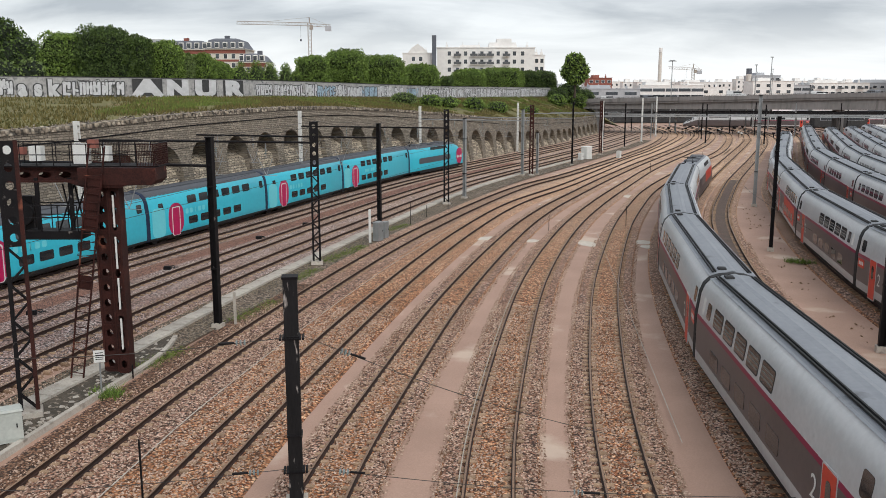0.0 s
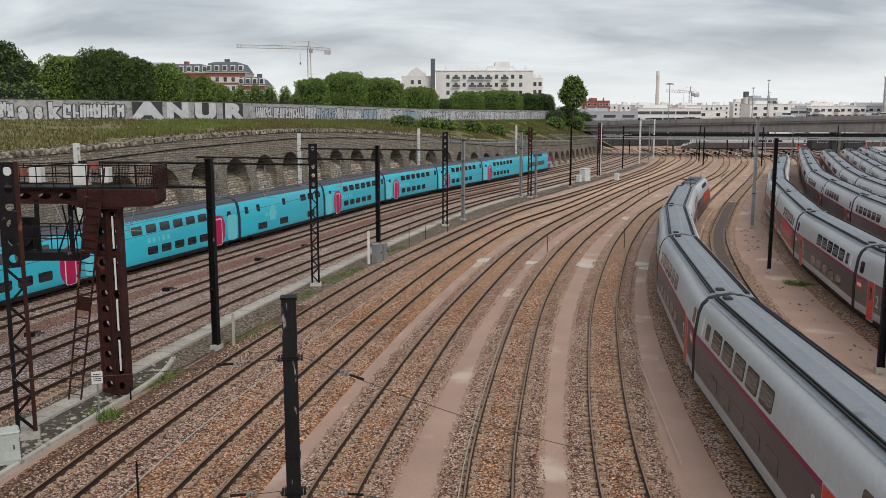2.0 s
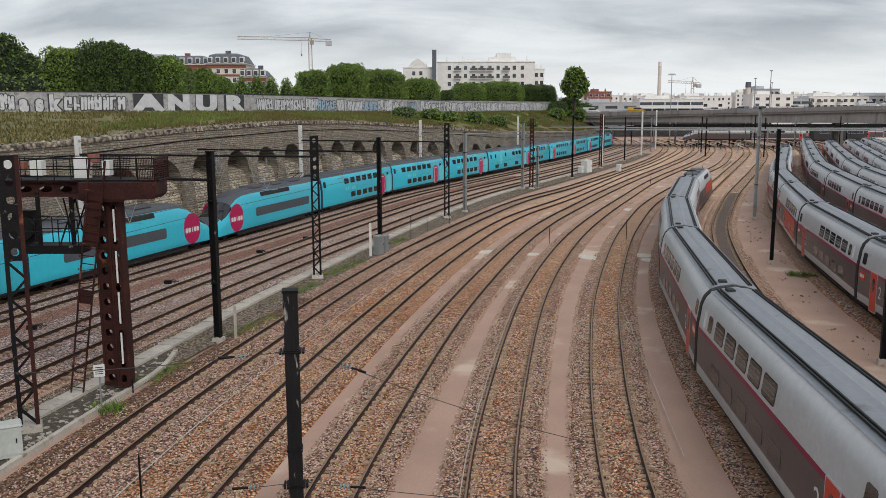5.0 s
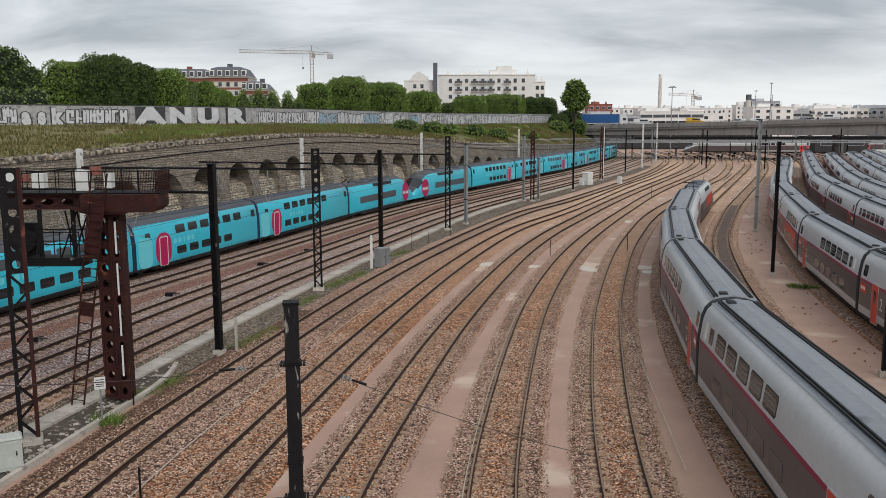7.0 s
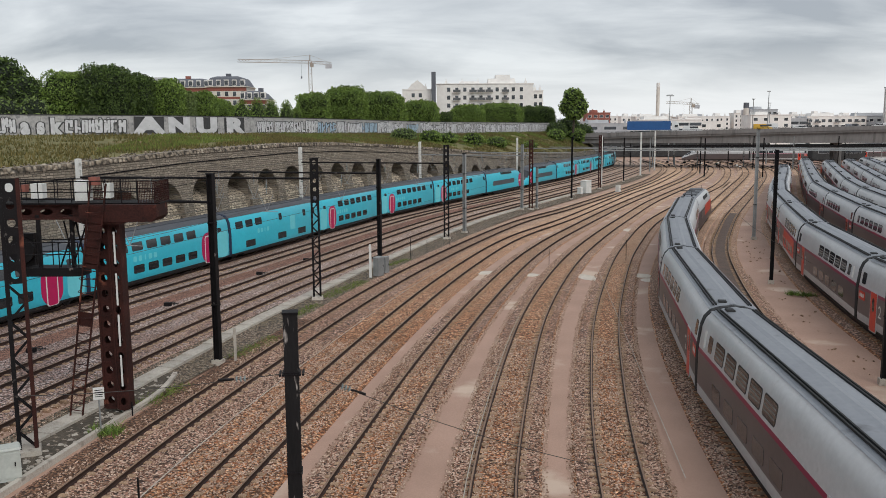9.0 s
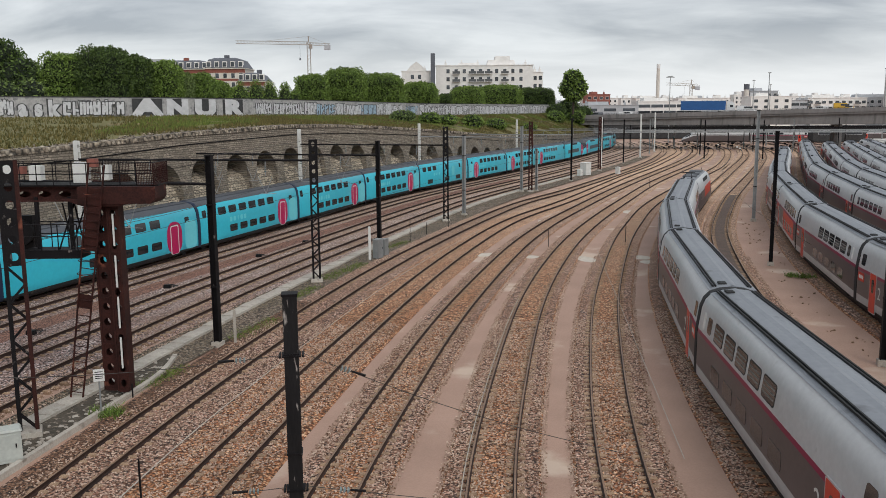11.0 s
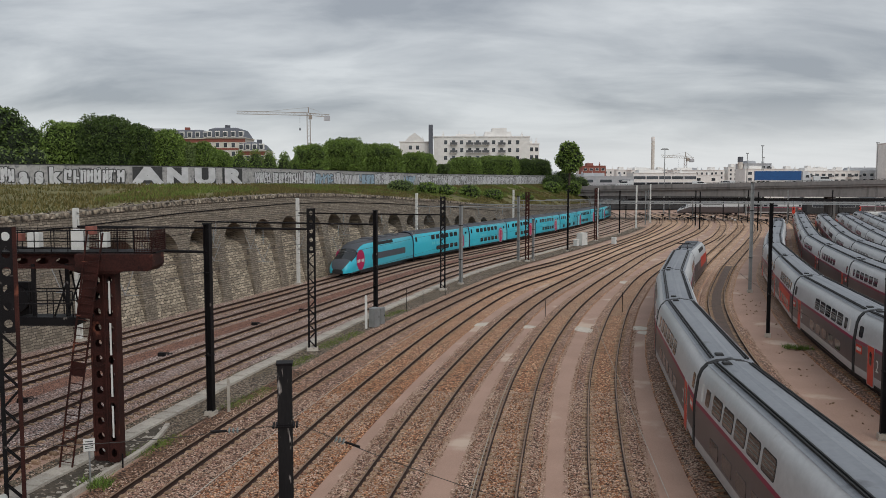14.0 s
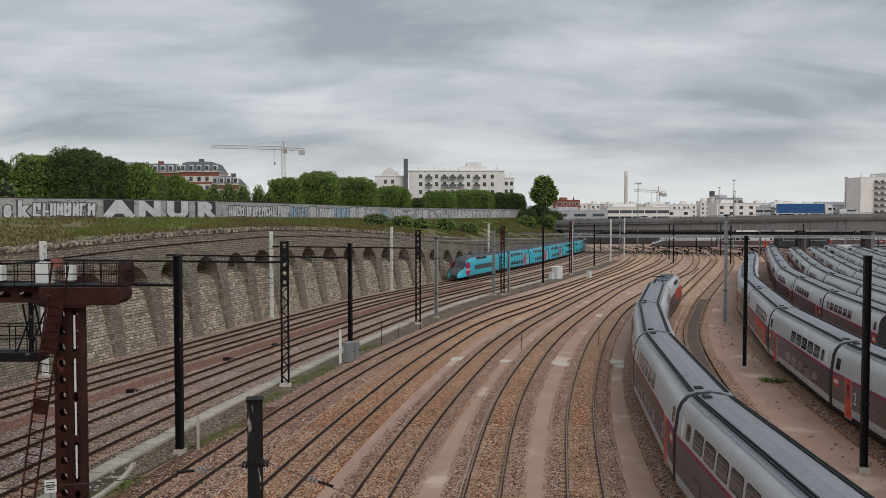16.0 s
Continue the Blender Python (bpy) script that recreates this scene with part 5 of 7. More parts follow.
def mansard():
    root = tagged(new("apartment_building"), "cream building with brick bands and slate mansard roof", "building")

    def wing(x0, x1, y, eave, ridge, cols):
        walls_of(root, x0, x1, y, 4, eave, 14, M_RENDER)
        for z, h in ((eave - 0.75, 1.2), (eave - 3.7, 0.7), (eave - 6.7, 0.7)):
            sh = Shape()
            sh.box(((x0 + x1) / 2, y - 0.03, z), (x1 - x0 + 0.1, 0.12, h))
            part("brick_band", sh, M_BRICK_RED, root)
        sh = Shape()
        sh.box(((x0 + x1) / 2, y + 6.9, eave + 0.1), (x1 - x0 + 0.8, 14.9, 0.25))
        part("cornice", sh, M_RENDER, root)
        k = 1.8
        rf = Shape()
        rf.loft([[(x0, y, eave + 0.2), (x1, y, eave + 0.2), (x1, y + 14, eave + 0.2), (x0, y + 14, eave + 0.2)],
                 [(x0 + 1.0, y + 1.0, ridge - 0.7), (x1 - k, y + 1.0, ridge - 0.7), (x1 - k, y + 13, ridge - 0.7), (x0 + 1.0, y + 13, ridge - 0.7)],
                 [(x0 + 2.4, y + 4.0, ridge), (x1 - k - 2, y + 4.0, ridge), (x1 - k - 2, y + 10, ridge), (x0 + 2.4, y + 10, ridge)]], caps=True)
        part("roof", rf, M_SLATE, root)
        step = (x1 - x0) / cols
        for i in range(cols):
            x = x0 + step * (i + 0.5)
            d = Shape()
            d.box((x, y + 0.75, eave + 1.45), (1.5, 1.7, 2.0))
            dm = part("dormer", d, M_OFFWHITE, root)
            ob = part("pane", WIN_TALL, None, dm)
            ob.matrix_basis = pose(x, y - 0.13, eave + 1.4)
            for row in range(3):
                ob = part("window", WIN_TALL, None, root)
                ob.matrix_basis = pose(x, y - 0.02, eave - 2.3 - row * 3.0)
    wing(-95.5, -79.5, 300, 25.9, 29.2, 6)
    wing(-80.2, -66.7, 298, 26.0, 29.8, 5)
    wing(-67.6, -58.6, 291, 21.4, 24.5, 4)
    for x, z in ((-88, 29.2), (-74, 30.0), (-63, 25)):
        sh = Shape()
        sh.box((x, 304, z), (1.6, 1.2, 1.6))
        part("chimney", sh, M_BRICK_RED if x < -80 else M_SLATE, root)
    sh = Shape()
    sh.box((-97.2, 305, 17), (5, 8, 25))
    part("stair_tower", sh, M_GREY_FACADE, root)


mansard()


def flats(x0, x1, y, z1, deep, cols, rows, mat, label, win, storey=2.95, top_gap=1.2, skip=(), balconies=(), penthouse=None, name="apartment_building", z0=0):
    root = tagged(new(name), label, "building")
    walls_of(root, x0, x1, y, z0, z1, deep, mat)
    rf = Shape()
    rf.box(((x0 + x1) / 2, y + deep / 2, z1 + 0.15), (x1 - x0 + 0.4, deep + 0.4, 0.3))
    part("roof", rf, mat, root)
    step = (x1 - x0) / cols
    for r in range(rows):
        z = z1 - top_gap - 0.8 - r * storey
        for c in range(cols):
            if c in skip:
                continue
            x = x0 + step * (c + 0.5)
            ob = part("window", win, None, root)
            ob.matrix_basis = pose(x, y - 0.02, z)
            if c in balconies:
                b = Shape()
                b.box((x, y - 0.55, z - 1.0), (step * 0.92, 1.1, 0.15), 0)
                b.box((x, y - 1.08, z - 0.5), (step * 0.92, 0.06, 0.9), 1)
                part("balcony", b, [mat, M_RAILING], root)
    if penthouse:
        for a, b, h in penthouse:
            sh = Shape()
            sh.box(((a + b) / 2, y + deep / 2, z1 + h / 2), (b - a, deep * 0.6, h), taper=0.9)
            part("roof_storey", sh, mat, root)
    for i in range(max(2, cols // 2)):
        sh = Shape()
        x = x0 + (x1 - x0) * (i + 0.6) / max(2, cols // 2)
        sh.box((x, y + deep * 0.4, z1 + 0.8), (0.9, 0.7, 1.4))
        sh.rod((x, y + deep * 0.4, z1 + 1.4), (x, y + deep * 0.4, z1 + 2.4), 0.15)
        part("chimney", sh, mat, root)
    return root


r = flats(-15.1, -4.3, 330, 26.0, 12, 4, 5, M_OFFWHITE, "white gabled apartment building", WIN_TALL, skip=(0, 3), z0=4)
gb = Shape()
gb.loft([[(-13.5, yy, 26.0), (-5.5, yy, 26.0), (-7.5, yy, 28.2), (-9.5, yy, 29.6), (-11.5, yy, 28.2)] for yy in (330, 342)], caps=True)
part("gable", gb, M_OFFWHITE, r)
r = flats(-2.2, 34.3, 330, 28.0, 14, 12, 6, M_OFFWHITE, "long white apartment building with balconies", WIN_TALL, skip=(0, 11), balconies=(2, 4, 5, 6, 8), penthouse=((17, 28, 2.2), (20, 26, 3.6), (6, 14, 1.2)), z0=4)
sl = Shape()
sl.box((-3.3, 329, 16), (1.6, 3, 33))
part("flue", sl, M_SLATE, r, "tall dark flue")
flats(34.3, 38.2, 332, 25.4, 10, 2, 5, M_OFFWHITE, "white apartment building wing", WIN_TALL, z0=4)
flats(220.2, 238.7, 420, 29.6, 16, 6, 9, M_OFFWHITE, "tall white residential tower beyond the bridge", WIN_WIDE, balconies=(2, 3, 4), skip=(0, 1))
flats(234.1, 262, 421, 31.8, 16, 8, 10, M_OFFWHITE, "tall white residential slab beyond the bridge", WIN_WIDE, balconies=(1, 3, 5, 7))
CITY = [  # x0, x1, y, top, columns, rows, material, window, label
    (64, 90, 400, 13.2, 3, 2, M_GREY_FACADE, WIN_STRIP, "low grey office building beyond the bridge"),
    (86, 100, 520, 20.0, 4, 3, M_BRICK_RED, WIN_WIDE, "red brick building beyond the bridge"),
    (92, 122, 410, 14.8, 5, 3, M_OFFWHITE, WIN_STRIP, "white office building with window strips"),
    (124, 146, 560, 18.0, 7, 4, M_OFFWHITE, WIN_TALL, "white apartment block beyond the bridge"),
    (146, 172, 540, 17.6, 8, 4, M_OFFWHITE, WIN_TALL, "white stepped apartment block beyond the bridge"),
    (118, 140, 430, 14.0, 3, 2, M_OFFWHITE, WIN_WIDE, "plain white hall beyond the bridge"),
    (152, 172, 430, 17.0, 4, 2, M_OFFWHITE, WIN_WIDE, "white flat-roofed hall beyond the bridge"),
    (176, 192, 500, 21.0, 5, 6, M_GREY_FACADE, WIN_WIDE, "grey apartment block with balconies"),
    (168, 186, 440, 15.2, 3, 2, M_GREY_FACADE, WIN_STRIP, "low grey office building beyond the bridge"),
    (184, 214, 440, 16.2, 9, 3, M_OFFWHITE, WIN_WIDE, "white apartment row with balconies"),
    (212, 250, 450, 16.4, 10, 3, M_GREY_FACADE, WIN_WIDE, "grey apartment row with balconies"),
    (250, 320, 470, 18.5, 12, 3, M_OFFWHITE, WIN_WIDE, "white apartment row with balconies"),
    (56, 84, 470, 14.5, 5, 2, M_GREY_FACADE, WIN_STRIP, "grey industrial hall beyond the bridge"),
    (100, 128, 620, 19.0, 8, 3, M_OFFWHITE, WIN_TALL, "white apartment block beyond the bridge"),
]
for x0, x1, y, top, cols, rows, mat, win, label in CITY:
    flats(x0, x1, y, top, 14, cols, rows, mat, label, win, balconies=tuple(range(1, cols, 3)) if "balcon" in label else (), penthouse=((x0 + 3, x0 + (x1 - x0) * 0.5, 1.8),))

crowd = random.Random(21)
for i in range(26):
    x0, y0 = 92 + i * 6.0 + crowd.uniform(-3, 3), crowd.uniform(590, 700)
    w, top = crowd.uniform(8, 15), crowd.uniform(15.5, 20.5)
    flats(x0 * y0 / 500, x0 * y0 / 500 + w, y0, top, 10, max(2, int(w / 3)), 3, crowd.choice((M_OFFWHITE, M_OFFWHITE, M_GREY_FACADE)), "distant small pale apartment block", WIN_TALL, penthouse=((x0 * y0 / 500 + 2, x0 * y0 / 500 + w * 0.5, 2.2),))

for x, y, top, r0, lab in ((147.8, 600, 41.4, 1.1, "tall pale factory chimney"), (173.9, 500, 25.0, 1.4, "striped pale factory chimney"), (182, 510, 20, 0.5, "slim grey distant flue")):
    root = tagged(new("chimney"), lab, "chimney")
    sh = Shape()
    sh.rod((x, y, 0), (x, y, top), r0 * 1.25, r0, 16)
    part("shaft", sh, M_RENDER, root)
    sh = Shape()
    sh.rod((x, y, top - 3), (x, y, top + 0.02), r0 * 1.12, r0 * 1.1, 16)
    part("top_band", sh, M_SLATE if x < 180 and x > 150 else M_OFFWHITE, root)
for x, y, base, top, wide in ((78.1, 300, 0, 22.2, True), (101.5, 272, 0, 22.3, False), (103.2, 290, 0, 20.5, False), (136.7, 270, 0, 23.2, False), (150, 400, 0, 22, False)):
    root = tagged(new("light_mast"), "tall slim lamp mast by the bridge", "lamp mast", "lamp masts")
    sh = Shape()
    sh.rod((x, y, base), (x, y, top), 0.22, 0.11, 10)
    part("mast", sh, M_STEEL_GREY, root)
    sh = Shape()
    if wide:
        sh.box((x, y, top), (2.6, 0.8, 0.25))
        sh.box((x, y, top + 0.3), (1.8, 0.6, 0.2))
    else:
        sh.box((x, y, top + 0.12), (0.9, 0.4, 0.28))
    part("lamp_head", sh, M_STEEL_GREY, root)


M_CRANE = material("weathered crane paint", (0.40, 0.34, 0.28), (0.27, 0.24, 0.21), scale=3, fine=2, rough=0.7, bump=0)


def tower_crane(x, y, top, back, reach, label):
    root = tagged(new("tower_crane"), label, "crane")

    def lattice(name, a, b, w):
        sh = Shape()
        a, b = Vector(a), Vector(b)
        d = (b - a).normalized()
        n = max(3, int((b - a).length / (w * 1.1)))
        up = Vector((0, 0, 1)) if abs(d.z) < 0.5 else Vector((1, 0, 0))
        side = d.cross(up).normalized()
        corner = [up * w / 2 + side * w / 2, up * w / 2 - side * w / 2, -up * w / 2 - side * w / 2, -up * w / 2 + side * w / 2]
        for c in corner:
            sh.beam(a + c, b + c, 0.16)
        for i in range(n):
            p, q = a.lerp(b, i / n), a.lerp(b, (i + 1) / n)
            for j in range(4):
                sh.beam(p + corner[j], q + corner[(j + 1) % 4], 0.1)
        part(name, sh, M_CRANE, root)
    lattice("tower", (x, y, 0), (x, y, top), 1.8)
    lattice("jib", (x - reach, y, top + 0.3), (x, y, top - 0.6), 1.6)
    lattice("counter_jib", (x, y, top - 0.8), (x + back, y, top - 1.6), 1.4)
    sh = Shape()
    sh.box((x + back - 1.5, y, top - 3), (3.4, 1.6, 2.6))
    part("counterweight", sh, M_GREY_FACADE, root)
    sh = Shape()
    sh.box((x + 1.2, y - 1.2, top - 2.4), (1.8, 1.8, 2.4))
    part("cab", sh, M_CRANE, root)
    sh = Shape()
    sh.beam((x, y, top), (x, y, top + 3.2), 0.5)
    sh.beam((x, y, top + 3.2), (x - reach * 0.6, y, top + 0.8), 0.1)
    sh.beam((x, y, top + 3.2), (x + back * 0.8, y, top - 0.6), 0.1)
    part("apex", sh, M_CRANE, root)
    sh = Shape()
    sh.rod((x - 5, y, top - 1), (x - 5, y, top - 9), 0.06, n=5)
    sh.box((x - 5, y, top - 9.3), (0.8, 0.8, 1.2))
    part("hook", sh, M_SLATE, root)


tower_crane(-75.2, 500, 50.0, 12, 41, "white tower crane with a long lattice jib")
tower_crane(182, 640, 29, 6, 18, "small distant tower crane")


# ---- road bridge ----
BR = Line([(-20, 275.6), (46.6, 258.0), (122.0, 238.0), (220.0, 212.0)])
BR0 = float(np.interp(46.6, BR.c[:, 0], BR.s))


def deck_z(u):
    return float(np.interp(u, (-60, 0, 78, 200), (8.2, 9.2, 11.0, 12.2)))


def road_bridge():
    root = tagged(new("road_bridge"), "grey concrete road bridge over the railway tracks", "bridge", kind="structure")
    us = np.arange(-14, 170, 3.0)
    P = lambda u, off, z: BR.at(BR0 + u, off, z)
    sh = Shape()
    sh.loft([[P(u, -15, deck_z(u) - 0.9), P(u, 0.7, deck_z(u) - 0.9), P(u, 0.7, deck_z(u)), P(u, -15, deck_z(u))] for u in us])
    part("deck", sh, M_BRIDGE, root)
    sh = Shape()
    sh.loft([[P(u, 0.7, deck_z(u) - 0.35), P(u, 0.95, deck_z(u) - 0.35), P(u, 0.95, deck_z(u) + 0.75), P(u, 0.7, deck_z(u) + 0.75)] for u in us])
    part("parapet", sh, M_BRIDGE, root)
    sh = Shape()
    sh.loft([[P(u, -15.3, deck_z(u) - 0.3), P(u, -15, deck_z(u) - 0.3), P(u, -15, deck_z(u) + 0.75), P(u, -15.3, deck_z(u) + 0.75)] for u in us])
    part("far_parapet", sh, M_BRIDGE, root)
    for off in (-0.2, -3.8, -7.4, -11, -14.4):
        sh = Shape()
        sh.loft([[P(u, off - 0.3, 7.0), P(u, off + 0.3, 7.0), P(u, off + 0.3, deck_z(u) - 0.88), P(u, off - 0.3, deck_z(u) - 0.88)] for u in us])
        part("girder", sh, M_BRIDGE, root)
    for u in (-1.0, 66, 84, 92.5, 101, 109.5, 118, 126.5, 135):
        for off in (-1.2, -6.5, -12.5):
            sh = Shape()
            c = P(u, off, 3.35)
            sh.box(c, (1.1, 1.1, 7.35), turn=Matrix.Rotation(-0.26, 3, "Z"))
            part("pier", sh, M_BRIDGE, root)
    lamp = Shape()
    for u in np.arange(-10, 160, 1.5):
        lamp.beam(P(u, 0.82, deck_z(u) + 0.75), P(u, 0.82, deck_z(u) + 1.05), 0.05)
    for h in (1.05, 0.9):
        lamp.loft([[P(u, 0.79, deck_z(u) + h), P(u, 0.85, deck_z(u) + h), P(u, 0.85, deck_z(u) + h + 0.05), P(u, 0.79, deck_z(u) + h + 0.05)] for u in us])
    part("guard_rail", lamp, M_STEEL_DARK, root, "thin dark steel guard rail")


road_bridge()


# ---- vehicles on the bridge ----
M_TARP = material("blue tarpaulin", (0.020, 0.105, 0.30), (0.016, 0.085, 0.25), scale=1.5, fine=3, rough=0.5, bump=0.2, bump_size=0.03)
M_CAR_WHITE = material("white car paint", (0.70, 0.70, 0.70), (0.62, 0.62, 0.62), scale=2, fine=4, rough=0.25, bump=0)
M_CAR_YELLOW = material("yellow car paint", (0.62, 0.36, 0.03), (0.55, 0.32, 0.03), scale=2, fine=4, rough=0.3, bump=0)
M_CAR_GREY = material("grey car paint", (0.25, 0.26, 0.28), rough=0.25, metal=0.4, bump=0)


def wheels(root, xs, r, y):
    for x in xs:
        for s in (-1, 1):
            sh = Shape()
            sh.rod((x, s * (y - 0.12), r), (x, s * (y + 0.12), r), r, n=14)
            w = part("wheel", sh, M_RUBBER, root)
            rim = Shape()
            rim.rod((x, s * (y + 0.10), r), (x, s * (y + 0.14), r), r * 0.55, n=10)
            part("rim", rim, M_STEEL_GREY, w)


def lorry():
    root = tagged(new("lorry"), "articulated lorry with a blue tarpaulin and white cab", "lorry")
    sh = Shape()
    sh.box((-1.6, 0, 2.55), (12.6, 2.5, 2.6))
    part("tarpaulin", sh, M_TARP, root)
    sh = Shape()
    sh.box((-1.6, 0, 3.92), (12.7, 2.52, 0.14))
    sh.box((-1.6, 0, 1.15), (12.7, 2.4, 0.25))
    part("trailer_frame", sh, M_CAR_WHITE, root)
    sh = Shape()
    sh.loft([[(x, y, z) for y, z in ((-1.2, 0.6), (1.2, 0.6), (1.22, 2.4), (1.1, 3.4 + t), (-1.1, 3.4 + t), (-1.22, 2.4))] for x, t in ((5.0, 0.4), (6.3, 0.35), (7.0, -0.3), (7.2, -1.2))], caps=True)
    cab = part("cab", sh, M_CAR_WHITE, root)
    sh = Shape()
    for s in (-1, 1):
        sh.box((6.3, s * 1.2, 2.35), (0.9, 0.08, 0.7))
    sh.box((7.08, 0, 2.35), (0.1, 2.0, 0.8))
    part("cab_window", sh, M_GLASS, cab)
    wheels(root, (6.2, 3.0, -4.2, -5.4, -6.6), 0.5, 1.1)
    return root


def van(length, high, paint, label, name="van"):
    root = tagged(new(name), label, name, "traffic on the bridge")
    h = length / 2
    sh = Shape()
    st = ((-h, 0.45, high * 0.96), (-h + 0.15, 0.35, high), (h * 0.25, 0.35, high), (h * 0.62, 0.35, high * 0.62), (h * 0.95, 0.4, high * 0.52), (h, 0.45, high * 0.4))
    sh.loft([[(x, y, z) for y, z in ((-0.85, lo), (0.85, lo), (0.92, lo + 0.4), (0.9, hi * 0.6 if hi > 1 else hi * 0.8), (0.75, hi), (-0.75, hi), (-0.9, hi * 0.6 if hi > 1 else hi * 0.8), (-0.92, lo + 0.4))] for x, lo, hi in st], caps=True)
    part("body", sh, paint, root, smooth=True)
    for s in (-1, 1):
        sh = Shape()
        sh.box((h * 0.1, s * 0.86, high * 0.76), (length * 0.42, 0.1, high * 0.24))
        part("side_window", sh, M_GLASS, root)
    wheels(root, (-h * 0.62, h * 0.62), 0.32, 0.8)
    return root


def road_pose(u, lane, turn=0):
    s = BR0 + u
    tx, ty = BR.way(s)
    p = BR.at(s, lane, deck_z(u))
    return pose(p.x, p.y, p.z, 0, 0, math.degrees(math.atan2(ty, tx)) + turn)


LORRY = lorry()
YELLOW_VAN = van(5.2, 2.1, M_CAR_YELLOW, "yellow delivery van driving over the bridge")
TRAFFIC = []
for i, (u0, v, lane, paint, ln, hi) in enumerate(((2, 6.0, -3.5, M_CAR_WHITE, 4.4, 1.5), (14, 6.2, -3.5, M_CAR_GREY, 4.3, 1.45), (38, 7.0, -3.5, M_CAR_WHITE, 5.4, 2.2), (60, 7.5, -3.5, M_CAR_WHITE, 4.3, 1.5),
                                                (95, -8, -11, M_CAR_WHITE, 4.3, 1.5), (120, -8, -11, M_CAR_WHITE, 5.4, 2.2), (75, -7, -11, M_CAR_GREY, 4.3, 1.5), (-40, 7.4, -3.5, M_CAR_WHITE, 5.4, 2.2),
                                                (-75, 7.5, -3.5, M_CAR_WHITE, 4.3, 1.5), (150, -8, -11, M_CAR_WHITE, 4.4, 1.5))):
    tall = hi > 2
    car = van(ln, hi, paint, ("white" if paint == M_CAR_WHITE else "grey") + (" delivery van" if tall else " car") + " driving over the bridge", "van" if tall else "car")
    TRAFFIC.append((car, u0, v, lane))


# ---- masts, gantry and wires ----
def face_track(line, p):
    """The turn of a line nearest to a place, in degrees."""
    i = int(np.argmin(np.hypot(line.c[:, 0] - p[0], line.c[:, 1] - p[1])))
    return math.degrees(math.atan2(line.t[i, 1], line.t[i, 0]))


def foot(root, w):
    sh = Shape()
    sh.box((0, 0, -0.18), (w * 0.85, w * 0.85, 0.36), taper=0.92)
    part("concrete_foot", sh, M_CONCRETE, root, "pale concrete footing")


def solid_mast(x, y, high, w, turn, mat, label, lean=0.0):
    """An H-section mast with clamps."""
    root = tagged(new("catenary_mast"), label, "mast", "catenary masts")
    sh = Shape()
    o, t, k = w / 2, w * 0.38, w * 0.07
    prof = [(-o, -o), (o, -o), (o, -t), (k, -t), (k, t), (o, t), (o, o), (-o, o), (-o, t), (-k, t), (-k, -t), (-o, -t)]
    sh.loft([[(a, b, z) for a, b in prof] for z in (-0.1, high)], caps=True)
    part("column", sh, mat, root)
    for z in (high - 0.02, high * 0.74, high * 0.3):
        sh = Shape()
        sh.box((0, 0, z), (w * 1.14, w * 1.14, 0.07))
        part("clamp", sh, M_STEEL_DARK, root)
    foot(root, w * 2.0)
    root.matrix_basis = pose(x, y, 0, 0, lean, turn)
    return root


def holed(sh, o, u, v, w, cell, n, rx, ry, thick=0.03):
    """A steel plate from corner o, w along u and n cells along v, with an oval hole in each cell."""
    o, u, v = Vector(o), Vector(u), Vector(v)
    back = u.cross(v).normalized() * -thick
    for i in range(n):
        c = o + u * (w / 2) + v * (cell * (i + 0.5))
        hole, rim = [], []
        for k in range(12):
            a, b = math.cos(math.tau * (k + 0.5) / 12), math.sin(math.tau * (k + 0.5) / 12)
            s = min(w / 2 / abs(a), cell / 2 / abs(b))
            hole.append(c + u * (a * rx) + v * (b * ry))
            rim.append(c + u * (a * s) + v * (b * s))
        for e in range(4):
            j = (1, 4, 7, 10)[e]
            q = c + u * (w / 2 * (1, -1, -1, 1)[e]) + v * (cell / 2 * (1, 1, -1, -1)[e])
            near = min(range(12), key=lambda k: (rim[k] - q).length)
            rim[near] = q
        for k in range(12):
            m = (k + 1) % 12
            sh.face([hole[k], rim[k], rim[m], hole[m]])
            sh.face([hole[m] + back, rim[m] + back, rim[k] + back, hole[k] + back])
            sh.face([hole[k], hole[m], hole[m] + back, hole[k] + back])


def lattice_mast(x, y, high, w, turn, mat, label, solid_from=0.68):
    root = tagged(new("lattice_mast"), label, "mast", "catenary masts")
    for q in (-1, 1):
        sh = Shape()
        a, b = q * (w / 2 + 0.05), q * (w / 2 - 0.09)
        sh.loft([[(a, -0.12, z), (b, -0.12, z), (b, -0.095, z), (a - q * 0.03, -0.095, z), (a - q * 0.03, 0.095, z), (b, 0.095, z), (b, 0.12, z), (a, 0.12, z)] for z in (-0.1, high)], caps=True)
        part("chord", sh, M_STEEL_RUST if q > 0 and solid_from < 0.65 else mat, root)
    top = high * solid_from
    n = int(top / (w * 1.05))
    for i in range(n):
        z0, z1 = top * i / n, top * (i + 1) / n
        a = 1 if i % 2 else -1
        for e in (-0.09, 0.09):
            sh = Shape()
            sh.beam((-a * w / 2, e, z0), (a * w / 2, e, z1), 0.02, 0.07)
            part("lacing_bar", sh, mat, root)
    k = max(3, int((high - top) / 0.62))
    for e in (-0.105, 0.085):
        sh = Shape()
        holed(sh, (-w / 2, e, top), (1, 0, 0), (0, 0, 1), w, (high - top - 0.02) / k, k, w * 0.24, 0.17, 0.02)
        part("pierced_plate", sh, mat, root)
    foot(root, w + 0.5)
    root.matrix_basis = pose(x, y, 0, 0, 0, turn)
    return root


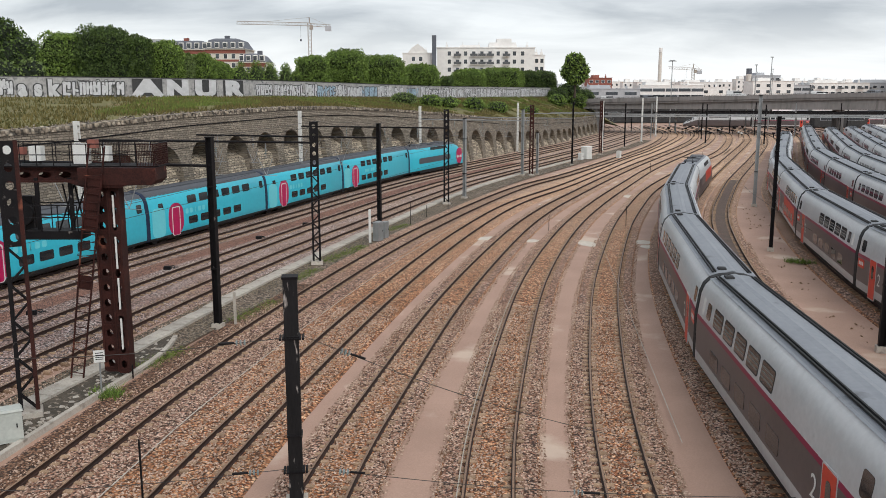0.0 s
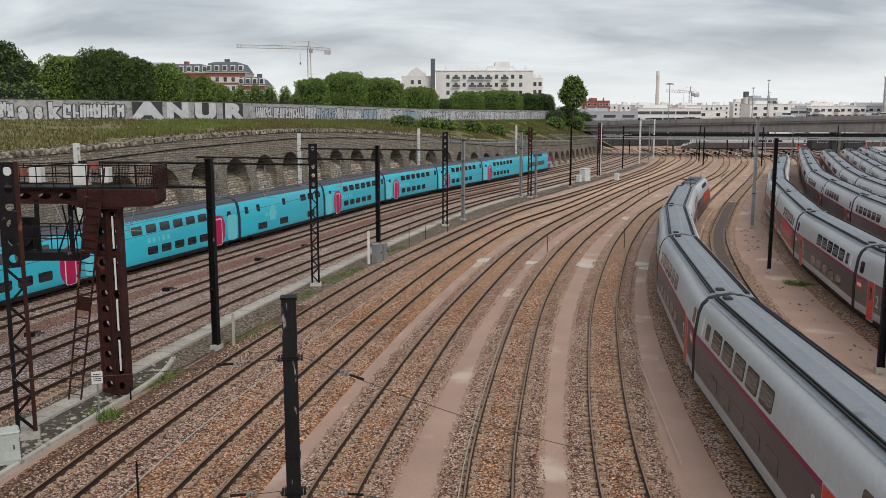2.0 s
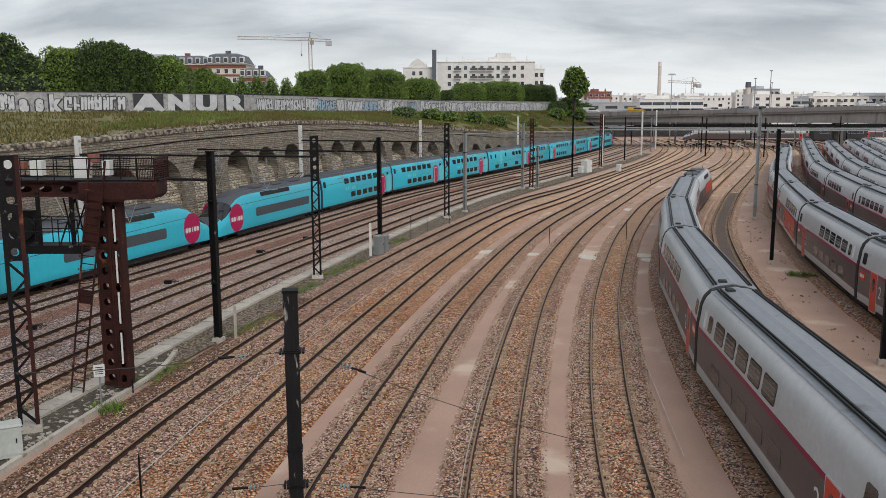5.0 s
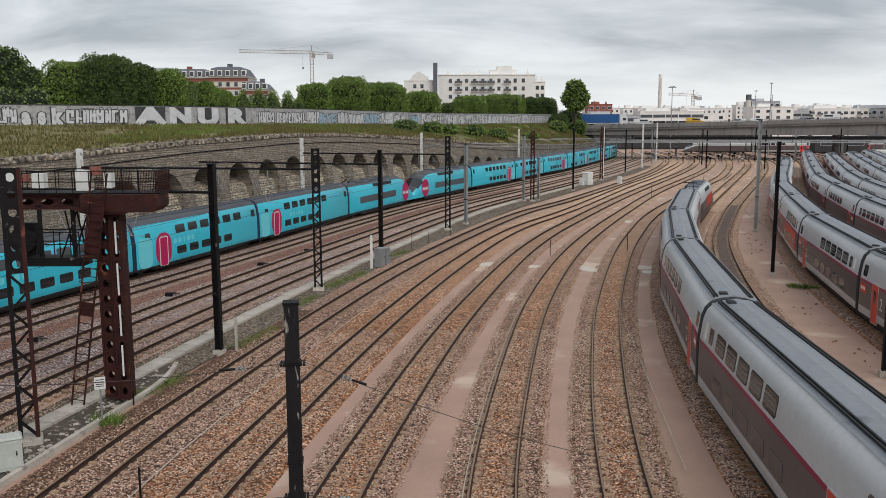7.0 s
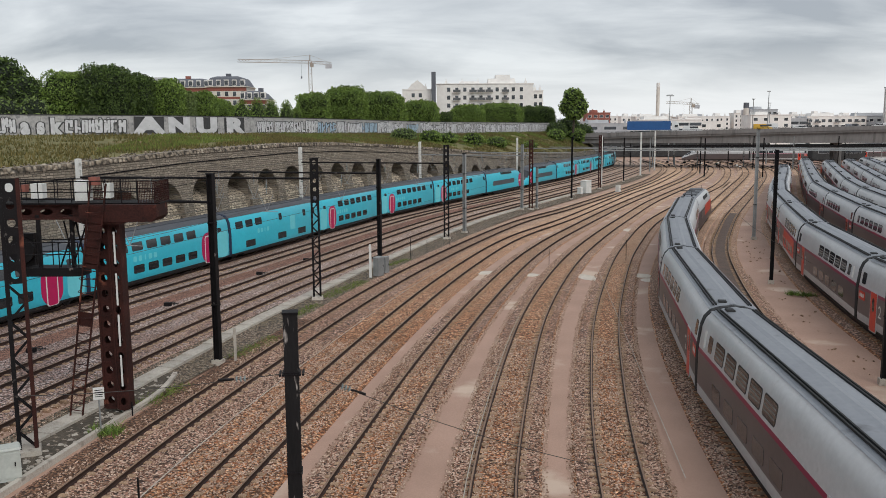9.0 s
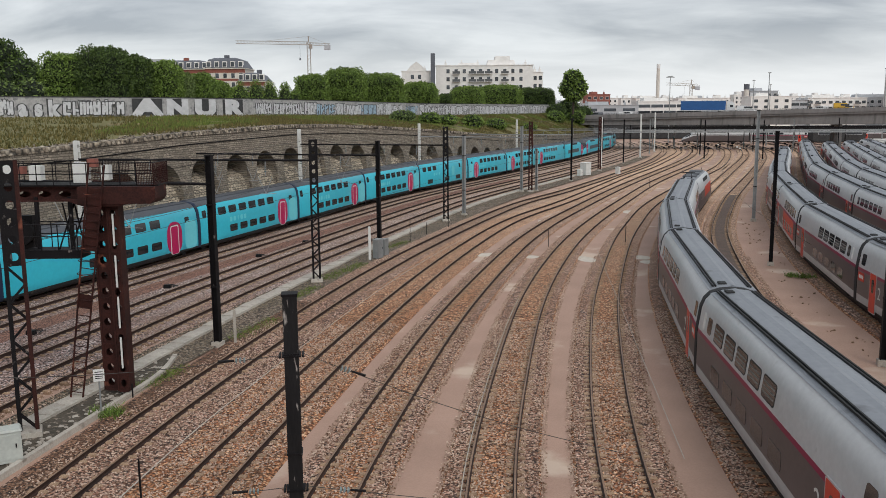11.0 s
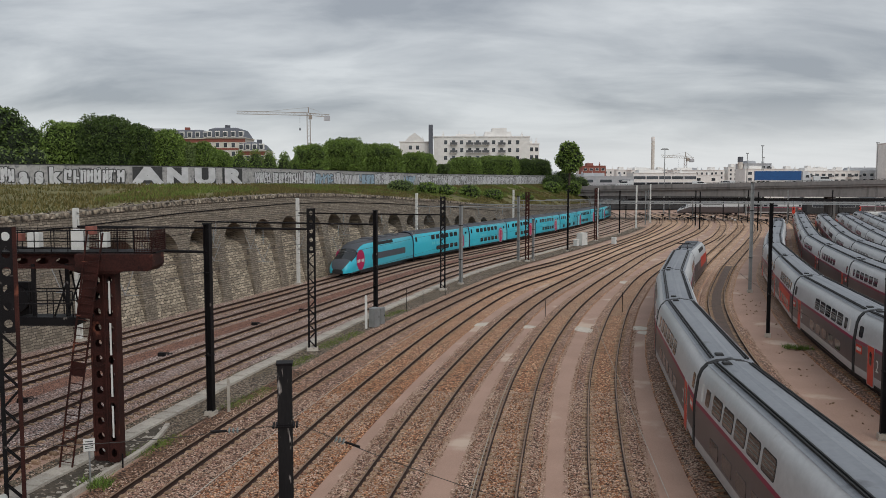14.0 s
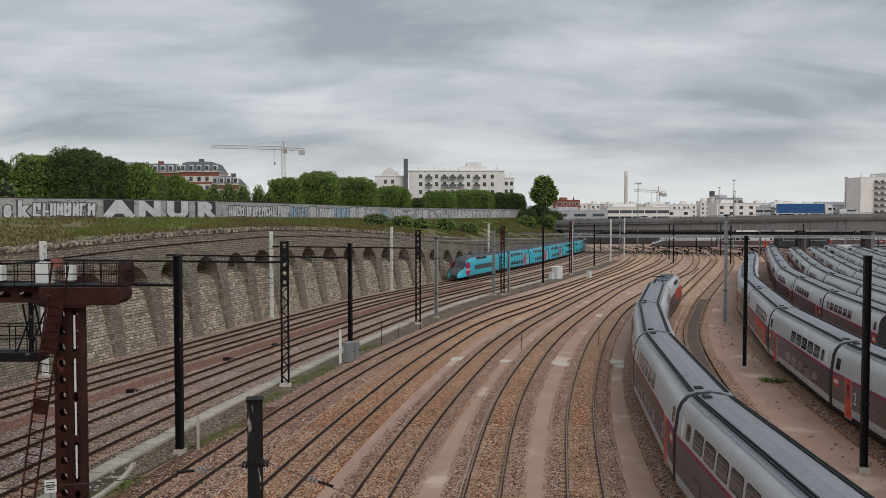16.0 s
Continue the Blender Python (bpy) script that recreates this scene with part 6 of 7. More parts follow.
def pierced_mast(x, y, high, turn, label):
    """A pale concrete mast with a row of holes."""
    root = tagged(new("concrete_mast"), label, "mast", "concrete masts")
    sh = Shape()
    w = 0.38
    for q in (-1, 1):
        sh.box((q * w * 0.38, 0, high / 2), (w * 0.24, 0.3, high))
    n = int(high / 0.75)
    for i in range(n + 1):
        sh.box((0, 0, min(high - 0.13, i * high / n + 0.13)), (w * 0.54, 0.27, 0.30))
    part("column", sh, M_WHITE, root)
    foot(root, 0.9)
    root.matrix_basis = pose(x, y, 0, 0, 0, turn)
    return root


MEDIAN = [  # x, y, kind, height
    (-11.68, 43.41, "solid", 9.6), (-8.96, 60.17, "lattice", 9.8), (-5.45, 73.3, "solid", 9.2), (0.36, 93.46, "lattice", 10.0),
    (12.9, 126.5, "lattice", 10.0), (30.7, 169.17, "lattice", 10.2), (21.6, 144.8, "thin", 10.2), (39.85, 190.5, "thin", 9.4)]
for x, y, kind, high in MEDIAN:
    turn = face_track(T4, (x, y))
    if kind == "solid":
        solid_mast(x, y, high, 0.32, turn, M_STEEL_DARK, "black steel catenary mast on a concrete foot")
    elif kind == "thin":
        solid_mast(x, y, high, 0.26, turn, M_STEEL_DARK, "slim dark steel catenary mast")
    else:
        lattice_mast(x, y, high, 0.50, 8, M_STEEL_RUST if y > 120 else M_STEEL_DARK, "dark riveted lattice catenary mast")
solid_mast(2.46, 98.63, 8.9, 0.34, 60, M_STEEL_GREY, "grey galvanised catenary mast")
solid_mast(11.6, 126.5, 9.4, 0.34, 60, M_STEEL_GREY, "grey galvanised catenary mast")
solid_mast(13.9, 127.5, 6.0, 0.3, 60, M_STEEL_GREY, "short grey galvanised mast")
pierced_mast(48.6, 212.7, 10.4, 60, "pale concrete mast in the station throat")
pierced_mast(58.9, 240.8, 10.6, 60, "pale concrete mast in the station throat")
pierced_mast(33.0, 180.0, 10.0, 60, "pale concrete mast in the station throat")
solid_mast(33.4, 92.0, 11.5, 0.36, 70, M_STEEL_GREY, "tall grey galvanised mast beside the siding")
solid_mast(25.31, 65.61, 10.0, 0.28, 70, M_STEEL_DARK, "slim dark mast on a concrete foot beside the parked trains")
solid_mast(20.7, 39.3, 9.75, 0.30, 75, M_STEEL_DARK, "dark mast on a concrete foot beside the parked trains")
for x, y in ((62, 205), (66, 222), (74, 200), (95, 235), (104, 228), (55, 230), (86, 240), (44, 238), (61, 252), (69, 258), (77, 262), (84, 255), (91, 262), (99, 258), (107, 264), (58, 268), (73, 274), (116, 250)):
    solid_mast(x, y, 9.0, 0.26, 60, M_STEEL_GREY if x % 2 else M_STEEL_DARK, "distant catenary mast in the station throat")

# portals: a beam from each median mast to a pale mast at the wall's foot
for (x, y, kind, high), beam_z in zip(MEDIAN, (8.15, 8.35, 8.0, 8.0, 7.7, 7.6, 7.5, 7.3)):
    s = T1.near(y + (17.5 if y < 50 else 9.8 if y < 65 else 16.2) * T1.way(T1.near(y))[0])
    w = T1.at(s, -2.15)
    if kind != "thin" and y != 73.3:
        pierced_mast(w.x, w.y, 9.7 if y > 50 else 8.5, face_track(T1, (w.x, w.y)), "pale pierced concrete mast at the foot of the wall")
    root = tagged(new("portal_beam"), "horizontal steel beam carrying the overhead line", "beam", "portal beams")
    sh = Shape()
    a, b = Vector((x, y, beam_z)), Vector((w.x, w.y, beam_z))
    sh.rod(a, b, 0.075, n=8)
    part("tube", sh, M_STEEL_GREY if y > 100 else M_STEEL_DARK, root)
    stay = Shape()
    stay.rod(a + Vector((0, 0, 1.1)), a.lerp(b, 0.35), 0.015, n=5)
    stay.rod(b + Vector((0, 0, 1.0)), b.lerp(a, 0.3), 0.015, n=5)
    part("stay", stay, M_WIRE, root)
    for ln in (T1, T2, T3, T4):
        i = int(np.argmin([abs((Vector((c[0], c[1], 0)) - Vector((a.x, a.y, 0))).cross((b - a).normalized()).z) for c in ln.c]))
        p = Vector((ln.c[i][0], ln.c[i][1], beam_z))
        d = (b - a).normalized()
        k = (p - a).dot(d)
        if 0 < k < (b - a).length:
            q = a + d * k
            dr = Shape()
            dr.rod(q, q + Vector((0, 0, -1.1)), 0.03, n=6)
            dr.rod(q + Vector((0, 0, -1.1)) - d * 0.5, q + Vector((0, 0, -2.3)), 0.022, n=6)
            dr.rod(q + Vector((0, 0, -1.1)) + d * 0.6, q + Vector((0, 0, -2.35)), 0.022, n=6)
            dr.rod(q + Vector((0, 0, -2.35)) - d * 0.8, q + Vector((0, 0, -2.35)) + d * 0.4, 0.02, n=6)
            part("drop_bracket", dr, M_STEEL_GREY, root)
            ins = Shape()
            for zz in (-0.45, -0.6, -0.75):
                ins.rod(q + Vector((0, 0, zz)), q + Vector((0, 0, zz - 0.06)), 0.11, 0.06, n=10)
            part("insulator", ins, M_GLASS_BLUE, root)


def wire(pts, r, label, name="overhead_wire", mat=None):
    sh = Shape()
    rings = []
    for i, p in enumerate(pts):
        d = (Vector(pts[min(i + 1, len(pts) - 1)]) - Vector(pts[max(i - 1, 0)])).normalized()
        n = d.cross(Vector((0, 0, 1))).normalized()
        b = n.cross(d)
        rings.append([Vector(p) + n * r * math.cos(t) + b * r * math.sin(t) for t in (0, 2.094, 4.189)])
    sh.loft(rings)
    return tagged(part(name, sh, mat or M_WIRE), label, "wire", "overhead wires")


for ln in (T1, T2, T3, T4):
    wire([ln.at(s, 0, 5.35) for s in np.arange(10, 320, 8.0)], 0.015, "thin contact wire above a track")
    wire([ln.at(s, 0, 6.55 - 0.5 * math.sin(math.pi * ((s - 30) % 33) / 33)) for s in np.arange(10, 320, 4.0)], 0.015, "sagging messenger wire above a track")
for ln in MIDDLE[:1] + [R2]:
    wire([ln.at(s, 0, 5.4) for s in np.arange(60, 300, 8.0)], 0.010, "thin contact wire above a track")
wire([(x, y, z + 0.1) for x, y, z in ((-36, 20, 9.2), (-11.68, 43.41, 9.45), (-8.96, 60.17, 9.7), (-5.45, 73.3, 9.1), (0.36, 93.46, 9.8), (12.9, 126.5, 9.8), (21.6, 144.8, 9.9), (30.7, 169.2, 10.0))], 0.012, "feeder wire along the masts")
for z, e in ((6.4, 7.2), (5.6, 6.9)):
    wire([(30.0 + 10 * i, 222 - 2 * i, z - 0.35 * math.sin(math.pi * i / 10)) for i in range(11)], 0.03, "cross wire over the station throat")
for k, (y0, y1) in enumerate(((205, 190), (222, 206), (236, 226), (247, 238), (256, 248))):
    beam = tagged(new("throat_beam"), "long dark portal beam over the station throat", "beam", "portal beams")
    sh = Shape()
    sh.beam((36 + 6 * k, y0, 6.3), (112 + 4 * k, y1, 6.3), 0.25, 0.3)
    part("beam", sh, M_STEEL_GREY if k < 2 else M_STEEL_DARK, beam)
    for i in range(9):
        sh = Shape()
        p = Vector((36 + 6 * k, y0, 6.3)).lerp(Vector((112 + 4 * k, y1, 6.3)), (i + 0.5) / 9)
        sh.rod(p, p + Vector((0, 0, -1.3)), 0.05, n=6)
        part("drop_bracket", sh, M_STEEL_DARK, beam)

# the near mast with its stays
M_PEEL = material("peeling black paint", (0.016, 0.015, 0.016), (0.008, 0.008, 0.009), scale=0.5, fine=18, rough=0.55, bump=0.3, stretch=(1, 1, 0.22), spots=(0.34, 0.31, 0.29), spot_size=0.14, spot_edge=0.63, specular=0.2)
near = solid_mast(-4.32, 23.79, 6.7, 0.40, 8, M_PEEL, "near black H-section mast with peeling paint and wire stays")
for z in (4.92, 0.9):
    sh = Shape()
    sh.box((0, 0, z), (0.54, 0.5, 0.05))
    part("cross_clamp", sh, M_STEEL_DARK, near)
    for q in (-0.32, 0.32):
        sh = Shape()
        sh.rod((q, -0.24, z), (q, 0.24, z), 0.035, n=8)
        part("bolt", sh, M_STEEL_DARK, near)


def stay_wire(a, b, beads, label):
    a, b = Vector(a), Vector(b)
    root = tagged(new("stay_wire"), label, "wire", "overhead wires")
    sh = Shape()
    pts = [a.lerp(b, i / 12) - Vector((0, 0, 0.25 * math.sin(math.pi * i / 12))) for i in range(13)]
    side = (b - a).cross(Vector((0, 0, 1))).normalized()
    sh.loft([[p + side * 0.011 * math.cos(t) + Vector((0, 0, 0.011 * math.sin(t))) for t in (0, 1.571, 3.142, 4.712)] for p in pts])
    part("cable", sh, M_WIRE, root)
    for t in beads:
        p = a.lerp(b, t) - Vector((0, 0, 0.25 * math.sin(math.pi * t)))
        d = (b - a).normalized()
        sh = Shape()
        for i in range(3):
            q = p + d * 0.11 * i
            sh.rod(q, q + d * 0.05, 0.10, 0.055, n=12)
        part("insulator", sh, M_GLASS_BLUE, root)
        sh = Shape()
        sh.rod(p + d * 0.3, p + d * 0.75, 0.035, n=6)
        part("turnbuckle", sh, M_STEEL_DARK, root)


stay_wire((-4.6, 23.7, 4.92), (-14.2, 21.0, 5.2), (0.10, ), "wire stay with glass insulator from the near mast")
stay_wire((-4.0, 23.9, 4.92), (5.5, 25.5, 1.2), (0.11,), "sloping wire stay with insulator from the near mast")
stay_wire((-4.6, 23.7, 0.95), (-15.5, 21.6, 1.3), (0.07,), "low wire with insulator crossing the tracks")
stay_wire((-4.0, 23.8, 0.95), (10.0, 22.2, 0.8), (0.07, 0.55), "low wire with insulators crossing the tracks")
stay_wire((10.0, 22.2, 0.8), (18.0, 26.0, 4.8), (), "wire rising across the parked train")

# the near gantry of the signals
gantry = tagged(new("signal_gantry"), "rusty steel signal gantry with railed platform", "gantry", kind="structure")


def laced_leg(x, y, high, wx, wy, name, mat, ax=0.10):
    """A leg of two channels, with round holes in the web between them."""
    sh = Shape()
    for q in (-1, 1):
        sh.box((x + q * wx * 0.43, y, high / 2), (wx * 0.14, wy, high))
    n = int(high / 0.62)
    for e in (-0.42, 0.40):
        holed(sh, (x - wx * 0.36, y + wy * e, 0), (1, 0, 0), (0, 0, 1), wx * 0.72, (high - 0.05) / n, n, wx * 0.235, 0.17)
    for i in range(0, n, 3):
        sh.box((x, y - wy * 0.42, i * high / n), (wx * 0.74, 0.06, 0.10))
    return part(name, sh, mat, gantry)


laced_leg(-14.25, 35.9, 8.0, 0.62, 0.5, "leg", M_STEEL_RUST)
laced_leg(-13.65, 35.75, 8.0, 0.52, 0.62, "leg", M_STEEL_RUST)
for i in range(4):
    sh = Shape()
    sh.box((-13.62, 35.40, 1.7 + i * 1.75), (0.07, 0.04, 1.35))
    part("light_strip", sh, M_WHITE, gantry, "pale marker strip on the leg")
sh = Shape()
sh.loft([[(-14.7, yy, 7.95), (-13.2, yy, 7.95), (-12.7, yy, 8.25), (-15.6, yy, 8.25)] for yy in (35.2, 36.5)], caps=True)
for yy in (35.80, 36.9):
    for z in (8.14, 8.70):
        sh.box((-15.95, yy, z), (8.1, 0.16, 0.07))
    holed(sh, (-11.9, yy, 8.16), (0, 0, 1), (-1, 0, 0), 0.52, 0.84, 10, 0.13, 0.27)
sh.loft([[(-11.92, yy, 8.05), (-11.72, yy, 8.25), (-11.72, yy, 8.75), (-14.9, yy, 8.75), (-14.9, yy, 8.05)] for yy in (35.15, 36.6)], caps=True)
part("beam", sh, M_STEEL_RUST, gantry)
sh = Shape()
sh.box((-16.5, 36.3, 8.78), (9.6, 1.5, 0.06))
part("deck_plate", sh, M_STEEL_DARK, gantry)
sh = Shape()
for yy in (35.25, 37.05):
    for x in np.arange(-19.96, -11.7, 0.68):
        sh.rod((x, yy, 8.8), (x, yy, 9.72), 0.022, n=6)
    for z in (9.72, 9.28):
        sh.rod((-20, yy, z), (-11.8, yy, z), 0.024, n=6)
for x in (-11.8,):
    sh.rod((x, 35.25, 9.72), (x, 37.05, 9.72), 0.024, n=6)
part("railing", sh, M_STEEL_DARK, gantry)
sh = Shape()
for x0, x1, yy in ((-12.45, -11.8, 35.22), (-15.0, -13.4, 37.1)):
    for x in np.arange(x0, x1 + 0.01, 0.065):
        sh.beam((x, yy, 8.82), (x, yy, 9.7), 0.016)
    for z in np.arange(8.82, 9.72, 0.088):
        sh.beam((x0, yy + 0.012, z), (x1, yy + 0.012, z), 0.016)
for yy in np.arange(35.25, 37.06, 0.075):
    sh.beam((-11.78, yy, 8.82), (-11.78, yy, 9.7), 0.016)
for z in np.arange(8.82, 9.72, 0.088):
    sh.beam((-11.766, 35.25, z), (-11.766, 37.05, z), 0.016)
part("mesh_panel", sh, M_STEEL_RUST, gantry, "rusty mesh guard panel")
FOOT, HEAD = Vector((-15.48, 34.95, -0.2)), Vector((-13.95, 34.95, 9.7))
ACROSS = Vector((0.25, 0, -0.04))
sh = Shape()
for q in (-1, 1):
    sh.beam(FOOT + ACROSS * q, HEAD + ACROSS * q * 1.25, 0.06)
for i in range(1, 30):
    p = FOOT.lerp(HEAD, i / 30)
    sh.beam(p - ACROSS, p + ACROSS, 0.03)
for i in range(9):
    p = FOOT.lerp(HEAD, 0.44 + i * 0.055)
    for a in range(8):
        t0, t1 = math.pi * a / 8, math.pi * (a + 1) / 8
        sh.beam(p + Vector((0.36 * math.cos(t0), -0.5 * math.sin(t0), 0)), p + Vector((0.36 * math.cos(t1), -0.5 * math.sin(t1), 0)), 0.025)
part("ladder", sh, M_STEEL_RUST, gantry, "rusty caged ladder")
for t0, t1 in ((0.40, 0.455), (0.64, 0.86)):
    sh = Shape()
    p, q = FOOT.lerp(HEAD, t0), FOOT.lerp(HEAD, t1)
    o = Vector((0, 0.06, 0))
    sh.loft([[c - ACROSS * 1.1 + o, c + ACROSS * 1.1 + o, c + ACROSS * 1.1 + o * 1.5, c - ACROSS * 1.1 + o * 1.5] for c in (p, q)], caps=True)
    part("ladder_guard", sh, M_STEEL_RUST, gantry, "rusty guard plate behind the ladder")
# lower hanging platform
sh = Shape()
sh.box((-16.2, 35.8, 5.95), (2.4, 1.0, 0.35))
for x in (-17.3, -16.6, -15.9, -15.1):
    for yy in (35.3, 36.3):
        sh.rod((x, yy, 6.1), (x, yy, 7.2), 0.025, n=6)
for yy in (35.3, 36.3):
    for z in (7.2, 6.7):
        sh.rod((-17.3, yy, z), (-15.1, yy, z), 0.025, n=6)
for x in (-16.9, -15.5):
    sh.beam((x, 35.8, 6.1), (x, 35.8, 8.3), 0.14)
for i in range(4):
    sh.beam((-16.0 + 0.5 * i, 35.6, 6.1), (-15.5 + 0.5 * i, 36.2, 8.0), 0.05)
    sh.beam((-15.4 + 0.5 * i, 35.6, 6.1), (-16.0 + 0.5 * i, 36.2, 8.0), 0.05)
part("lower_platform", sh, M_STEEL_DARK, gantry)
for x, w in ((-18.3, 0.45), (-17.15, 0.5), (-15.25, 0.6), (-14.2, 0.32)):
    sh = Shape()
    sh.box((x, 36.6, 9.25), (w, 0.4, 0.62 if x != -15.25 else 0.85))
    part("signal_back", sh, M_WHITE, gantry, "white signal back box")
for x, z, w in ((-17.72, 9.35, 0.25), (-14.72, 9.66, 0.36)):
    sh = Shape()
    sh.box((x, 36.5, z), (w, 0.35, 0.34))
    part("signal_hood", sh, M_BRICK_RED, gantry, "faded red signal hood")
sh = Shape()
sh.rod((-17.9, 36.2, 6.75), (-17.9, 36.35, 6.75), 0.55, n=20)
sh.box((-17.9, 36.6, 6.7), (0.9, 0.3, 1.5))
part("signal_disc", sh, M_STEEL_DARK, gantry, "round dark signal backplate")
lattice_mast(-15.6, 31.0, 10.1, 0.62, 24, M_STEEL_DARK, "tall dark riveted lattice mast beside the gantry", 0.62)

# ---- the walkway and small things between the tracks ----
slab = Shape()
slab.box((0, 0, -0.18), (1.16, 0.85, 0.2), taper=0.985)
slab = slab.data("slab", M_CONCRETE)
walkway = tagged(new("concrete_walkway"), "worn concrete slab walkway along the main line", "walkway", kind="structure")
for s in np.arange(8, 150, 1.2):
    p = WALK.at(s)
    tx, ty = WALK.way(s)
    ob = new("slab", slab)
    ob.parent = walkway
    ob.matrix_basis = pose(p.x, p.y, random.uniform(-0.025, 0.025), random.uniform(-1, 1), random.uniform(-1, 1), math.degrees(math.atan2(ty, tx)) + random.uniform(-1.2, 1.2))
KERB = Line([(-16.6, 14), (-15.6, 21), (-14.75, 27.5), (-13.9, 33.0), (-13.25, 36.6), (-13.0, 38.6), (-13.05, 40.4), (-13.35, 41.8)], 0.5)
sh = Shape()
sh.loft([[KERB.at(s, -0.11, -0.35), KERB.at(s, 0.12, -0.35), KERB.at(s, 0.11, -0.07), KERB.at(s, -0.10, -0.07)] for s in np.arange(0, KERB.length, 0.6)], caps=True)
tagged(part("kerb", sh, M_CONCRETE), "curved concrete kerb beside the walkway", "kerb", kind="structure")
M_EARTH = material("dark weedy earth", (0.095, 0.076, 0.056), (0.045, 0.038, 0.028), scale=0.8, fine=8, rough=0.95, bump=0.9, bump_size=0.06, spots=(0.27, 0.22, 0.175), spot_size=0.22, spot_edge=0.57)
sh = Shape()
sh.loft([[KERB.at(s, -0.1, -0.192), KERB.at(s, -0.1 - float(np.interp(s, (0, 20, 27, KERB.length), (2.2, 1.7, 1.1, 0.3))), -0.192)] for s in np.arange(0, KERB.length, 0.8)], closed=False)
tagged(part("earth_patch", sh, M_EARTH), "dark earth with weeds beside the gantry", "ground", kind="structure")
rng = np.random.default_rng(31)
sh = Shape()
for i in range(120):
    s = rng.uniform(8, KERB.length - 0.5)
    p = KERB.at(s, -0.2 - abs(rng.normal(0, 0.6)), -0.18)
    k = rng.uniform(0.04, 0.16)
    sh.box(p, (k * 1.6, k, k * 0.6), turn=Euler(rng.uniform(-0.7, 0.7, 3)).to_matrix(), taper=0.7)
tagged(part("rubble", sh, M_CONCRETE), "broken concrete and stones on the dark earth", "rubble", kind="stuff")
M_MEDIAN = stones("median gravel", [(0.272, 0.198, 0.145), (0.340, 0.263, 0.201), (0.177, 0.122, 0.084), (0.408, 0.332, 0.261), (0.136, 0.093, 0.061)], 0.10, big=(0.163, 0.128, 0.075), big_scale=3)
sh = Shape()
sh.loft([[T4.at(s, 1.6, -0.205), T4.at(s, 1.6 + float(np.interp(T4.at(s).y, (0, 40, 60, 90, 130, 180), (4.6, 3.2, 3.4, 3.5, 3.4, 3.2))), -0.205)] for s in np.arange(5, 300, 3.0)], closed=False)
tagged(part("median_strip", sh, M_MEDIAN), "gravel strip between main line and yard", "gravel", kind="structure")


def tufts(spots, label, mat, seed, high=0.35, spread=0.8, count=260):
    rng = np.random.default_rng(seed)
    for x, y, k in spots:
        n = int(count * k)
        base = np.c_[x + rng.normal(0, spread * k * 0.5, n), y + rng.normal(0, spread * k * 0.5, n), np.full(n, -0.22)]
        a = rng.uniform(0, 6.28, n)
        side = np.c_[np.cos(a), np.sin(a), np.zeros(n)] * 0.025
        tip = base + np.c_[rng.normal(0, 0.16, n), rng.normal(0, 0.16, n), high * rng.uniform(0.4, 1.2, n)]
        v = np.stack([base - side, base + side, tip], 1).reshape(-1, 3)
        tagged(arrays("weed_tuft", v, np.arange(3 * n).reshape(-1, 3), mat), label, "weeds", kind="stuff")


tufts([(25.5, 60.6, 1.1), (25.0, 60.9, 0.7), (26.1, 60.3, 0.7), (-13.6, 33.4, 1.0), (-13.2, 33.1, 0.8)], "low green weeds growing in the gravel", M_LEAF, 3, 0.30, 0.6, 170)
tufts([(-13.4 + 0.25 * i, 36.8 + 0.6 * i, 0.9) for i in range(5)] + [(-9.6 + 0.25 * i, 55.0 + 0.9 * i, 0.9) for i in range(4)] + [(-8.4 + 0.32 * i, 61.2 + 0.95 * i, 1.0) for i in range(7)]
      + [(-11.0 + 0.3 * i, 45.0 + 0.9 * i, 0.9) for i in range(5)] + [(-4.6 + 0.35 * i, 75.5 + 0.9 * i, 0.9) for i in range(4)], "yellow-green weeds beside the walkway", M_GRASS_GREEN, 4, 0.16, 0.7, 110)


def marker_post(x, y, high, mat, label, w=0.14):
    root = tagged(new("marker_post"), label, "post", "trackside posts")
    sh = Shape()
    sh.box((x, y, high / 2 - 0.1), (w, w, high + 0.2), taper=0.95)
    part("post", sh, mat, root)
    sh = Shape()
    sh.box((x, y, high + 0.03), (w * 0.7, w * 0.7, 0.06))
    part("cap", sh, mat, root)
    return root


marker_post(-5.92, 69.0, 2.45, M_WHITE, "white trackside marker post", 0.2)
marker_post(-10.9, 43.9, 1.5, M_CONCRETE, "short grey trackside post", 0.13)
for x, y, h in ((-3.0, 78.5, 1.8), (0.6, 88.4, 1.2), (-1.6, 83.5, 0.9), (-11.9, 44.6, 1.0), (-13.2, 35.2, 0.35), (-9.8, 52.5, 0.6), (9.3, 75.0, 1.2), (16.6, 77.5, 1.6), (-8.65, 23.2, 2.0), (31.5, 131.0, 1.8), (45.0, 150.0, 1.6)):
    marker_post(x, y, h, M_STEEL_DARK, "thin dark trackside rod", 0.05)


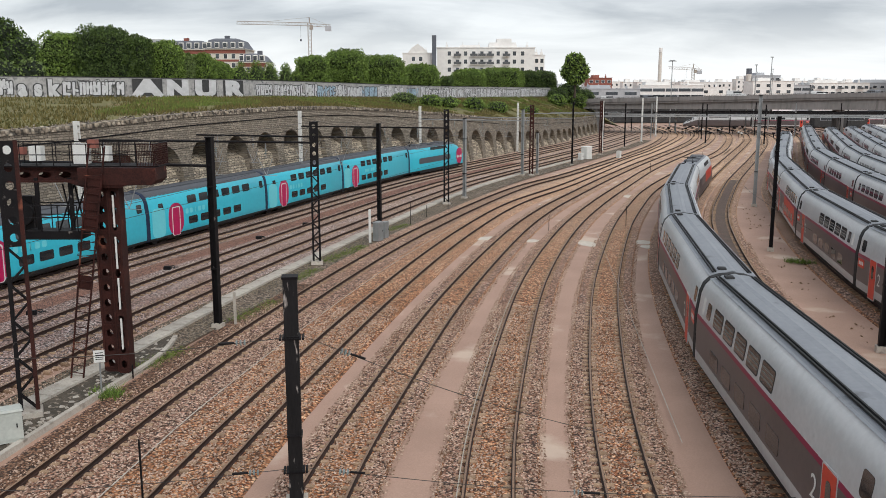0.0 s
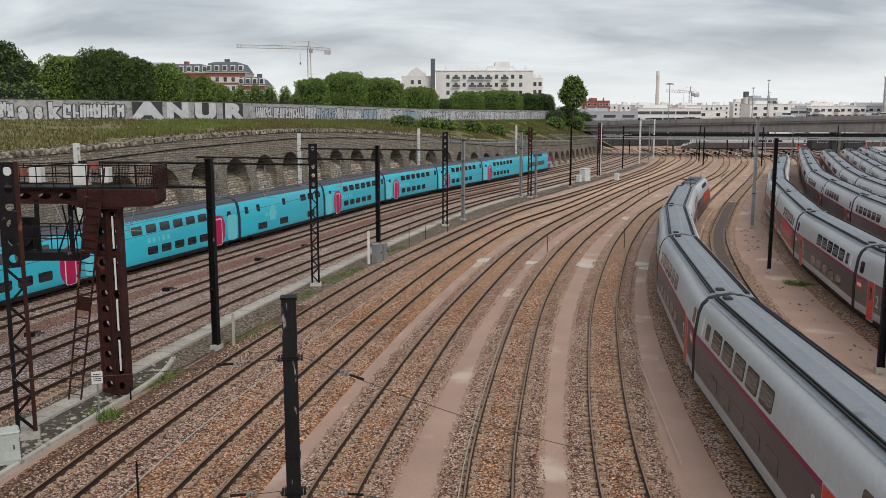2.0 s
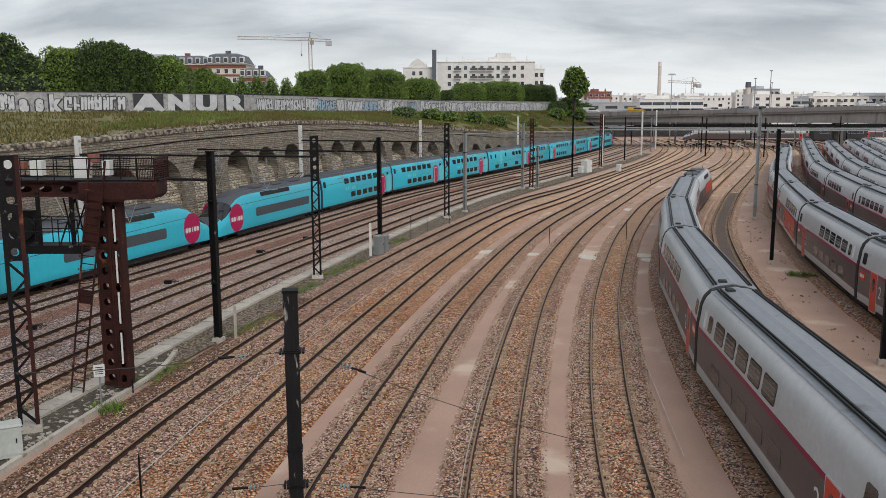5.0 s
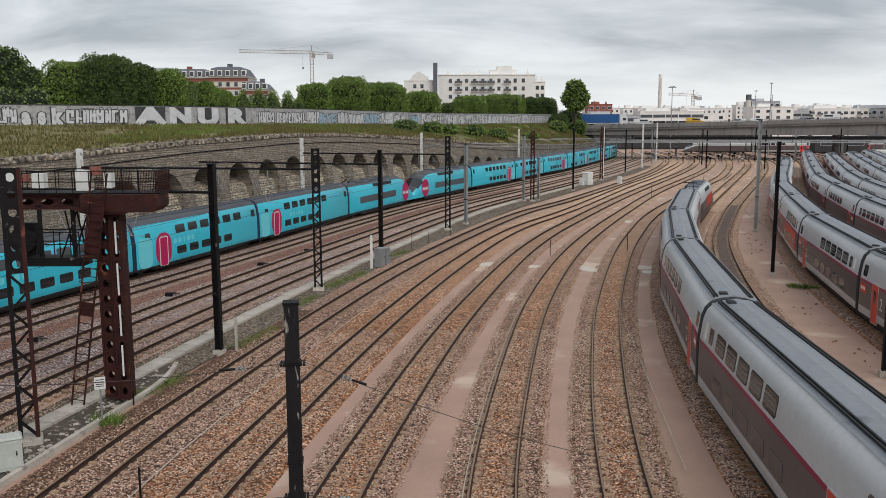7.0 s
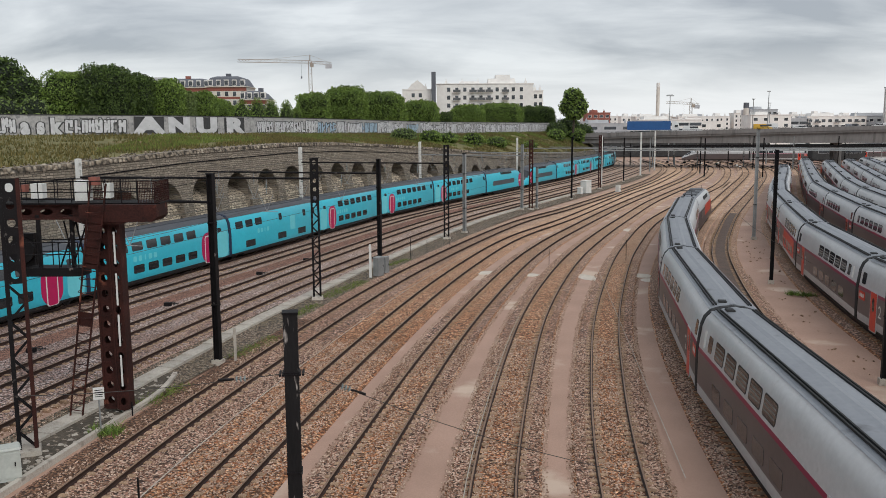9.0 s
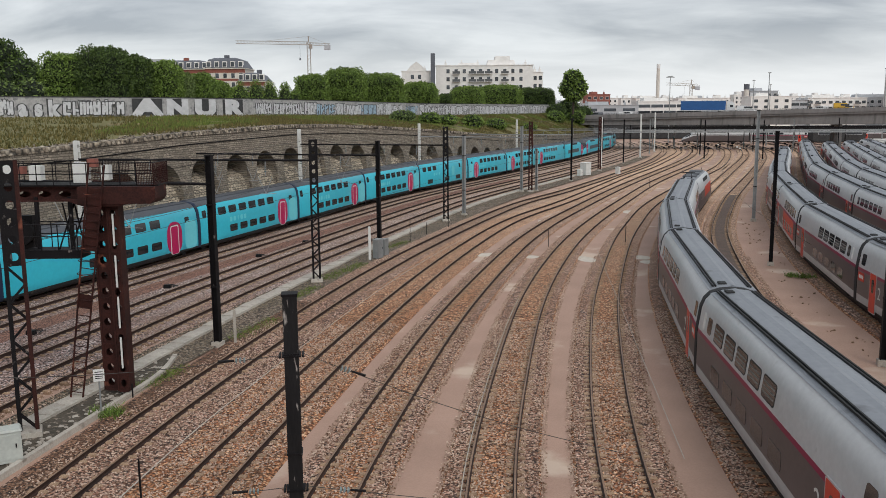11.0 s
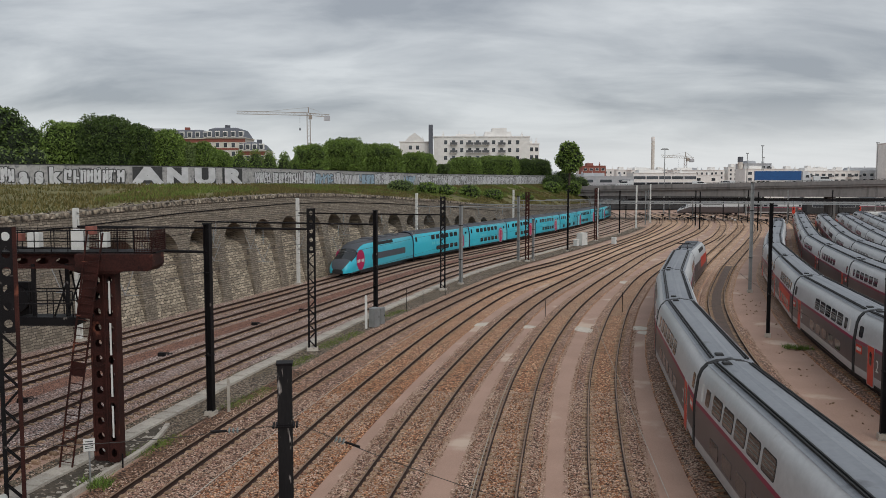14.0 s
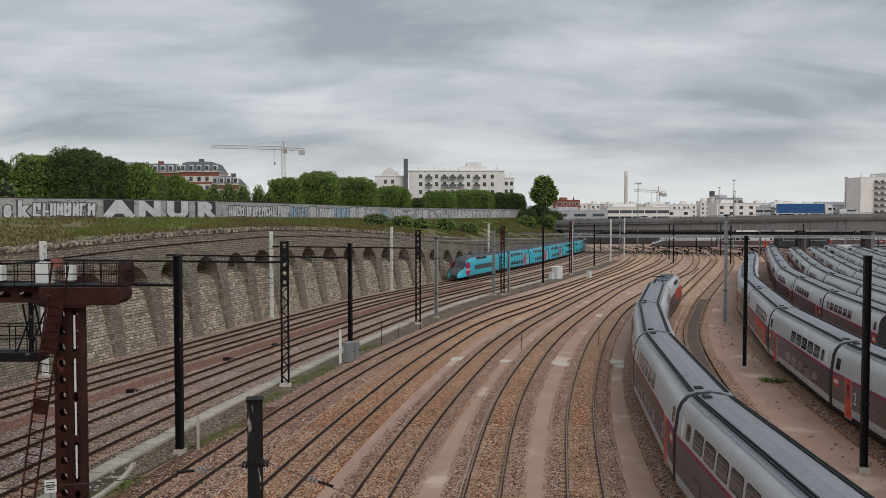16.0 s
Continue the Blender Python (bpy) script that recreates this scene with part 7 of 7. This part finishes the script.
def cabinet(x, y, sx, sy, sz, turn, label, mat=M_STEEL_GREY):
    root = tagged(new("trackside_cabinet"), label, "cabinet", "trackside cabinets")
    sh = Shape()
    sh.box((0, 0, sz / 2 - 0.15), (sx, sy, sz), taper=0.98)
    part("body", sh, mat, root)
    sh = Shape()
    sh.box((0, 0, sz - 0.12), (sx * 1.08, sy * 1.1, 0.08), taper=0.9)
    part("lid", sh, mat, root)
    sh = Shape()
    sh.box((0, -sy / 2 - 0.012, sz / 2 - 0.15), (sx * 0.86, 0.02, sz * 0.8))
    d = part("door", sh, mat, root)
    sh = Shape()
    sh.box((sx * 0.3, -sy / 2 - 0.04, sz / 2 - 0.1), (0.04, 0.04, 0.14))
    part("handle", sh, M_STEEL_DARK, d)
    root.matrix_basis = pose(x, y, 0, 0, 0, turn)
    return root


M_CABINET = material("grey-green cabinet paint", (0.50, 0.52, 0.48), (0.41, 0.43, 0.40), scale=0.6, fine=10, rough=0.6, bump=0.1, spots=(0.30, 0.28, 0.25), spot_size=0.4, spot_edge=0.66)
cb = cabinet(-15.15, 28.45, 0.95, 0.6, 1.1, 30, "grey-green relay cabinet with scrawled graffiti", M_CABINET)
sh = Shape()
r = random.Random(9)
for i in range(16):
    y, z = r.uniform(-0.22, 0.22), r.uniform(0.25, 0.65)
    sh.beam((0.482, y, z), (0.482, y + r.uniform(-0.1, 0.1), z + r.uniform(-0.16, 0.16)), 0.022, 0.03)
part("scrawl", sh, M_BLACK_PAINT, cb)
cabinet(-5.3, 69.6, 0.8, 0.5, 1.5, 60, "grey relay cabinet by a white post")
cabinet(-4.85, 71.0, 0.6, 0.4, 1.3, 60, "grey relay cabinet by the dark mast")
cabinet(26.1, 157.4, 1.9, 1.2, 2.2, 50, "white equipment hut beside the tracks", M_WHITE)
cabinet(32.5, 160.0, 0.7, 0.7, 1.2, 50, "small white cabinet beside the tracks", M_WHITE)
cabinet(24.8, 155.8, 0.8, 0.7, 1.1, 50, "small white cabinet beside the tracks", M_WHITE)
cabinet(104.0, 205.0, 4.2, 2.0, 4.2, 10, "white container below the bridge", M_WHITE)

sign = tagged(new("notice_sign"), "small white notice plate on a grey post", "sign")
sh = Shape()
sh.rod((0, 0, -0.2), (0, 0, 1.5), 0.035, n=8)
part("post", sh, M_STEEL_GREY, sign)
sh = Shape()
sh.box((0, -0.05, 1.42), (0.42, 0.025, 0.5))
pl = part("plate", sh, M_WHITE, sign)
sh = Shape()
for z in (1.56, 1.47, 1.38, 1.30):
    sh.box((0, -0.067, z), (0.3, 0.006, 0.03))
part("text_bar", sh, M_STEEL_DARK, pl)
sign.matrix_basis = pose(-13.75, 33.2, 0, 0, 0, 20)

# concrete covers, worn pale patches and debris in the yard
M_PATCH = material("washed cement patch", (0.60, 0.545, 0.475), (0.50, 0.44, 0.37), scale=0.7, fine=6, rough=0.9, bump=0.2)
for x, y, w, h in ((11.6, 69.0, 1.35, 3.6), (16.2, 69.6, 1.5, 2.2), (16.4, 67.4, 1.3, 1.9), (3.6, 71.5, 2.6, 1.6), (7.2, 70.2, 1.4, 1.5), (11.5, 92.5, 1.8, 4.2), (22.5, 100.5, 2.2, 4.8), (29.5, 112, 2.4, 5), (36, 128, 2.0, 5)):
    sh = Shape()
    sh.rod((0, 0, -0.32), (0, 0, -0.262), 0.5, 0.47, 18)
    ob = tagged(part("cement_patch", sh, M_PATCH), "pale cement patch in the yard ground", "slab", "cement patches")
    ob.matrix_basis = pose(x, y, 0, 0, 0, 20) @ Matrix.Diagonal((w * 1.15, h * 0.9, 1, 1))
M_OIL = material("oil-soaked ballast", (0.065, 0.043, 0.031), (0.125, 0.077, 0.055), scale=0.8, fine=14, rough=0.7, bump=0.7, bump_size=0.03)
sh = strip(R2, -0.7, 0.7, R2.near(58), R2.near(118), -0.183, step=1.5)
tagged(part("oil_stain", sh, M_OIL), "oil-blackened ballast inside the siding", "ballast", kind="structure")
rng = np.random.default_rng(12)
sh = Shape()
for i in range(110):
    y = rng.uniform(26, 95)
    ln = (R1, R2, R3)[int(rng.integers(0, 3))]
    p = ln.at(ln.near(y), float(rng.uniform(2.4, 4.5)) * (1 if ln is not R3 else -1), -0.25)
    k = rng.uniform(0.04, 0.14)
    sh.box(p, (k * 1.5, k, k * 0.6), turn=Euler(rng.uniform(-0.7, 0.7, 3)).to_matrix(), taper=0.7)
tagged(part("rubble", sh, M_SLEEPER), "scattered rubble between the sidings", "rubble", kind="stuff")

# switch gear and cables lying between the main line tracks
for i, (s, off) in enumerate(((78, 6.6), (83, 7.0), (96, 6.8), (70, 6.9), (104, 7.2))):
    p = T1.at(s, off)
    root = tagged(new("track_box"), "small black track circuit box with looped cable", "box", "track boxes")
    sh = Shape()
    sh.box((p.x, p.y, -0.08), (0.5, 0.3, 0.24), taper=0.9)
    part("box", sh, M_STEEL_DARK, root)
    sh = Shape()
    sh.loft([[(p.x + (0.4 + 0.03 * math.cos(u)) * math.cos(t) + 0.12 * t, p.y + (0.5 + 0.03 * math.cos(u)) * math.sin(t) + 0.2 * t, -0.12 + 0.03 * math.sin(u)) for u in (0, 1.571, 3.142, 4.712)]
             for t in np.arange(0, 5.1, 0.4)], caps=True)
    part("cable_loop", sh, M_RUBBER, root)
wire([MIDDLE[0].at(s, 2.1, -0.15) for s in np.arange(30, 110, 2.0)], 0.022, "pale cable lying in the ballast", "cable", M_CONCRETE)
wire([MIDDLE[3].at(s, -0.95, -0.13) for s in np.arange(30, 75, 2.0)], 0.022, "pale cable lying along the rail", "cable", M_CONCRETE)
wire([(13.2 - 0.11 * 1.6 * i, 73 - 1.6 * i, -0.15) for i in range(29)], 0.018, "pale straight wire lying over the yard", "cable", M_CONCRETE)

# dwarf signals and point machines of the station throat
rnd = random.Random(17)
for i in range(44):
    y = rnd.uniform(234, 262)
    x = 56 + (y - 234) * 0.28 + rnd.uniform(0, 44)
    root = tagged(new("dwarf_signal"), "small dark trackside signal in the station throat", "signal", "dwarf signals")
    high = rnd.uniform(0.6, 1.5)
    sh = Shape()
    sh.rod((x, y, -0.3), (x, y, high), 0.06, n=6)
    part("post", sh, M_STEEL_DARK, root)
    sh = Shape()
    sh.box((x, y, high), (rnd.uniform(0.3, 0.9), 0.3, rnd.uniform(0.25, 0.5)), taper=0.9)
    part("signal_head", sh, M_STEEL_DARK if rnd.random() < 0.8 else M_WHITE, root)

# parked trains and a low hall seen under the bridge
park(Line([(165, 279), (140, 285.5), (112, 292), (86, 298)]), 0, 85, [(G_POWER_PLAIN, 22.0), (G_FAR[-1], 18.7)])
park(Line([(190, 290), (160, 298), (128, 306), (104, 311)]), 0, 85, [(G_FAR[1], 18.7), (G_FAR[1], 18.7), (G_FAR[1], 18.7), (G_FAR[1], 18.7)])
# the dimness under the bridge is put into this near-black wall colour
M_SHED_SHADE = material("shed wall in bridge shade", (0.055, 0.055, 0.056), (0.03, 0.03, 0.031), scale=3, fine=1.5, rough=0.95, bump=0.1)
flats(40, 130, 345, 5.4, 20, 12, 1, M_SHED_SHADE, "long low depot hall under the bridge", WIN_STRIP, name="depot_hall", penthouse=((60, 100, 1.2),))
flats(128, 260, 300, 5.0, 14, 14, 1, M_SHED_SHADE, "long low depot building beyond the bridge", WIN_STRIP, name="depot_hall")


# ---- loose ballast stones near the camera ----
M_PEBBLE = leaf_material("ballast stones", (0.15, 0.078, 0.045), (0.66, 0.50, 0.40), 0.9)


def pebbles(line, lo, hi, y0, y1, count, seed, z):
    """Single stones lying on a ballast bed."""
    rng = np.random.default_rng(seed)
    s = rng.uniform(line.near(y0), line.near(y1), count)
    off = rng.uniform(lo, hi, count)
    off = np.where(np.abs(np.abs(off) - 0.7525) < 0.09, off + 0.2, off)
    x, y = np.interp(s, line.s, line.c[:, 0]), np.interp(s, line.s, line.c[:, 1])
    tx, ty = np.interp(s, line.s, line.t[:, 0]), np.interp(s, line.s, line.t[:, 1])
    c = np.c_[x + ty * off, y - tx * off, np.full(count, z) + rng.uniform(0, 0.02, count)]
    r = rng.uniform(0.022, 0.05, count)
    axes = np.array([(1, 0, 0), (0, 1, 0), (-1, 0, 0), (0, -1, 0), (0, 0, 0.75), (0, 0, -0.75)], float)
    a = rng.uniform(0, 6.28, count)
    ca, sa = np.cos(a)[:, None], np.sin(a)[:, None]
    v = axes[None] * rng.uniform(0.7, 1.35, (count, 6, 1))
    v = np.stack([v[..., 0] * ca - v[..., 1] * sa, v[..., 0] * sa + v[..., 1] * ca, v[..., 2]], 2) * r[:, None, None] + c[:, None]
    tri = np.array([(0, 1, 4), (1, 2, 4), (2, 3, 4), (3, 0, 4), (1, 0, 5), (2, 1, 5), (3, 2, 5), (0, 3, 5)])
    f = (np.arange(count)[:, None, None] * 6 + tri[None]).reshape(-1, 3)
    tagged(arrays("ballast_stone", v.reshape(-1, 3), f, M_PEBBLE), "loose broken stones on the ballast", "stones", kind="stuff")


for i, ln in enumerate(MIDDLE):
    pebbles(ln, -1.7, 1.7 if i else 3.0, 20, 48, 9000, 70 + i, -0.19)
for i, ln in enumerate(MIDDLE[2:] + [R1, R2, R3]):
    for side in (-1, 1):
        lo, hi = sorted((side * 1.5, side * 1.82))
        pebbles(ln, lo, hi, 20, 70, 1500, 90 + 2 * i + (side > 0), -0.285)
pebbles(R1, -2.0, -1.2, 20, 50, 2500, 80, -0.2)
pebbles(T4, -1.6, 2.4, 24, 55, 5000, 81, -0.19)


# ---- what moves ----
def motions():
    for car, back, length in MOVING:
        walk(car, [(t, T1.seat(NOSE_AT_START + SPEED * t - back, length * 0.40)) for t in np.arange(0, 16.01, 0.5)])
    walk(LORRY, [(t, road_pose(u, -6.0)) for t, u in ((0, -54), (3.5, -27), (7, 0), (11, 31), (12.5, 42.3), (14.5, 56.8), (16, 67.2))])
    walk(YELLOW_VAN, [(t, road_pose(u, -3.5)) for t, u in ((0, -29), (4, 2.4), (6.5, 22.3), (8.5, 40.8), (11, 67), (13, 88), (16, 120))])
    for car, u0, v, lane in TRAFFIC:
        walk(car, [(t, road_pose(u0 + v * t, lane, 180 if v < 0 else 0)) for t in range(0, 17, 2)])


motions()
